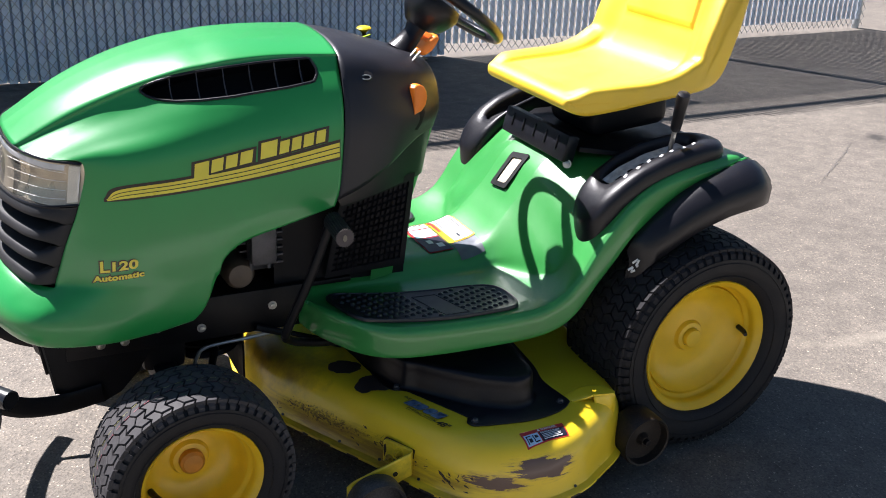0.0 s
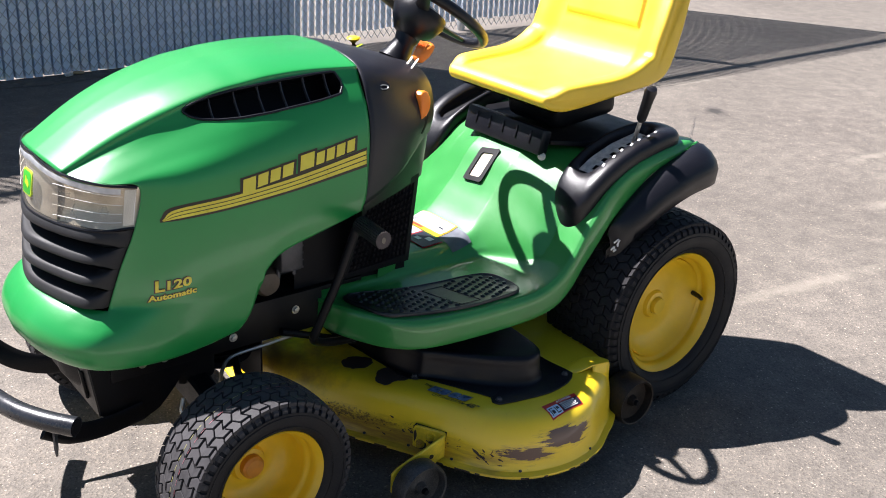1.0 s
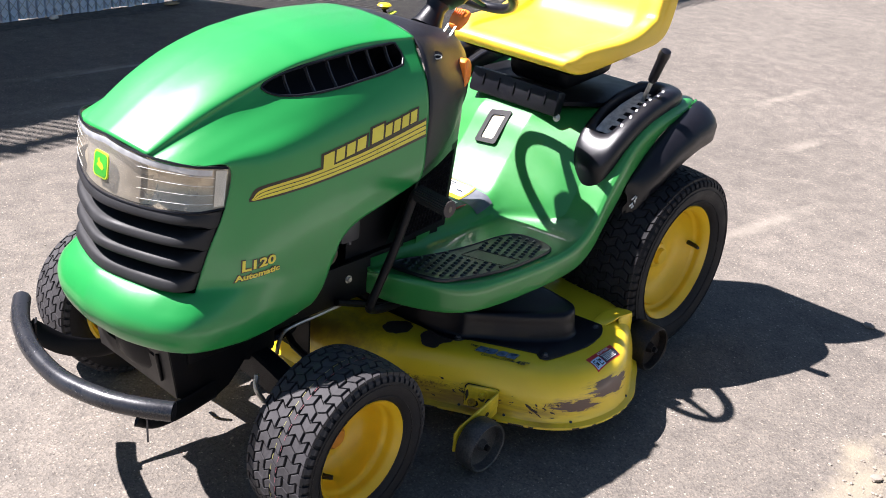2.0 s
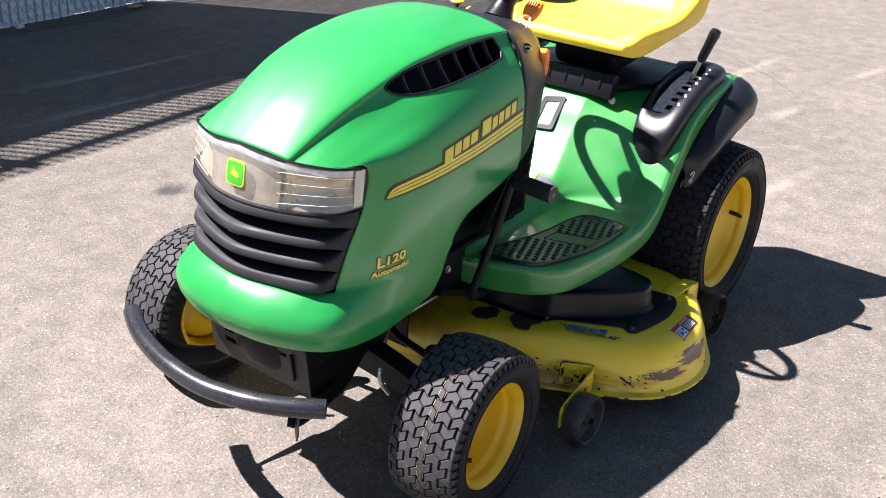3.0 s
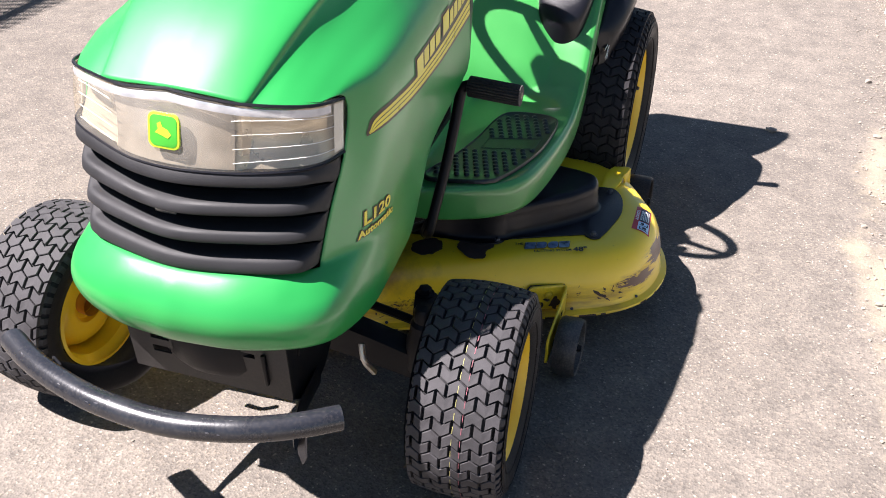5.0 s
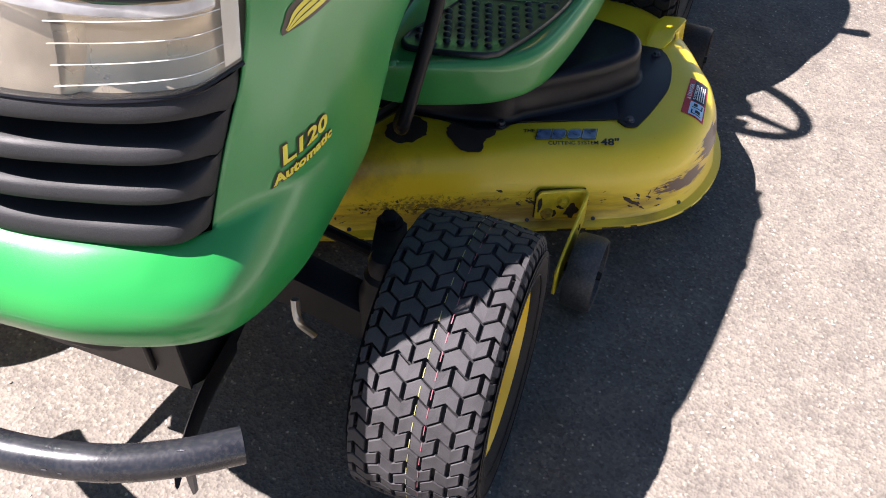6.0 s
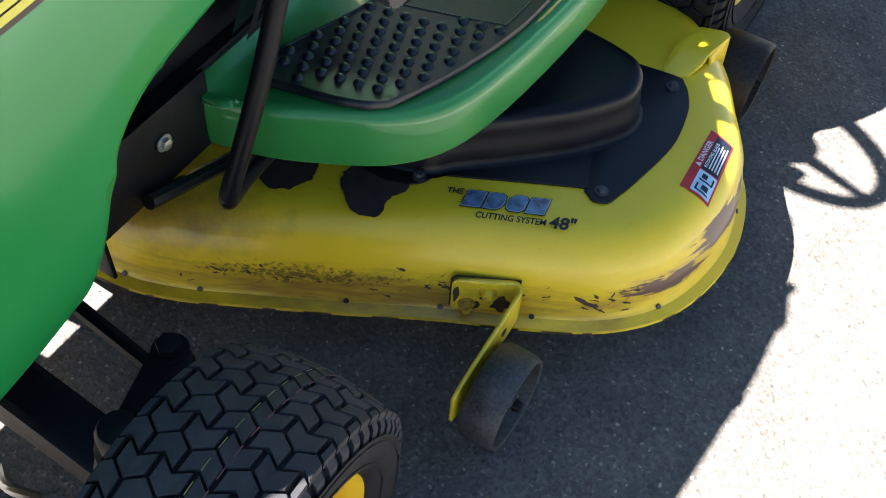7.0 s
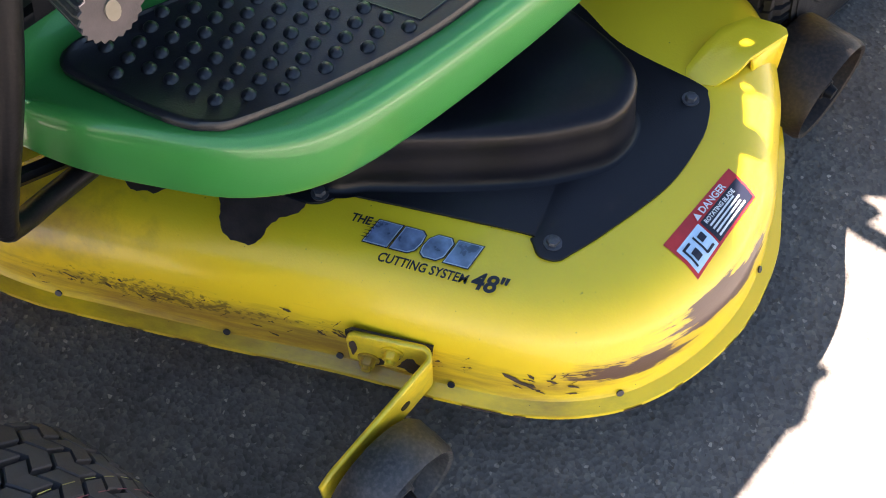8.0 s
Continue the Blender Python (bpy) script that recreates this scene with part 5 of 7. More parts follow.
def make_console(side):
    """Black console on the fender top, with a long slot through it."""
    zz = lambda x: float(np.interp(x, (-0.09, 0, 0.1, 0.17, 0.22, 0.26, 0.29), (0.722, 0.724, 0.704, 0.678, 0.648, 0.612, 0.575)))
    n = 72
    outer = spl([(0.290, 0.285), (0.293, 0.330), (0.272, 0.362), (0.215, 0.375), (0.12, 0.378), (0.0, 0.377), (-0.06, 0.364), (-0.086, 0.315), (-0.062, 0.264), (0.02, 0.243), (0.12, 0.240), (0.2, 0.241), (0.266, 0.248)], n, True)
    inner = spl([(0.222, 0.286), (0.222, 0.308), (0.208, 0.322), (0.15, 0.328), (0.07, 0.328), (0.0, 0.323), (-0.012, 0.312), (-0.018, 0.297), (-0.008, 0.275), (0.05, 0.263), (0.12, 0.260), (0.17, 0.262), (0.209, 0.270)], n, True)

    def ring(f, dz, base=None):
        out = []
        for p, q in zip(outer, inner):
            x, y = p.x + (q.x - p.x) * f, p.y + (q.y - p.y) * f
            nose = min(1.0, max(0.0, (p.x - 0.15) / 0.1))
            z = zz(x) + dz - (0.045 * nose if dz < -0.02 and f < 0.5 else 0)
            out.append(V((x, y * side, z)))
        return out

    rows = [ring(0.10, -0.035), ring(0.02, -0.012), ring(0.0, 0.002), ring(0.03, 0.013), ring(0.12, 0.022), ring(0.28, 0.027), ring(0.6, 0.027), ring(0.86, 0.023), ring(0.97, 0.015), ring(1.0, 0.004), ring(1.0, -0.03)]
    bm = bmesh.new()
    grid(bm, rows, wrap=True)
    con = part("fender_console", bm, BLACK, fender, "black console with a long lever slot", smooth=60)
    # pale dusty floor below the slot
    bm = bmesh.new()
    vs = [bm.verts.new(p) for p in ring(0.98, 0.0)]
    bm.faces.new(vs)
    part("slot_floor", bm, BLACK_DULL, con, "dark floor of the lever slot")
    # pale plate with a toothed edge
    if side > 0:
        edge = []
        for i in range(7):
            x = 0.214 - i * 0.030
            edge += [(x, 0.326), (x - 0.012, 0.326), (x - 0.014, 0.304), (x - 0.028, 0.304)]
        bm = bmesh.new()
        grid(bm, [[V((x, y, zz(x) + 0.006)) for x, y in edge], [V((x, 0.270, zz(x) + 0.006)) for x, y in edge]])
        part("gate_plate", bm, GATE, con, "pale metal gate plate with teeth", smooth=0)
    if side > 0:
        for i in range(7):
            x = 0.20 - i * 0.031
            bm = bmesh.new()
            box(bm, (0.011, 0.006, 0.0014), pose(x, 0.343 + (i % 2) * 0.004, zz(x) + 0.0277, 0, math.degrees(math.atan2(zz(x - 0.01) - zz(x + 0.01), 0.02)), 20), 0.0003, 1)
            part("height_mark", bm, DECAL_WHITE, con, "small white printed mark")


for side in (1, -1):
    make_flare(side)
    make_console(side)


def height_lever():
    bm = bmesh.new()
    a, b_ = V((0.05, 0.300, 0.705)), V((0.083, 0.371, 0.882))
    tube(bm, [a, a.lerp(b_, 0.25), a.lerp(b_, 0.5)], 0.006, 8)
    lever = part("lift_lever", bm, METAL, tractor, "deck lift lever with a bare metal shank")
    bm = bmesh.new()
    tube(bm, [a.lerp(b_, f) for f in (0.44, 0.47, 0.55, 0.8, 0.93, 0.985, 1.0)], [0.009, 0.0125, 0.0135, 0.0145, 0.0165, 0.014, 0.006], 14)
    part("lever_grip", bm, BLACK, lever, "black rubber grip")


height_lever()


# ---- seat ----
def make_seat():
    """Yellow bucket seat: a side profile carried across, with rounded edges, a dished seat panel and a padded back."""
    outline = [(0.235, 0.800), (0.272, 0.806), (0.289, 0.822), (0.283, 0.842), (0.24, 0.855), (0.17, 0.860), (0.09, 0.864), (0.01, 0.871), (-0.045, 0.884), (-0.078, 0.912), (-0.096, 0.96), (-0.122, 1.05), (-0.150, 1.13), (-0.166, 1.172), (-0.188, 1.192), (-0.215, 1.184), (-0.222, 1.155), (-0.205, 1.10),
               (-0.178, 1.02), (-0.150, 0.93), (-0.124, 0.874), (-0.085, 0.848), (0.0, 0.832), (0.09, 0.818), (0.17, 0.806)]
    N = 300
    prof = [V((p.x, 0, p.y)) for p in spl(outline, N, True)]
    inward = []
    cen = V((-0.05, 0, 0.9))
    for i in range(N):
        d = (prof[(i + 1) % N] - prof[i - 1]).normalized()
        inward.append(V((d.z, 0, -d.x)))
    if inward[int(N * 6 / 25)].z > 0:
        inward = [-v for v in inward]

    def width(p):
        w = float(np.interp(p.z, (0.8, 0.9, 1.0, 1.1, 1.2, 1.25), (0.0, 0.25, 0.248, 0.236, 0.21, 0.175))) if p.x < -0.08 and p.z > 0.9 else 0.25 - max(0.0, p.x + 0.06) * 0.07
        front_round = max(0.0, (p.x - 0.215) / 0.075)
        return w - 0.020 * min(1.0, front_round) ** 2

    def smooth(x):
        x = min(1.0, max(0.0, x))
        return x * x * (3 - 2 * x)

    R = 0.016
    stations = [(1.0, a) for a in (90, 72, 54, 36, 18)] + [(1 - 0.01 * k, None) for k in range(1, 45)] + [(0.5 - 0.08 * k, None) for k in range(6)]
    secs = []
    half = []
    for f, a in stations:
        half.append((1.0, radians(a)) if a is not None else (f, None))
    def ring(f, ang, side):
        out = []
        for i, p in enumerate(prof):
            w = width(p)
            if ang is not None:
                y = w - R + R * math.sin(ang)
                ins = R * (1 - math.cos(ang))
            else:
                y, ins = (w - R) * f, 0.0
            q = p + inward[i] * ins
            u = i / N * 25
            v = y / w
            # seat panel, bolsters at the corner, back pad
            if 3.2 < u < 9.5:
                along = smooth((u - 3.3) / 0.9) * smooth((9.2 - u) / 1.6)
                q = q + inward[i] * 0.007 * along * smooth((0.77 - v) / 0.05)
                q = q - inward[i] * 0.010 * along * smooth((v - 0.70) / 0.16)
            if 6.0 < u < 12.5:
                along = smooth((u - 6.0) / 2.6) * smooth((12.5 - u) / 2.6)
                q = q - inward[i] * 0.026 * along * smooth((v - 0.60) / 0.28)
            if 10.0 < u < 14:
                along = smooth((u - 10.2) / 0.14) * smooth((14 - u) / 0.8)
                q = q - inward[i] * 0.009 * along * smooth((0.60 - v) / 0.05)
            out.append(V((q.x, y * side, q.z)))
        return out

    rows = [ring(f, a, -1) for f, a in half] + [ring(0.0, None, 1)] + [ring(f, a, 1) for f, a in half[::-1]]
    bm = bmesh.new()
    vs = grid(bm, rows, wrap=True)
    bm.faces.new(vs[0])
    bm.faces.new(vs[-1][::-1])
    cushion = part("seat_cushion", bm, YELLOW_SEAT, tractor, "yellow vinyl bucket seat", smooth=75)
    # black shell below and behind the cushion
    path = prof[int(N * 16 / 25):] + prof[:2]
    inw = inward[int(N * 16 / 25):] + inward[:2]
    bm = bmesh.new()
    shell = []
    for j in range(-8, 9):
        f = j / 8
        shell.append([V((p.x, 0, p.z)) - q * (0.010 if abs(f) < 0.95 else -0.002) + V((0, f * (width(p) - 0.012), 0)) for p, q in zip(path, inw)])
    grid(bm, shell)
    part("seat_shell", bm, BLACK, cushion, "black shell under the seat", smooth=60)
    # seams of the panels
    for v in (0.78, -0.78):
        bm = bmesh.new()
        tube(bm, [p + V((0, v * width(p), 0)) - inward[i] * (-0.001) for i, p in enumerate(prof) if 4.4 < i / N * 25 < 7.0], 0.0016, 6)
        part("seat_seam", bm, YELLOW_SEAT, cushion, "raised seam of the seat panel")
    # hinge cover with ribs in front, support frame behind
    bm = bmesh.new()
    m = pose(0.222, 0.006, 0.698, 0, -62, 0)
    box(bm, (0.036, 0.315, 0.070), pose(0.236, 0.004, 0.701, 0, -14, 0), 0.008)
    cover = part("seat_hinge_cover", bm, BLACK, tractor, "black ribbed seat hinge cover")
    for k in range(5):
        bm = bmesh.new()
        box(bm, (0.006, 0.007, 0.034), pose(0.2525, -0.105 + k * 0.056, 0.712, 0, -14, 0), 0.002)
        part("cover_rib", bm, BLACK, cover, "small raised rib")
    bm = bmesh.new()
    bolt_head(bm, (0.244, 0.160, 0.666), (0.6, 0.9, 0.2), 0.0075, 0.008)
    part("hinge_bolt", bm, METAL, cover, "bright hinge bolt")
    bm = bmesh.new()
    box(bm, (0.24, 0.22, 0.10), pose(0.03, 0, 0.765, 0, 6, 0), 0.03, 3)
    part("seat_support", bm, BLACK_DULL, tractor, "dark seat support under the pan")
    bm = bmesh.new()
    slab(bm, [(0.205, -0.15), (0.205, 0.15), (0.12, 0.22), (-0.14, 0.23), (-0.14, -0.23), (0.12, -0.22)], pose(0, 0, 0), 0.69, 0.703, 0.004)
    part("seat_tray", bm, STEEL_BLACK, tractor, "black tray under the seat")
    for y in (0.27, -0.27):
        bm = bmesh.new()
        lathe(bm, [(0.001, 0.02), (0.03, 0.02), (0.036, 0.012), (0.036, 0)], (-0.09, y - 0.04 * math.copysign(1, y), 0.705), 20, "z")
        part("tray_cap", bm, BLACK, tractor, "round black cap")


make_seat()


# ---- wheels ----
LINE_YELLOW = mat("faded_yellow_line", (0.30, 0.28, 0.10), 0.7, var=0.4, scale=60)
LINE_PINK = mat("faded_pink_line", (0.24, 0.07, 0.09), 0.7, var=0.4, scale=60)


def tread_blocks(bm, R, half_w, across, rows, height, crown):
    """Rows of kinked blocks between zigzag grooves, each row shifted by half a block."""
    P = 2 * half_w / across
    pitch = 2 * math.pi / rows
    gap = 0.0026

    def zig(w):
        t = (w / P) % 1.0
        return 0.50 * (abs(t - 0.5) * 2 - 0.5)

    def point(w, s, drop):
        rad = R - crown * (w / half_w) ** 2 - drop
        a = s * pitch
        return bm.verts.new((rad * math.cos(a), w, rad * math.sin(a)))

    for r in range(rows):
        k = -math.ceil(across) - 1 + (0.5 if r % 2 else 0.0)
        while k * P < half_w:
            w0, w1 = max(-half_w, k * P + gap), min(half_w, (k + 1) * P - gap)
            k += 1
            if w1 - w0 < 0.006:
                continue
            ws = [w0] + [q * P / 2 for q in range(-14, 15) if w0 + 0.002 < q * P / 2 < w1 - 0.002] + [w1]
            loop = [(w, r + zig(w) + 0.065) for w in ws] + [(w, r + zig(w) + 0.935) for w in ws[::-1]]
            c = (sum(q[0] for q in loop) / len(loop), sum(q[1] for q in loop) / len(loop))
            inner = [(w + (c[0] - w) * 0.06, s + (c[1] - s) * 0.08) for w, s in loop]
            top = [point(w, s, 0.0) for w, s in inner]
            rim = [point(w, s, 0.0012) for w, s in loop]
            low = [point(w, s, height + 0.002) for w, s in loop]
            bm.faces.new(top)
            for i in range(len(loop)):
                j = (i + 1) % len(loop)
                bm.faces.new((top[i], top[j], rim[j], rim[i]))
                bm.faces.new((rim[i], rim[j], low[j], low[i]))
    # shoulder lugs that run down the edge
    for sg in (1, -1):
        for r in range(rows * 1):
            a0 = (r + 0.25) * 2 * math.pi / rows
            for s0 in (0.0,):
                pts = []
                for (w, rad) in ((half_w * 0.97, R - crown - 0.004), (half_w * 1.06, R - crown - 0.012), (half_w * 1.10, R - crown - 0.028)):
                    pts.append([(rad * math.cos(a0 + s * 2 * math.pi / rows), sg * w, rad * math.sin(a0 + s * 2 * math.pi / rows)) for s in (0.0, 0.58)])
                ins = [(p[0][0] * 0.975, p[0][1] * 0.965, p[0][2] * 0.975) for p in pts], [(p[1][0] * 0.975, p[1][1] * 0.965, p[1][2] * 0.975) for p in pts]
                g = [[V(q) for q in ins[0]], [V(p[0]) for p in pts], [V(p[1]) for p in pts], [V(q) for q in ins[1]]]
                grid(bm, g)


def make_wheel(name, centre, side, R, half_w, rim_r, dish, hub_r, cols, rows, crown, label, turn=0.0, cap=True, lines=False, tread_rubber=None):
    """Yellow steel wheel with its tyre; side is +1 for the left."""
    ty = half_w
    bm = bmesh.new()
    f = ty * 0.92
    lathe(bm, [(rim_r * 0.94, -f), (rim_r, -f * 0.98), (rim_r * 0.97, -f * 0.9), (rim_r * 0.86, -f * 0.7), (rim_r * 0.84, f * 0.2), (rim_r * 0.85, f - 0.046), (rim_r * 0.875, f - 0.040), (rim_r * 0.905, f - 0.036), (rim_r * 0.915, f - 0.030), (rim_r * 0.905, f - 0.022), (rim_r * 0.93, f - 0.012), (rim_r * 0.985, f - 0.004), (rim_r + 0.001, f), (rim_r + 0.003, f - 0.003)], (0, 0, 0), 64)
    d0 = f - dish
    lathe(bm, [(hub_r * 0.7, d0 + 0.012), (hub_r, d0 + 0.010), (hub_r * 1.15, d0), (rim_r * 0.5, d0 - 0.004), (rim_r * 0.68, d0 + 0.004), (rim_r * 0.78, d0 + 0.018), (rim_r * 0.83, d0 + 0.034), (rim_r * 0.848, f - 0.048)], (0, 0, 0), 64)
    ob = part(name, bm, YELLOW_RIM, tractor, label, smooth=40)
    bm = bmesh.new()
    k = R - 0.007
    prof = [(rim_r * 0.99, f * 0.9), (rim_r * 1.03, f * 1.0), (rim_r + (k - rim_r) * 0.2, ty * 1.04), (rim_r + (k - rim_r) * 0.5, ty * 1.10), (rim_r + (k - rim_r) * 0.72, ty * 1.09), (k - crown - 0.018, ty * 1.05), (k - crown - 0.006, ty * 0.98), (k - crown * 0.45, ty * 0.7), (k - crown * 0.1, ty * 0.35), (k, 0)]
    prof = prof + [(r, -a) for r, a in prof[-2::-1]]
    lathe(bm, prof, (0, 0, 0), 72)
    # two fine rings on the sidewall
    tyre = part("tyre", bm, RUBBER, ob, "black turf tyre", smooth=50)
    for rr in (0.25, 0.62):
        bm = bmesh.new()
        r0 = rim_r + (k - rim_r) * rr
        w0 = ty * (1.06 if rr < 0.4 else 1.10)
        tube(bm, [(r0 * math.cos(a), w0, r0 * math.sin(a)) for a in [q * math.pi / 32 for q in range(65)]], 0.0014, 5, caps=False)
        o = part("sidewall_ring", bm, RUBBER, ob, "fine raised ring on the sidewall")
    bm = bmesh.new()
    tread_blocks(bm, R, ty * 0.98, cols, rows, 0.007, crown)
    if lines:
        for w, paint, label2 in ((0.002, LINE_YELLOW, "thin yellow paint line round the tread"), (0.017, LINE_PINK, "thin pink paint line round the tread")):
            b = bmesh.new()
            rr = R + 0.0004 - crown * (w / ty) ** 2
            for q in range(rows):
                a0 = (q + 0.28) * 2 * math.pi / rows
                grid(b, [[V((rr * math.cos(a0 + s), w + e, rr * math.sin(a0 + s))) for s in (0, math.pi / rows * 0.55, math.pi / rows * 1.1)] for e in (-0.0005, 0.0005)])
            part("tread_line", b, paint, ob, label2, smooth=0)
    tread = tagged(part("tread", bm, tread_rubber or TREAD, ob, "zigzag turf tread blocks", smooth=0, recalc=False), kind="stuff")
    bm = bmesh.new()
    if cap:
        lathe(bm, [(0.0005, d0 + 0.032), (hub_r * 0.55, d0 + 0.031), (hub_r * 0.72, d0 + 0.026), (hub_r * 0.74, d0 - 0.01)], (0, 0, 0), 20)
        part("hub_cap", bm, HUB_BROWN, ob, "grease-stained orange hub cap")
    else:
        lathe(bm, [(0.0005, d0 + 0.024), (hub_r * 0.6, d0 + 0.024), (hub_r * 0.66, d0 + 0.02), (hub_r * 0.68, d0 - 0.01)], (0, 0, 0), 20)
        part("axle_end", bm, YELLOW_RIM, ob, "yellow axle end")
    bm = bmesh.new()
    va = radians(176 if not cap else -12)
    vr = rim_r * 0.80
    e = V((math.cos(va), 0, math.sin(va)))
    v0 = max(d0, f - 0.07)
    tube(bm, [e * vr + V((0, v0 + 0.02, 0)), e * (vr - 0.004) + V((0, v0 + 0.045, 0)), e * (vr - 0.012) + V((0, v0 + 0.062, 0))], [0.007, 0.0065, 0.005], 10)
    part("valve", bm, BLACK, ob, "black valve stem")
    ob.matrix_basis = pose(*centre, 0, 0, turn) @ (Matrix() if side > 0 else pose(0, 0, 0, 0, 0, 180))
    return ob


make_wheel("front_wheel", (1.2375, 0.4045, 0.196), 1, 0.199, 0.080, 0.122, 0.108, 0.036, 4.5, 54, 0.008, "yellow front wheel", turn=3.2, lines=True)
make_wheel("front_wheel", (1.245, -0.452, 0.196), -1, 0.199, 0.080, 0.122, 0.108, 0.036, 4.5, 54, 0.008, "yellow front wheel", turn=-6)
make_wheel("rear_wheel", (0.0, 0.368, 0.268), 1, 0.272, 0.118, 0.172, 0.075, 0.036, 5.5, 66, 0.010, "large yellow rear wheel", cap=False, tread_rubber=TREAD_SHADED)
make_wheel("rear_wheel", (0.0, -0.368, 0.268), -1, 0.272, 0.118, 0.172, 0.075, 0.036, 5.5, 66, 0.010, "large yellow rear wheel", cap=False, tread_rubber=TREAD_SHADED)


# ---- chassis, axle, engine, bumper ----
# lighter, dustier copy of the black steel, its base raised for the sunlit plate
SUNLIT_STEEL = mat("sunlit_dusty_black_steel", (0.026, 0.024, 0.023), 0.5, var=0.3, scale=16, bump=0.0004, bscale=350, dust=0.12, dust_col=(0.16, 0.13, 0.11), spec=0.3)


def make_chassis():
    bm = bmesh.new()
    for y in (0.148, -0.148):
        box(bm, (0.52, 0.006, 0.10), pose(1.18, y, 0.395), 0.002)
        box(bm, (0.92, 0.006, 0.046), pose(0.46, y, 0.368), 0.002)
        box(bm, (1.42, 0.03, 0.006), pose(0.73, y - math.copysign(0.014, y), 0.346), 0.002)
    # cross plate added between the rails to stop sun reaching the deck
    box(bm, (0.62, 0.284, 0.012), pose(1.11, 0, 0.436), 0.003)
    frame_ob = part("chassis_frame", bm, STEEL_BLACK, tractor, "black steel chassis rails with an added cross plate")
    for x, z in ((0.993, 0.404), (1.155, 0.375), (1.25, 0.39), (1.32, 0.372), (1.37, 0.372)):
        for y in (0.152, -0.152):
            bm = bmesh.new()
            bolt_head(bm, (x, y, z), (0, math.copysign(1, y), 0), 0.007, 0.007)
            part("frame_bolt", bm, METAL, frame_ob, "zinc frame bolt")
    # front box and its slotted plate
    bm = bmesh.new()
    m = pose(1.480, 0, 0.336, 0, 8, 0)
    w, h = 0.30, 0.128
    holes = [(-0.09, 0.018, 0.035, 0.014), (-0.035, 0.018, 0.035, 0.014), (-0.09, -0.012, 0.035, 0.014), (-0.035, -0.012, 0.035, 0.014), (0.075, 0.022, 0.03, 0.010)]
    ys = sorted({-w / 2, w / 2, *[a - c / 2 for a, b, c, d in holes], *[a + c / 2 for a, b, c, d in holes]})
    zs = sorted({-h / 2, h / 2, *[b - d / 2 for a, b, c, d in holes], *[b + d / 2 for a, b, c, d in holes]})
    for i in range(len(ys) - 1):
        for j in range(len(zs) - 1):
            cy, cz = (ys[i] + ys[i + 1]) / 2, (zs[j] + zs[j + 1]) / 2
            if any(abs(cy - a) < c / 2 and abs(cz - b) < d / 2 for a, b, c, d in holes):
                continue
            bm.faces.new([bm.verts.new(m @ V((0, y, z + 0.0))) for y, z in ((ys[i], zs[j]), (ys[i + 1], zs[j]), (ys[i + 1], zs[j + 1]), (ys[i], zs[j + 1]))])
    bmesh.ops.remove_doubles(bm, verts=bm.verts, dist=0.0004)
    plate = part("front_plate", bm, SUNLIT_STEEL, tractor, "black slotted front plate", smooth=0)
    sol = plate.modifiers.new("thickness", "SOLIDIFY")
    sol.thickness = 0.004
    for y in (0.108, -0.005):
        bm = bmesh.new()
        box(bm, (0.008, 0.008, 0.07), m @ pose(0.004, y, 0.0), 0.003)
        part("plate_rib", bm, STEEL_BLACK, plate, "pressed rib")
    for y in (0.143, -0.143):
        bm = bmesh.new()
        slab(bm, [(1.468, 0.272), (1.486, 0.405), (1.30, 0.425), (1.262, 0.40), (1.266, 0.34), (1.296, 0.292), (1.335, 0.25), (1.375, 0.231), (1.42, 0.24)], Matrix(((1, 0, 0, 0), (0, 0, 1, y - 0.003), (0, 1, 0, 0), (0, 0, 0, 1))), 0, 0.006)
        part("front_bracket", bm, STEEL_BLACK, tractor, "black side bracket below the nose")
    half = [(1.19, 0.215), (1.28, 0.217), (1.37, 0.217), (1.45, 0.186), (1.505, 0.098)]
    bm = bmesh.new()
    slab(bm, half + [(x, -y) for x, y in half[::-1]], pose(0, 0, 0), 0.434, 0.440)
    part("belly_pan", bm, STEEL_BLACK, tractor, "black pan closing the nose from below")
    bm = bmesh.new()
    lathe(bm, [(0.001, 0.295), (0.125, 0.30), (0.138, 0.32), (0.141, 0.36), (0.135, 0.42)], (1.36, 0, 0), 28, "z")
    part("lower_housing", bm, BLACK_DULL, tractor, "round black housing under the nose")


make_chassis()


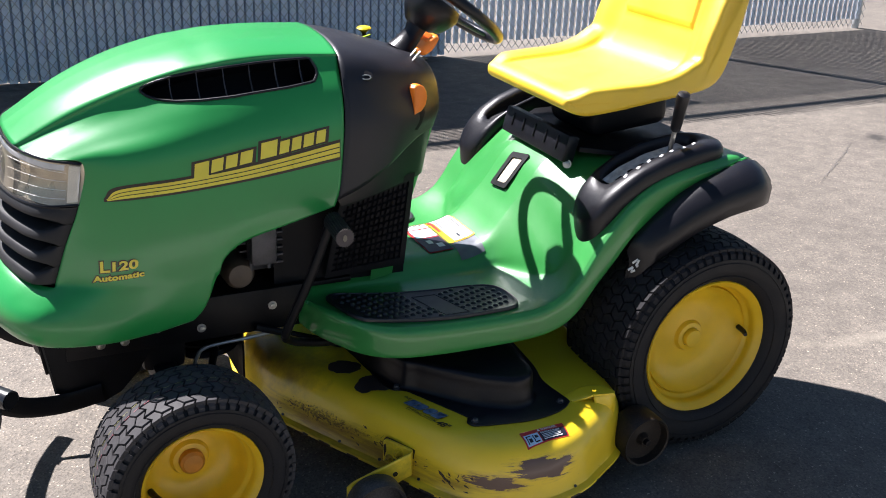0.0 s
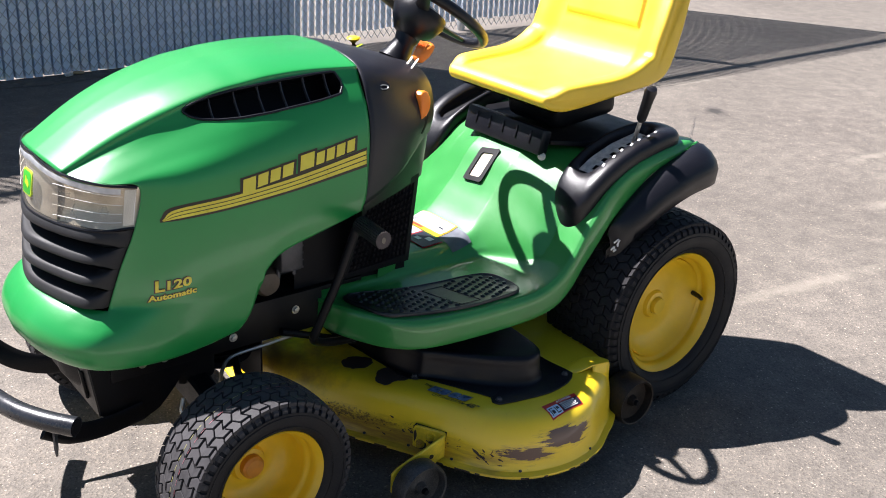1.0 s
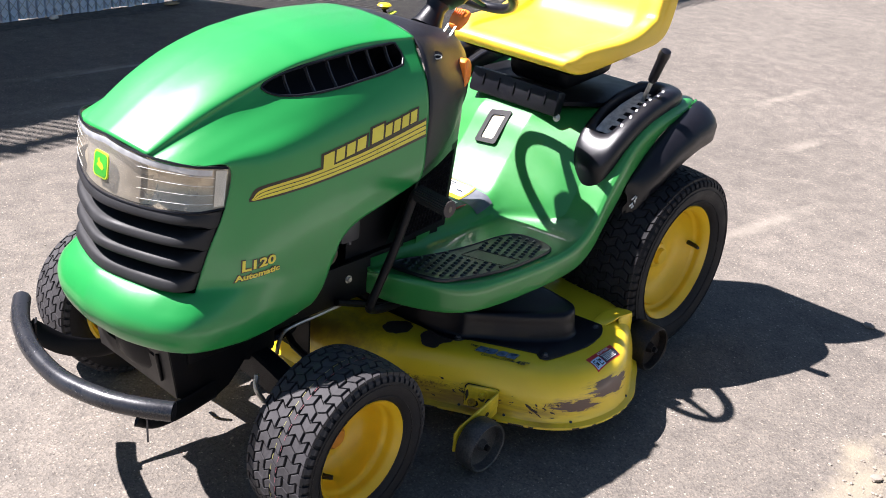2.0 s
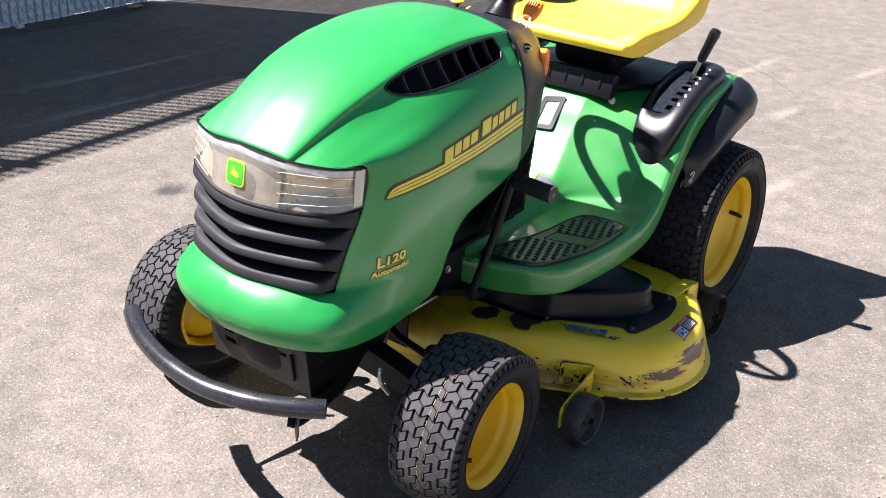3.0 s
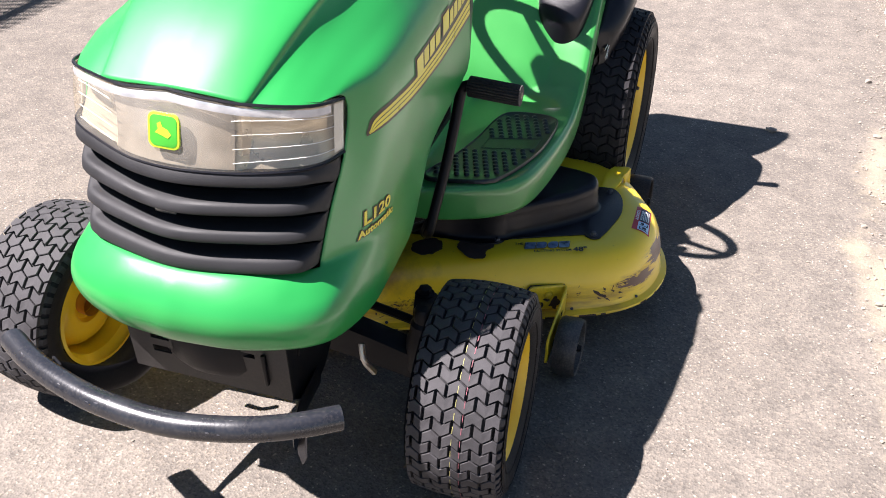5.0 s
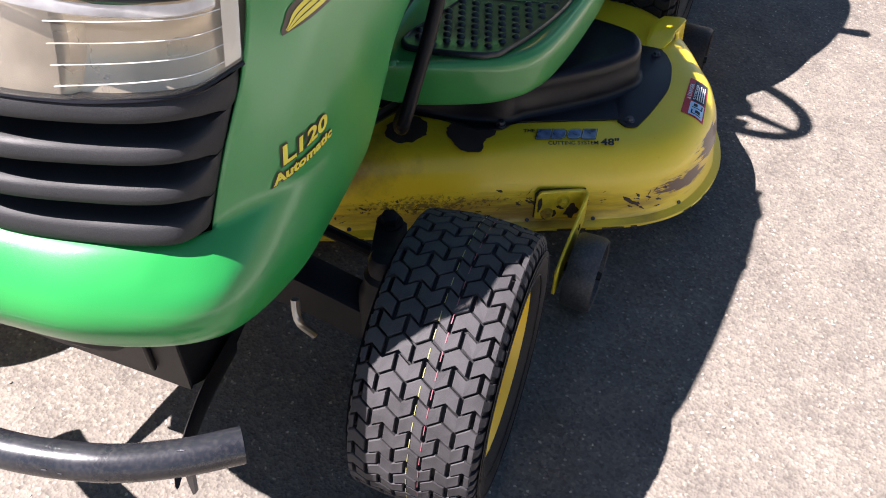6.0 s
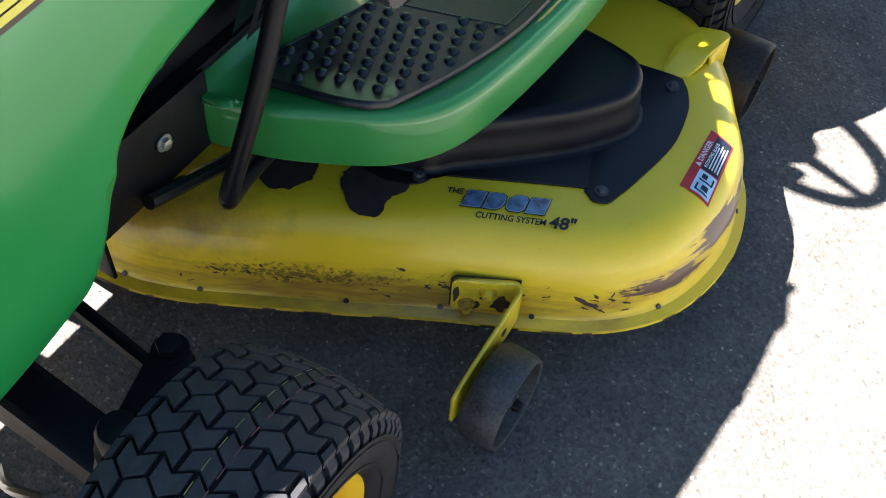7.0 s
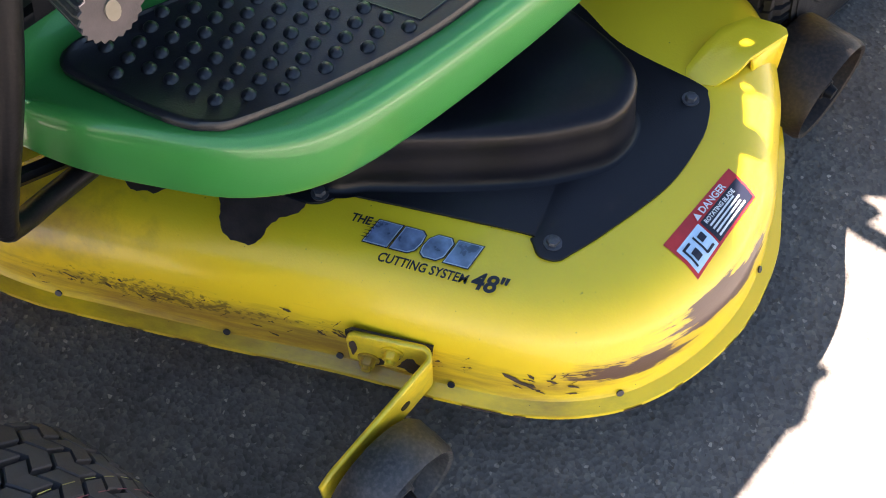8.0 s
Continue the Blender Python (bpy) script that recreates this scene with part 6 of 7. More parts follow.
def make_bumper():
    bm = bmesh.new()
    path = spl([(1.560, 0.277, 0.346), (1.604, 0.221, 0.348), (1.643, 0.144, 0.349), (1.664, 0.03, 0.345), (1.655, -0.095, 0.345), (1.628, -0.195, 0.345), (1.600, -0.262, 0.345), (1.566, -0.322, 0.345)], 48)
    tube(bm, path, 0.0205, 18)
    ob = part("front_bumper", bm, BUMPER, tractor, "bent black tube bumper with chipped paint")
    for p, q in ((path[0], path[1]), (path[-1], path[-2])):
        bm = bmesh.new()
        d = (p - q).normalized()
        tube(bm, [p + d * 0.0005, p + d * 0.001], 0.0175, 14)
        part("tube_end", bm, BLACK_DULL, ob, "dark open tube end")
    for sg in (1, -1):
        bm = bmesh.new()
        y = 0.215 * sg
        a = [(1.375, 0.152 * sg, 0.258), (1.46, 0.160 * sg, 0.252), (1.54, 0.187 * sg, 0.276), (1.604, 0.222 * sg, 0.329)]
        tube(bm, spl(a, 22), 0.023, 12, flat=0.18, up=(-0.3, 1, 0))
        part("bumper_arm", bm, STEEL_BLACK, ob, "flat black bumper arm")
        bm = bmesh.new()
        slab(bm, [(-0.015, 0.0), (0.015, 0.0), (0.012, -0.066), (0.002, -0.086), (-0.008, -0.07)], Matrix(((0.5, 0, 0.86, 1.586), (0.86, 0, -0.5, 0.220 * sg), (0, 1, 0, 0.342), (0, 0, 0, 1))), -0.002, 0.002)
        # left tab is grey to show sunlight on it, the right one stays black
        part("bumper_tab", bm, CAST if sg > 0 else STEEL_BLACK, ob, "tab under the tube, painted sunlit grey on the left")
    rng = random.Random(9)
    for k in range(16):
        i = rng.randrange(2, 46)
        p = path[i]
        a = rng.uniform(-0.6, 1.6)
        d = (path[i + 1] - path[i - 1]).normalized()
        out = V((d.y, -d.x, 0)).normalized()
        if out.x < 0:
            out = -out
        nrm = out * math.cos(a) + V((0, 0, 1)) * math.sin(a)
        bm = bmesh.new()
        t = d.cross(nrm)
        pts = []
        for q in range(7):
            an = q * 2 * math.pi / 7
            rr = rng.uniform(0.5, 1.0)
            off = d * math.cos(an) * 0.0045 * rr * rng.uniform(0.5, 1.6) + t * math.sin(an) * 0.0014 * rr
            pts.append(bm.verts.new(p + nrm * 0.02085 + off - nrm * (off.dot(t) ** 2) / 0.041))
        bm.faces.new(pts)
        part("paint_chip", bm, CAST, ob, "pale paint chip", smooth=0)


make_bumper()


LINK_A, LINK_B = (1.036, 0.16, 0.36), (0.832, 0.16, 0.279)


def make_axle():
    bm = bmesh.new()
    spine = spl([(1.235, -0.30, 0.225), (1.235, -0.15, 0.255), (1.235, 0, 0.27), (1.235, 0.15, 0.255), (1.235, 0.30, 0.225)], 20)
    rows = []
    for p in spine:
        # channel section, deeper towards the middle pivot
        h = 0.034 - 0.03 * abs(p.y)
        rows.append([p + V((x, 0, z * h)) for x, z in ((-0.026, -1), (-0.026, 1), (-0.019, 1.18), (0.019, 1.18), (0.026, 1), (0.026, -1), (0.012, -0.75), (-0.012, -0.75))])
    vs = grid(bm, rows, wrap=True)
    bm.faces.new(vs[0])
    bm.faces.new(vs[-1][::-1])
    box(bm, (0.10, 0.26, 0.16), pose(1.235, 0, 0.35), 0.02)
    axle = part("front_axle", bm, BLACK_DULL, tractor, "black cast front axle")
    for sg in (1, -1):
        bm = bmesh.new()
        lathe(bm, [(0.001, 0.145), (0.024, 0.145), (0.028, 0.16), (0.028, 0.215), (0.034, 0.222), (0.034, 0.285), (0.029, 0.296), (0.027, 0.318), (0.021, 0.325), (0.021, 0.345), (0.017, 0.352), (0.001, 0.354)], (1.238, 0.302 * sg, 0), 22, "z")
        tube(bm, [(1.235, 0.30 * sg, 0.196), (1.235, 0.372 * sg, 0.196)], 0.012, 10)
        part("spindle", bm, BLACK_DULL, axle, "greasy black wheel spindle and its capped boss")
        bm = bmesh.new()
        tube(bm, [(1.14, 0.27 * sg, 0.24), (1.13, 0.12 * sg, 0.26), (1.10, 0.04 * sg, 0.27)], 0.009, 8)
        part("tie_rod", bm, STEEL_BLACK, axle, "black steering rod")
        bm = bmesh.new()
        slab(bm, [(1.262, 0.318), (1.214, 0.326), (1.128, 0.288), (1.118, 0.262), (1.142, 0.248), (1.225, 0.272)] if sg > 0 else [(1.262, -0.318), (1.225, -0.272), (1.142, -0.248), (1.118, -0.262), (1.128, -0.288), (1.214, -0.326)], pose(0, 0, 0), 0.298, 0.310, 0.002)
        bolt_head(bm, (1.137, 0.266 * sg, 0.310), (0, 0, 1), 0.013, 0.014)
        tube(bm, [(1.137, 0.266 * sg, 0.30), (1.137, 0.266 * sg, 0.235)], 0.013, 10)
        part("steering_arm", bm, BLACK_DULL, axle, "black steering arm with its ball joint")
        bm = bmesh.new()
        tube(bm, spl([(1.304, 0.205 * sg, 0.292), (1.312, 0.213 * sg, 0.262), (1.30, 0.228 * sg, 0.230)], 10), 0.006, 8)
        part("grease_fitting", bm, METAL, axle, "tarnished metal fitting")
    bm = bmesh.new()
    box(bm, (0.34, 0.2, 0.16), pose(0.05, 0, 0.28), 0.02)
    tube(bm, [(0, -0.4, 0.268), (0, 0.4, 0.268)], 0.03, 12)
    part("transaxle", bm, STEEL_BLACK, tractor, "black rear transaxle")
    # plated lift rod over the front tyre
    bm = bmesh.new()
    tube(bm, spl([(1.168, 0.104, 0.24), (1.160, 0.104, 0.275), (1.137, 0.106, 0.301), (1.05, 0.116, 0.313), (0.965, 0.125, 0.324)], 24), 0.0048, 8)
    part("lift_rod", bm, METAL, tractor, "bent bright lift rod")
    bm = bmesh.new()
    tube(bm, [LINK_A, LINK_B], 0.009, 8)
    part("deck_link", bm, STEEL_BLACK, tractor, "black deck hanger link")


make_axle()


def make_engine():
    bm = bmesh.new()
    box(bm, (0.30, 0.22, 0.20), pose(1.02, -0.02, 0.56), 0.02)
    engine = part("engine", bm, CAST, tractor, "grey cast engine block")
    for k in range(6):
        bm = bmesh.new()
        box(bm, (0.10, 0.05, 0.005), pose(1.01, 0.11, 0.50 + k * 0.018), 0.001, 1)
        part("cooling_fin", bm, CAST, engine, "thin cooling fin")
    bm = bmesh.new()
    box(bm, (0.06, 0.05, 0.10), pose(1.015, 0.155, 0.565), 0.01)
    part("intake", bm, CAST, engine, "grey intake housing")
    bm = bmesh.new()
    for x in (1.0, 1.04):
        tube(bm, [(x, 0.155, 0.61), (x, 0.158, 0.50)], 0.005, 8)
    tube(bm, [(0.985, 0.155, 0.61), (1.06, 0.155, 0.61)], 0.006, 8)
    part("intake_bracket", bm, CAST, engine, "grey bracket")
    bm = bmesh.new()
    lathe(bm, [(0.001, 0.075), (0.026, 0.072), (0.034, 0.06), (0.036, 0.0), (0.03, -0.02)], (1.065, 0.09, 0.49), 24, "y")
    part("oil_filter", bm, TAN, engine, "tan oil filter")
    bm = bmesh.new()
    box(bm, (0.05, 0.012, 0.012), pose(1.035, 0.157, 0.625, 10, 0, 0), 0.002)
    part("engine_label", bm, DECAL_YELLOW, engine, "yellow engine label")
    bm = bmesh.new()
    box(bm, (0.05, 0.2, 0.16), pose(1.135, -0.01, 0.54), 0.012)
    part("blower_shroud", bm, ENGINE_WHITE, engine, "pale engine shroud")
    bm = bmesh.new()
    grid(bm, [[V((x, 0.125, z)) for x in (0.66, 0.98)] for z in (0.36, 0.66)])
    box(bm, (0.3, 0.2, 0.3), pose(0.8, 0, 0.5), 0.02)
    part("firewall", bm, BLACK_DULL, tractor, "black firewall and battery tray")
    bm = bmesh.new()
    box(bm, (0.02, 0.34, 0.26), pose(1.385, 0, 0.575), 0.008)
    part("radiator_baffle", bm, STEEL_BLACK, tractor, "black baffle behind the grille")


make_engine()


def under_engine():
    """Clutch and pulley below the engine, and added plates that keep sun off the deck."""
    bm = bmesh.new()
    lathe(bm, [(0.001, 0.245), (0.03, 0.245), (0.05, 0.25), (0.078, 0.250), (0.084, 0.256), (0.078, 0.266), (0.062, 0.272), (0.078, 0.278), (0.084, 0.288), (0.07, 0.295), (0.055, 0.30), (0.055, 0.36), (0.03, 0.37), (0.03, 0.44)], (PULLEY[0], PULLEY[1], 0), 32, "z")
    part("engine_pulley", bm, STEEL_BLACK, tractor, "dark pulley and clutch under the engine")
    # unseen plates, added only to block sun coming through the far side
    bm = bmesh.new()
    box(bm, (0.40, 0.008, 0.34), pose(1.06, -0.225, 0.51), 0.003)
    box(bm, (0.006, 0.22, 0.25), pose(1.045, -0.032, 0.30), 0.002)
    part("engine_sun_block", bm, STEEL_BLACK, tractor, "added black plates keeping sun off the deck")


PULLEY = (1.12, -0.01)
under_engine()


SLEEVE = mat("dusty_sleeve_rubber", (0.007, 0.006, 0.006), 0.7, var=0.3, scale=30, bump=0.0006, bscale=300, dust=0.10, dust_col=(0.16, 0.13, 0.11))

SLEEVE_END = mat("worn_sleeve_end", (0.085, 0.072, 0.07), 0.8, var=0.2, scale=60, bump=0.0004, bscale=400, spec=0.2)
PIN_END = mat("dull_rod_end", (0.19, 0.17, 0.13), 0.6, metal=0.3, var=0.2, scale=60)


def make_pedal():
    bm = bmesh.new()
    tube(bm, spl([(0.80, 0.17, 0.296), (0.87, 0.18, 0.302), (0.935, 0.195, 0.320), (0.974, 0.213, 0.342), (0.984, 0.221, 0.360), (0.966, 0.228, 0.41), (0.93, 0.238, 0.50), (0.894, 0.246, 0.605), (0.888, 0.252, 0.632), (0.89, 0.275, 0.640)], 44), 0.0105, 12)
    ob = part("drive_pedal", bm, STEEL_BLACK, tractor, "bent black drive pedal rod")
    bm = bmesh.new()
    ribs = 22
    c0, c1 = V((0.889, 0.262, 0.636)), V((0.899, 0.368, 0.636))
    rows = []
    for f, k in ((0, 0.72), (0.02, 1.0), (0.97, 1.0), (1.0, 0.9), (1.0, 0.45)):
        rows.append([c0.lerp(c1, f) + V((math.cos(a), 0, math.sin(a))) * k * (0.0205 if q % 4 < 2 or k < 0.8 else 0.0182) for q, a in enumerate([2 * math.pi * j / (ribs * 4) for j in range(ribs * 4)])])
    vs = grid(bm, rows, wrap=True)
    bm.faces.new(vs[0])
    bm.faces.new(vs[-1][::-1])
    part("pedal_pad", bm, SLEEVE, ob, "dusty ribbed rubber pedal sleeve")
    bm = bmesh.new()
    ring = [(math.cos(a) * r, math.sin(a) * r) for r, a in [(0.0207 if q % 2 else 0.0186, math.pi * q / ribs) for q in range(2 * ribs)]]
    slab(bm, ring, Matrix(((1, 0, 0.09, 0.899), (0, 0, 1, 0.3682), (0, 1, 0, 0.636), (0, 0, 0, 1))), 0, 0.0016)
    part("sleeve_end", bm, SLEEVE_END, ob, "worn grey toothed end of the sleeve")
    bm = bmesh.new()
    tube(bm, [(0.8992, 0.3696, 0.636), (0.8993, 0.3712, 0.636)], 0.0072, 18, flat=0.62, up=(1, 0, 0))
    part("sleeve_bolt", bm, PIN_END, ob, "dull rod end in the sleeve")
    bm = bmesh.new()
    tube(bm, [(0.86, 0.17, 0.33), (0.72, 0.15, 0.30)], 0.006, 8)
    part("pedal_link", bm, STEEL_BLACK, ob, "thin black link")


make_pedal()

# ---- mowing deck ----
DECK = [(0.364, 0.607), (0.423, 0.641), (0.487, 0.660), (0.548, 0.664), (0.618, 0.652), (0.680, 0.624), (0.735, 0.572), (0.782, 0.495), (0.834, 0.39), (0.893, 0.285), (0.95, 0.178), (0.99, 0.10), (1.014, 0.02),
        (1.02, -0.10), (1.0, -0.25), (0.93, -0.42), (0.82, -0.55), (0.68, -0.63), (0.54, -0.655), (0.40, -0.62), (0.27, -0.54), (0.19, -0.42), (0.15, -0.25), (0.14, 0.0), (0.155, 0.25), (0.185, 0.40), (0.235, 0.505), (0.30, 0.568)]
DECK_TOP = 0.216
deck_line = spl([(x, y, 0) for x, y in DECK], 200, True)


def deck_offset(i, d):
    n = len(deck_line)
    t = (deck_line[(i + 1) % n] - deck_line[i - 1]).normalized()
    s = V((t.y, -t.x, 0))
    if (V((0.58, 0, 0)) - deck_line[i]).dot(s) < 0:
        s = -s
    return deck_line[i] + s * d, -s


def make_deck():
    sec = [(0.010, 0.079), (0.001, 0.079), (-0.001, 0.082), (0.0, 0.0865), (0.006, 0.0885), (0.0135, 0.091), (0.0165, 0.097), (0.0185, 0.12), (0.021, 0.145), (0.026, 0.168), (0.034, 0.187), (0.046, 0.2015), (0.060, 0.210), (0.078, 0.2145), (0.10, DECK_TOP)]
    rows = []
    for d, z in sec:
        rows.append([deck_offset(i, d)[0] + V((0, 0, z)) for i in range(len(deck_line))])
    bm = bmesh.new()
    vs = grid(bm, rows, wrap=True)
    bm.faces.new(vs[-1])
    deck = part("mower_deck", bm, YELLOW_DECK, tractor, "yellow mowing deck with scuffs and a rusted corner", smooth=40)
    # dark brown sheet added for the underside, a little in from the lip
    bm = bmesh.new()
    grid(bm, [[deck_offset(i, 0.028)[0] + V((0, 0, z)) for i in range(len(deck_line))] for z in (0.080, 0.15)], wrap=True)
    part("deck_dark_sheet", bm, RUST, deck, "dark sheet inside the deck's lip")
    # drain holes along the lip
    for x, y in ((0.979, 0.124), (0.89, 0.288), (0.831, 0.395), (0.777, 0.497), (0.67, 0.621), (0.46, 0.655), (1.01, 0.03)):
        i = min(range(len(deck_line)), key=lambda k: (deck_line[k].x - x) ** 2 + (deck_line[k].y - y) ** 2)
        p, out = deck_offset(i, 0.0145)
        q = (out * 0.85 + V((0, 0, 0.5))).to_track_quat("Z", "Y").to_matrix().to_4x4()
        q.translation = p + V((0, 0, 0.0945)) + out * 0.0015
        bm = bmesh.new()
        slab(bm, [(0.0038 * math.cos(a * math.pi / 6), 0.0034 * math.sin(a * math.pi / 6)) for a in range(12)], q, -0.001, 0.0006)
        part("lip_hole", bm, DECAL_NAVY, deck, "small dark hole in the lip")
    rng = random.Random(12)
    # chips of bare metal on the lip
    for _ in range(26):
        i = rng.randrange(0, 110)
        L = rng.randrange(1, 3)
        bm = bmesh.new()
        grid(bm, [[deck_offset(k, -0.0014)[0] + V((0, 0, z + rng.uniform(-0.0006, 0.0006))) for k in range(i, i + L + 1)] for z in (0.0805, 0.085)])
        part("lip_chip", bm, RUST, deck, "chip of rusted bare metal", smooth=0)
    return deck


deck = make_deck()


def scratches():
    """Short dark scratches and scrapes on the deck's front wall."""
    rng = random.Random(31)
    n = len(deck_line)
    wall = [(0.097, 0.0165), (0.12, 0.0185), (0.145, 0.021), (0.168, 0.026), (0.187, 0.034), (0.2015, 0.046)]
    zs, ds = [w[0] for w in wall], [w[1] for w in wall]
    for k in range(62):
        x = rng.uniform(0.70, 0.99)
        i = min(range(n), key=lambda q: abs(deck_line[q].x - x) + (0 if deck_line[q].y > 0 else 9))
        z = min(0.17, max(0.103, rng.gauss(0.128, 0.014)))
        tall, long = rng.uniform(-0.010, 0.012), rng.uniform(0.002, 0.014)
        if k in (3, 4):
            z, tall, long = 0.135, -0.024, 0.032
        pts = []
        for q in range(7):
            f = q / 6
            zz = z + tall * f + rng.uniform(-0.001, 0.001)
            p, out = deck_offset(i, float(np.interp(zz, zs, ds)) - 0.0006)
            t = V((-out.y, out.x, 0))
            w = 0.0015 * math.sin(math.pi * (0.1 + 0.8 * f)) * rng.uniform(0.4, 1.5) * (1.7 if k in (3, 4) else 1)
            c = p + t * long * (f - 0.5) + V((0, 0, zz))
            pts.append((c - V((0, 0, w)) - t * w, c + V((0, 0, w)) + t * w))
        bm = bmesh.new()
        grid(bm, [[a for a, b in pts], [b for a, b in pts]])
        part("scratch", bm, RUST, deck, "dark scratch in the paint", smooth=0)


scratches()


def ragged(bm, pts, z, seed, amp=0.004):
    line = spl([(x, y, 0) for x, y in pts], 60, True)
    c = sum(line, V((0, 0, 0))) / len(line)
    ring = []
    for p in line:
        d = (p - c).normalized()
        w = noise.noise(V((p.x * 70 + seed, p.y * 70, 0))) + 0.6 * noise.noise(V((p.x * 190, p.y * 190 + seed, 1)))
        ring.append(V((p.x, p.y, z)) + d * amp * w)
    bm.faces.new([bm.verts.new(p) for p in ring])
    return bm


for k, pts in enumerate(([(0.862, 0.158), (0.852, 0.182), (0.822, 0.196), (0.795, 0.187), (0.785, 0.16), (0.82, 0.13), (0.85, 0.135)],
                         [(0.792, 0.222), (0.823, 0.245), (0.838, 0.268), (0.826, 0.296), (0.80, 0.292), (0.765, 0.302), (0.742, 0.28), (0.76, 0.235)])):
    part("grease_patch", ragged(bmesh.new(), pts, DECK_TOP + 0.0012, k * 5.0), RUST, deck, "ragged dark patch of grease and worn paint", smooth=0)


def belt_cover():
    plate = [(0.775, 0.27), (0.762, 0.302), (0.748, 0.314), (0.734, 0.318), (0.728, 0.328), (0.655, 0.468), (0.654, 0.482), (0.662, 0.498), (0.655, 0.514), (0.638, 0.520), (0.60, 0.529), (0.522, 0.541), (0.46, 0.534), (0.428, 0.522), (0.408, 0.507), (0.402, 0.49), (0.412, 0.40), (0.395, 0.32), (0.38, 0.15), (0.38, -0.2), (0.78, -0.2)]
    bm = bmesh.new()
    smooth_edge = [(p.x, p.y) for p in spl([(x, y, 0) for x, y in plate[:-2]], 130)] + plate[-2:]
    slab(bm, smooth_edge, pose(0, 0, 0), DECK_TOP + 0.001, DECK_TOP + 0.004, 0.001)
    p = part("belt_plate", bm, BLACK, deck, "flat black cover plate on the deck")
    dome = [(0.745, 0.292), (0.71, 0.334), (0.655, 0.394), (0.607, 0.441), (0.570, 0.468), (0.54, 0.484), (0.508, 0.484), (0.482, 0.470), (0.466, 0.44), (0.455, 0.36), (0.44, 0.15), (0.44, -0.1), (0.76, -0.1), (0.775, 0.15)]
    line = spl([(x, y, 0) for x, y in dome], 90, True)
    c = V((0.60, 0.20, 0))
    bm = bmesh.new()
    rows = []
    for d, z in ((-0.009, 0.0035), (-0.004, 0.0045), (-0.001, 0.008), (0.0015, 0.016), (0.003, 0.034), (0.0042, 0.037), (0.0052, 0.054), (0.0062, 0.066), (0.0085, 0.0715), (0.0135, 0.0745), (0.022, 0.0755), (0.034, 0.0758)):
        ring = []
        for i, q in enumerate(line):
            t = (line[(i + 1) % 90] - line[i - 1]).normalized()
            s = V((-t.y, t.x, 0))
            if s.dot(c - q) < 0:
                s = -s
            ring.append(q + s * d + V((0, 0, DECK_TOP + z)))
        rows.append(ring)
    vs = grid(bm, rows, wrap=True)
    bm.faces.new(vs[-1])
    part("belt_cover", bm, BLACK_COVER, deck, "raised black belt cover with dusty scuffed sides", smooth=40)
    for x, y in ((0.409, 0.497), (0.644, 0.500), (0.748, 0.303)):
        bm = bmesh.new()
        bolt_head(bm, (x if x > 0.42 else 0.425, y, DECK_TOP + 0.004), (0, 0, 1), 0.006, 0.007)
        part("cover_bolt", bm, CAST, p, "grey hexagon bolt")


BLACK_COVER = mat("scuffed_black_cover", (0.004, 0.004, 0.007), 0.34, var=0.25, scale=16, bump=0.0002, bscale=160, spec=0.25, dust=0.01, dust_col=(0.25, 0.21, 0.17))
belt_cover()


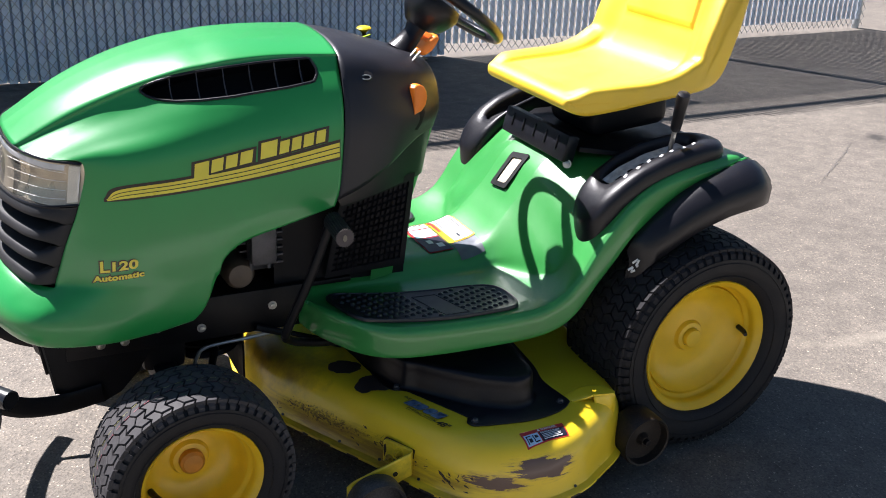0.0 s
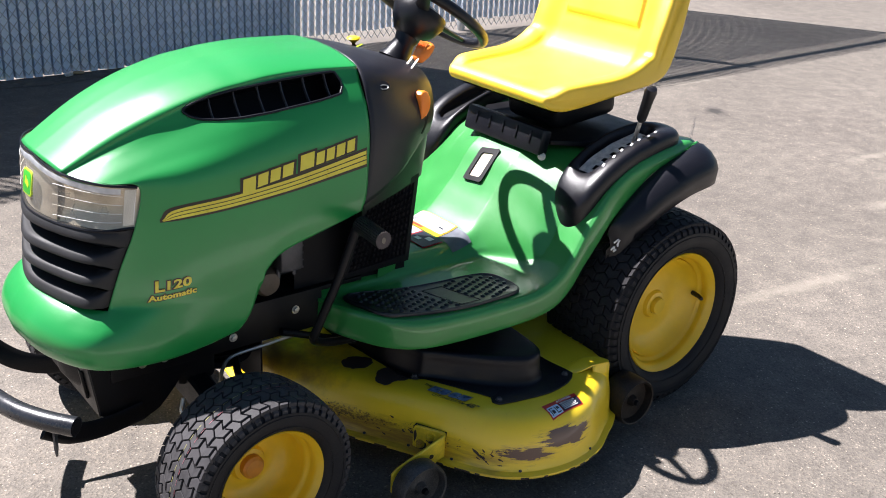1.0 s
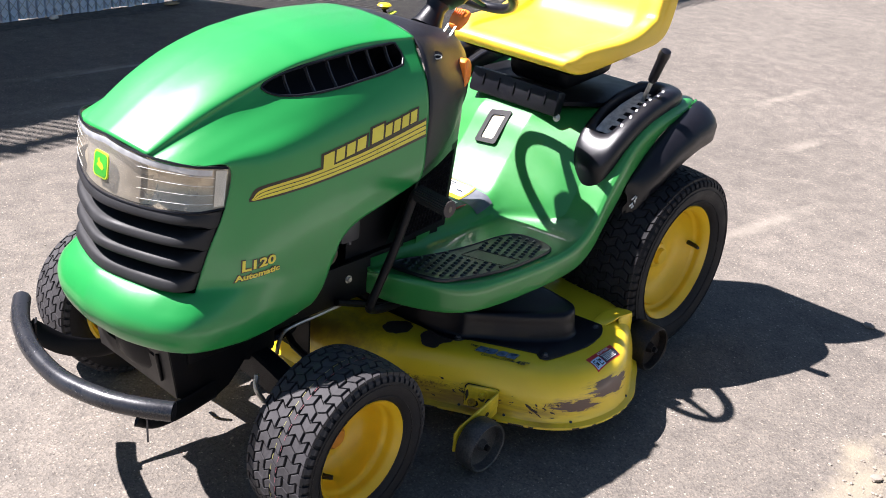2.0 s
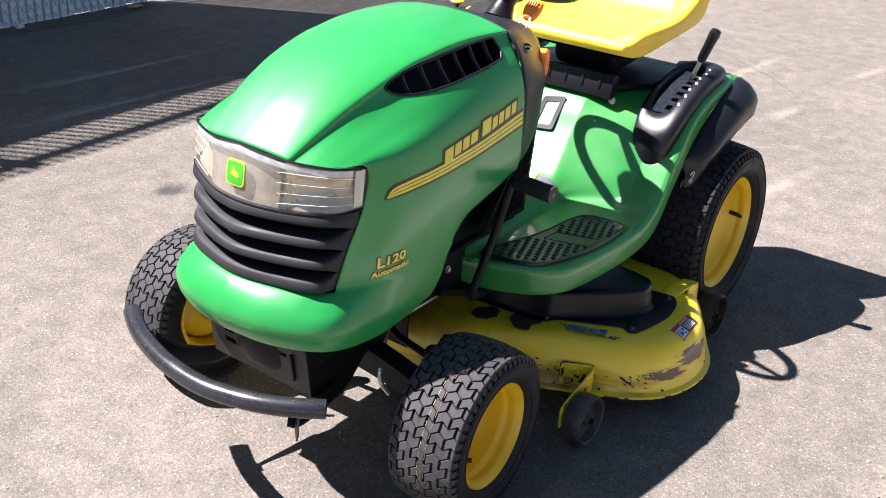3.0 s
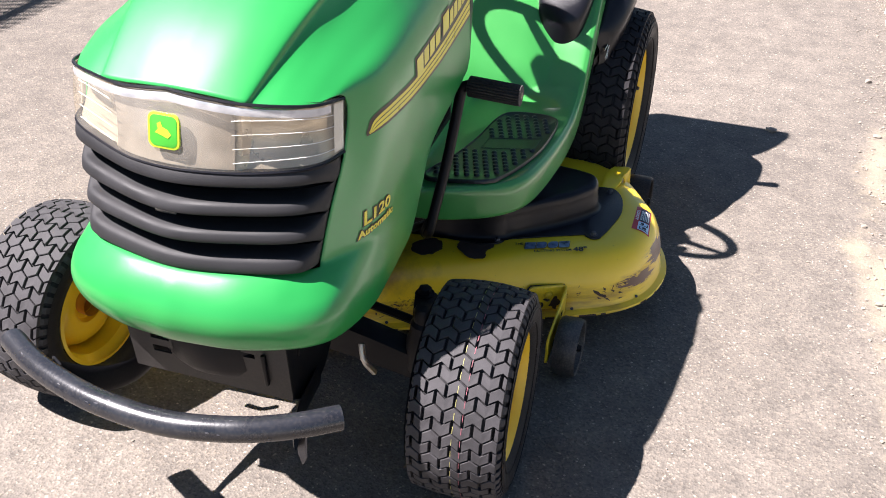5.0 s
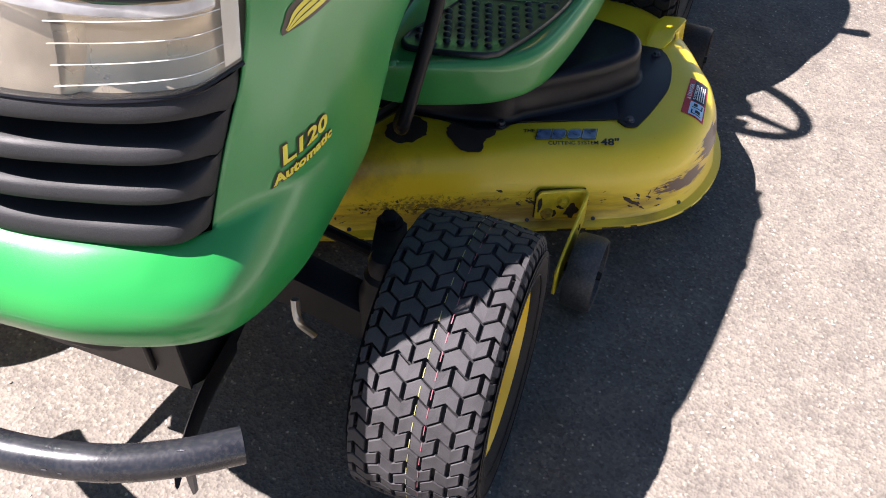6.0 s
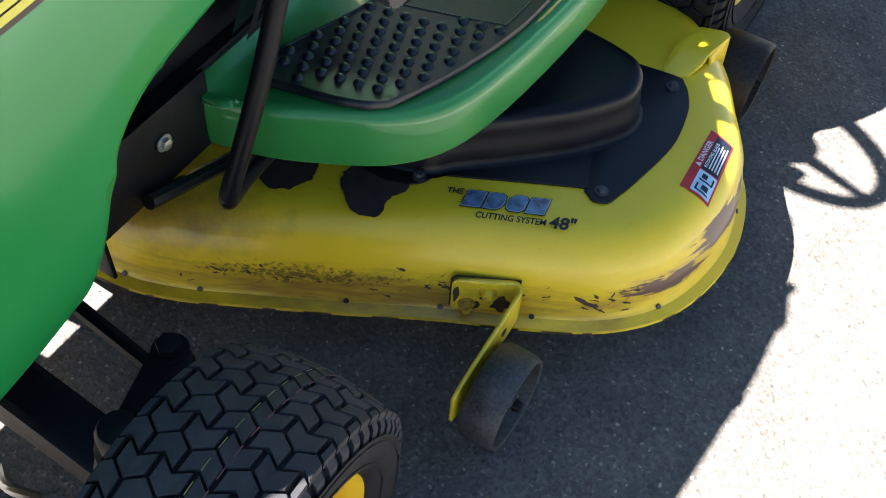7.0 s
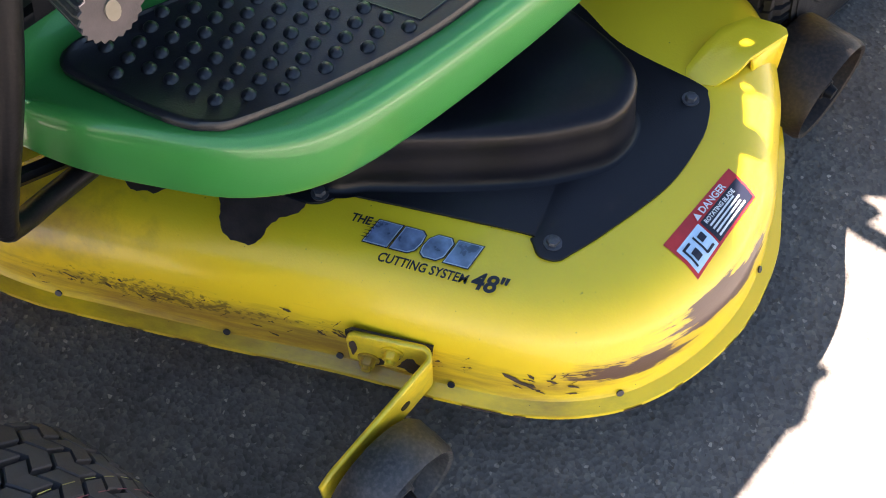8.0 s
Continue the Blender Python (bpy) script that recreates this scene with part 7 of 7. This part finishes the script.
def deck_lettering():
    """Print on the deck top: small words, four plain slanted shapes, and the width."""
    a, b_ = V((0.756, 0.367, 0)), V((0.713, 0.459, 0))
    d = (b_ - a).normalized()
    u = V((-d.y, d.x, 0))
    if u.x > 0:
        u = -u
    z = DECK_TOP + 0.0016
    m = Matrix((d, u, d.cross(u))).transposed().to_4x4()

    def put(text, size, at, name, material, lift=0.0, shear=0.18, fat=0.0, length=0.0):
        m.translation = V((at[0], at[1], z + lift))
        part(name, lettering(text, size, m, shear=shear, fat=fat, length=length), material, deck, f"{text} printed in dark letters", smooth=0)

    put("THE", 0.0125, (0.749, 0.343), "deck_word", DECAL_NAVY, fat=0.0003, length=0.021)
    put("CUTTING SYSTEM", 0.0135, (0.7635, 0.391), "deck_word", DECAL_NAVY, fat=0.0003, length=0.086)
    put("48\"", 0.025, (0.728, 0.472), "deck_size", DECAL_NAVY, fat=0.0007, length=0.034)
    shapes = ([(0.0, 0.0), (1.0, 0.0), (1.0, 1.0), (0.0, 1.0)], [(0.0, 0.0), (0.72, 0.0), (0.94, 0.16), (1.0, 0.5), (0.94, 0.84), (0.72, 1.0), (0.0, 1.0)],
              [(0.3, 0.0), (0.8, 0.0), (1.0, 0.2), (1.0, 0.8), (0.8, 1.0), (0.26, 1.0), (0.04, 0.78), (0.0, 0.42), (0.08, 0.14)], [(0.0, 0.0), (1.0, 0.0), (1.0, 1.0), (0.0, 1.0)])
    for k, outline in enumerate(shapes):
        o = a + d * (0.0008 + k * 0.0258) - u * 0.001
        wid, ht, sl = 0.0222, 0.025, 0.0075
        for grow, material, lift, label in ((0.0015, DECAL_NAVY, 0.0, "dark edge of a plain shape"), (0.0006, DECAL_PALE, 0.0004, "pale rim of a plain shape"), (-0.0004, DECAL_SILVER, 0.0008, "steel-blue plain shape")):
            bm = bmesh.new()
            ring = []
            for px, py in outline:
                x, y = wid * px + grow * (2 * px - 1), ht * py + grow * (2 * py - 1)
                p = o + d * (x + sl * y / ht) + u * y
                ring.append(bm.verts.new(V((p.x, p.y, z + lift))))
            bm.faces.new(ring)
            part("logo_shape", bm, material, deck, label, smooth=0)
    for k in range(6):
        y = 0.003 + k * 0.0036
        p, q = a + d * (-0.006 + 0.0075 * y / 0.025) + u * y, a + d * (0.002 + 0.0075 * y / 0.025) + u * y
        bm = bmesh.new()
        bm.faces.new([bm.verts.new(V((v.x, v.y, z + 0.0012))) for v in (p, q - u * 0.0006, q + u * 0.0006)])
        part("logo_streak", bm, DECAL_NAVY, deck, "thin dark streak beside the shapes", smooth=0)


deck_lettering()


def danger_label():
    """Red safety label on the deck's rounded end."""
    C = [V(p) for p in ((0.576, 0.575, 0), (0.465, 0.571, 0), (0.466, 0.606, 0), (0.575, 0.617, 0))]
    b = bmesh.new()
    b.from_mesh(deck.data)
    tree = BVHTree.FromBMesh(b)
    b.free()

    def lay(p, lift):
        hit = tree.ray_cast(V((p.x, p.y, 0.5)), V((0, 0, -1)))
        return hit[0] + V((0, 0, lift))

    f = lambda u, w: C[0].lerp(C[1], u).lerp(C[3].lerp(C[2], u), w)

    def film(name, u0, u1, w0, w1, material, label, lift, parent):
        bm = bmesh.new()
        grid(bm, [[lay(f(u0 + (u1 - u0) * i / 8, w0 + (w1 - w0) * j / 6), lift) for i in range(9)] for j in range(7)])
        return part(name, bm, material, parent, label, smooth=60)

    base = film("danger_label", 0, 1, 0, 1, DECAL_RED, "red and black danger label", 0.0010, deck)
    film("picture_panel", 0.03, 0.36, 0.30, 0.94, DECAL_BLUE, "pale picture panel", 0.0018, base)
    film("text_panel", 0.38, 0.97, 0.32, 0.94, DECAL_NAVY, "black text panel", 0.0018, base)
    for u0, u1, w0, w1 in ((0.06, 0.08, 0.4, 0.86), (0.06, 0.16, 0.4, 0.46), (0.10, 0.17, 0.58, 0.80), (0.21, 0.23, 0.4, 0.86), (0.22, 0.32, 0.82, 0.88), (0.25, 0.32, 0.46, 0.64)):
        film("pictogram_bar", u0, u1, w0, w1, DECAL_NAVY, "dark pictogram stroke", 0.0026, base)
    rng = random.Random(3)
    for k in range(4):
        film("print_bar", 0.42, 0.42 + rng.uniform(0.35, 0.5), 0.53 + k * 0.10, 0.58 + k * 0.10, DECAL_WHITE, "bar of small print", 0.0026, base)
    d = (C[1] - C[0]).normalized()
    u = V((-d.y, d.x, 0))
    if u.dot(C[0] - C[3]) < 0:
        u = -u
    m = Matrix((d, u, V((0, 0, 1)))).transposed().to_4x4()
    m3 = m.copy()
    for text, size, at in (("DANGER", 0.0098, f(0.46, 0.26)), ("ROTATING BLADE", 0.0058, f(0.41, 0.47))):
        m3.translation = at
        part("label_word", lettering(text, size, m3, fat=0.0002, flat_on=lambda p: lay(p, 0.003)), DECAL_WHITE, base, f"{text} in white letters", smooth=0)
    bm = bmesh.new()
    bm.faces.new([bm.verts.new(lay(f(*q), 0.003)) for q in ((0.37, 0.26), (0.44, 0.26), (0.405, 0.07))])
    part("warning_triangle", bm, DECAL_WHITE, base, "white warning triangle", smooth=0)


danger_label()


def gauge_wheel(name, c, direction, r, w, label, rubber):
    """Small grey-black roller; direction is its axle."""
    q = V(direction).to_track_quat("Y", "Z").to_matrix().to_4x4()
    q.translation = V(c)
    b = bmesh.new()
    lathe(b, [(0.012, -w / 2 - 0.004), (0.016, -w / 2 - 0.003), (r * 0.5, -w / 2 + 0.006), (r * 0.8, -w / 2 + 0.004), (r * 0.94, -w / 2), (r, -w / 2 + 0.006), (r * 1.01, 0), (r, w / 2 - 0.006), (r * 0.95, w / 2), (r * 0.89, w / 2 - 0.002), (r * 0.84, w / 2 - 0.022), (r * 0.5, w / 2 - 0.026), (0.016, w / 2 - 0.022), (0.012, w / 2 - 0.006)], (0, 0, 0), 36, "y", caps=True)
    ob = part(name, merge(bmesh.new(), b, q), rubber, deck, label, smooth=45)
    bm = bmesh.new()
    b = bmesh.new()
    lathe(b, [(0.0005, w / 2 + 0.004), (0.007, w / 2 + 0.003), (0.009, w / 2 - 0.006), (0.009, -w / 2 - 0.01)], (0, 0, 0), 12, "y")
    part("roller_axle", merge(bm, b, q), STEEL_BLACK, ob, "dark axle bolt")
    return ob


ROLLER = mat("scuffed_roller_rubber", (0.040, 0.038, 0.037), 0.5, var=0.5, scale=34, bump=0.0008, bscale=240, dust=0.28, dust_col=(0.22, 0.19, 0.16))
ROLLER_DARK = mat("dark_roller_rubber", (0.014, 0.011, 0.009), 0.5, var=0.5, scale=34, bump=0.0008, bscale=240, dust=0.2, dust_col=(0.14, 0.09, 0.055), spec=0.3)


GRIMY = mat("grimy_yellow_enamel", (0.86, 0.61, 0.03), 0.36, coat=0.25, var=0.2, scale=40, bump=0.0003, bscale=200, dust=0.13, dust_col=(0.12, 0.06, 0.02))
JOINT_BLACK = mat("black_joint_and_hole", (0.02, 0.013, 0.006), 0.6, var=0.3, scale=60, bump=0.0006, bscale=300)


def front_gauge():
    wall_n = V((0.875, 0.485, 0)).normalized()
    along = V((-0.485, 0.875, 0)).normalized()
    o = V((0.7885, 0.4385, 0.128))
    m = Matrix((along, V((0, 0, 1)), along.cross(V((0, 0, 1))))).transposed().to_4x4()
    if m.to_3x3().col[2].dot(wall_n) < 0:
        m = Matrix((-along, V((0, 0, 1)), (-along).cross(V((0, 0, 1))))).transposed().to_4x4()
    m.translation = o
    flip = 1 if (m.to_3x3().col[0]).dot(along) > 0 else -1
    # one sheet: flat against the wall, then a tight bend into the arm that carries the roller
    start, corner = o - along * 0.050 + wall_n * 0.0035, o + along * 0.024 + wall_n * 0.0035
    centre, r_bend = corner + wall_n * 0.009, 0.009
    line = [(start, 0.146, 0.100), (start + along * 0.003, 0.1535, 0.098), (start + along * 0.008, 0.1575, 0.098)]
    line += [(start.lerp(corner, f), 0.158, 0.098) for f in (0.3, 0.5, 0.75, 1.0)]
    for q in range(1, 11):
        a = radians(119) * q / 10
        line.append((centre + (along * math.sin(a) - wall_n * math.cos(a)) * r_bend, 0.158 - 0.0002 * q, 0.098))
    heel = line[-1][0]
    line += [(heel.lerp(V((0.925, 0.470, heel.z)), f), 0.156 - 0.046 * f, 0.098 - 0.053 * f) for f in (0.06, 0.15, 0.3, 0.5, 0.75, 0.93)]
    line.append((V((0.930, 0.470, heel.z)), 0.102, 0.052))
    bm = bmesh.new()
    grid(bm, [[V((p.x, p.y, lo + (hi - lo) * f)) for f in (0, 0.08, 0.5, 0.92, 1)] for p, hi, lo in line])
    br = part("gauge_bracket", bm, GRIMY, deck, "yellow bent wheel bracket with greasy bolts", smooth=50)
    sol = br.modifiers.new("thickness", "SOLIDIFY")
    sol.thickness, sol.offset = 0.0048, 0
    # slightly larger black slab behind the plate, drawn as a dark joint
    bm = bmesh.new()
    rim = [(-0.0520 * flip, -0.0300), (0.030 * flip, -0.0330), (0.034 * flip, 0.0285), (-0.045 * flip, 0.0318), (-0.0520 * flip, 0.0232)]
    slab(bm, rim if flip > 0 else rim[::-1], m, -0.001, 0.0012)
    part("joint_rim", bm, JOINT_BLACK, br, "thin black joint line round the bracket")
    # rust and grease caught round the bolts and in the bend
    rng = random.Random(44)
    for c_s, c_z, wide, high in ((-0.028, -0.020, 0.017, 0.011), (0.012, -0.014, 0.014, 0.017), (-0.006, -0.004, 0.009, 0.006), (-0.044, 0.002, 0.004, 0.018)):
        ring = []
        for q in range(14):
            a = 2 * math.pi * q / 14
            k = rng.uniform(0.65, 1.15)
            ring.append(o + along * (c_s + math.cos(a) * wide * k) + V((0, 0, c_z + math.sin(a) * high * k)) + wall_n * 0.0066)
        bm = bmesh.new()
        bm.faces.new([bm.verts.new(p) for p in ring])
        part("rust_patch", bm, RUST, br, "ragged brown rust on the bracket", smooth=0)
    bm = bmesh.new()
    hole = heel.lerp(V((0.925, 0.470, 0)), 0.24)
    tube(bm, [(hole.x, hole.y + 0.0022, 0.112), (hole.x, hole.y + 0.0032, 0.112)], 0.006, 14)
    part("bracket_hole", bm, JOINT_BLACK, br, "empty bolt hole in the arm")
    for s, z in ((-0.005, 0.009), (-0.030, -0.017)):
        bm = bmesh.new()
        bolt_head(bm, o + along * s + V((0, 0, z)) + wall_n * 0.006, wall_n, 0.0078, 0.010)
        tip = o + along * s + V((0, 0, z)) + wall_n * 0.016
        tube(bm, [tip - wall_n * 0.001, tip + wall_n * 0.004], 0.0046, 10)
        part("bracket_bolt", bm, YELLOW_DECK, br, "yellow painted bolt")
    gauge_wheel("gauge_wheel", (0.877, 0.508, 0.070), (0.0, 1.0, 0.0), 0.064, 0.050, "scuffed black front gauge wheel", ROLLER)


front_gauge()


def rear_step():
    bm = bmesh.new()
    rim = [(0.400, 0.474), (0.393, 0.469), (0.362, 0.4685), (0.335, 0.469), (0.302, 0.483), (0.292, 0.512), (0.2925, 0.520), (0.298, 0.5255), (0.322, 0.5205), (0.349, 0.515), (0.369, 0.514), (0.392, 0.505), (0.400, 0.492)]
    lift = lambda x: DECK_TOP + 0.0005 + 0.0135 * ease((0.402 - x) / 0.05)
    rows = [[V((x, y, lift(x) - 0.0035)) for x, y in rim], [V((x, y, lift(x))) for x, y in rim]]
    rows += [[V((x + (0.343 - x) * k, y + (0.497 - y) * k, lift(x + (0.343 - x) * k) + 0.0008)) for x, y in rim] for k in (0.04, 0.35, 0.7, 0.97)]
    vs = grid(bm, rows, wrap=True)
    bm.faces.new(vs[-1])
    bm.faces.new(vs[0][::-1])
    ob = part("rear_bracket", bm, YELLOW_DECK, deck, "yellow folded bracket at the deck's rear")
    rows = []
    for f in (0, 0.25, 0.5, 0.75, 1):
        a, b_ = V((0.2935, 0.519, 0)), V((0.347, 0.5135, 0))
        p = a.lerp(b_, f)
        rows.append([V((p.x, p.y, DECK_TOP + 0.0125)), V((p.x, p.y + 0.004, DECK_TOP + 0.010)), V((p.x, p.y + 0.006, DECK_TOP + 0.003)), V((p.x - 0.012 * f, p.y + 0.011, 0.115))])
    bm = bmesh.new()
    grid(bm, rows)
    arm = part("bracket_flange", bm, YELLOW_DECK, ob, "yellow downward flange")
    sol = arm.modifiers.new("thickness", "SOLIDIFY")
    sol.thickness = 0.004
    gauge_wheel("gauge_wheel", (0.224, 0.538, 0.108), (0.0, 1.0, 0.0), 0.064, 0.074, "dark brown-black rear gauge wheel", ROLLER_DARK)


rear_step()


def crumpled_tape():
    """Pale crumpled scraps where the fender meets the tyre."""
    rng = random.Random(5)
    for k, line in enumerate(([(0.217, 0.482), (0.205, 0.489), (0.209, 0.476), (0.199, 0.480)], [(0.203, 0.496), (0.190, 0.505), (0.196, 0.490), (0.182, 0.487)], [(0.172, 0.495), (0.176, 0.507), (0.163, 0.515), (0.168, 0.498), (0.158, 0.493)], [(0.160, 0.512), (0.148, 0.514)], [(0.142, 0.510), (0.136, 0.508)])):
        bm = bmesh.new()
        for (x0, z0), (x1, z1) in zip(line, line[1:]):
            bar(bm, (x0, 0.415 + rng.uniform(-0.004, 0.004), z0), (x1, 0.415 + rng.uniform(-0.004, 0.004), z1), 0.0015, 0.0065, 0.0004, up=(0.3, 0.2, 1))
        part("tape_scrap", bm, DECAL_WHITE, fender, "crumpled white scrap at the guard's foot")


crumpled_tape()
make_fence()


def fence_litter():
    """Dark soil along the fence's foot with scraps lying in it."""
    rng = random.Random(17)
    xs = [-1.3 + 0.09 * k for k in range(72)]
    rows = []
    for f, z in ((0.0, 0.004), (0.25, 0.010), (0.6, 0.008), (1.0, 0.002)):
        rows.append([V((x, FENCE_Y + 0.032 * x - 0.02 + f * (0.17 + 0.06 * noise.noise(V((x * 1.7, 5, 0)))), z + (0.012 * abs(noise.noise(V((x * 9, f * 5, 2)))) if 0 < f < 1 else 0))) for x in xs])
    bm = bmesh.new()
    grid(bm, rows)
    ob = new("soil_strip", finish(bm, 50))
    ob.data.materials.append(SOIL)
    tagged(ob, "dark soil and litter along the fence foot", "soil", kind="structure")
    straw = mat("dry_straw_litter", (0.34, 0.24, 0.13), 0.85, var=0.3, scale=30)
    pale = mat("pale_paper_scrap", (0.5, 0.49, 0.46), 0.8, var=0.2, scale=30)
    for name, x, dy, size, material, label, cat in (
            ("board_scrap", -1.17, 0.10, (0.11, 0.06, 0.02), straw, "weathered tan scrap of board by the fence", "board"),
            ("paper_scrap", -0.38, 0.08, (0.06, 0.05, 0.03), pale, "crumpled pale paper scrap by the fence", "paper"),
            ("paper_scrap", 0.16, 0.08, (0.05, 0.04, 0.035), pale, "crumpled pale paper scrap by the fence", "paper"),
            ("dry_leaf", 0.10, 0.05, (0.09, 0.03, 0.02), straw, "curled brown dry leaf by the fence", "leaf")):
        bm = bmesh.new()
        b = bmesh.new()
        bmesh.ops.create_icosphere(b, subdivisions=2, radius=0.5)
        for v in b.verts:
            w = 1 + 0.35 * noise.noise(v.co * 3 + V((x * 9, 0, 0)))
            v.co = V((v.co.x * size[0] * w, v.co.y * size[1] * w, v.co.z * size[2] * w))
        merge(bm, b, pose(0, 0, size[2] * 0.45, 0, 0, rng.uniform(-25, 25)))
        ob = part(name, bm, material, None, smooth=30)
        ob.location = (x, FENCE_Y + 0.032 * x + dy, 0.012)
        tagged(ob, label, cat)


fence_litter()
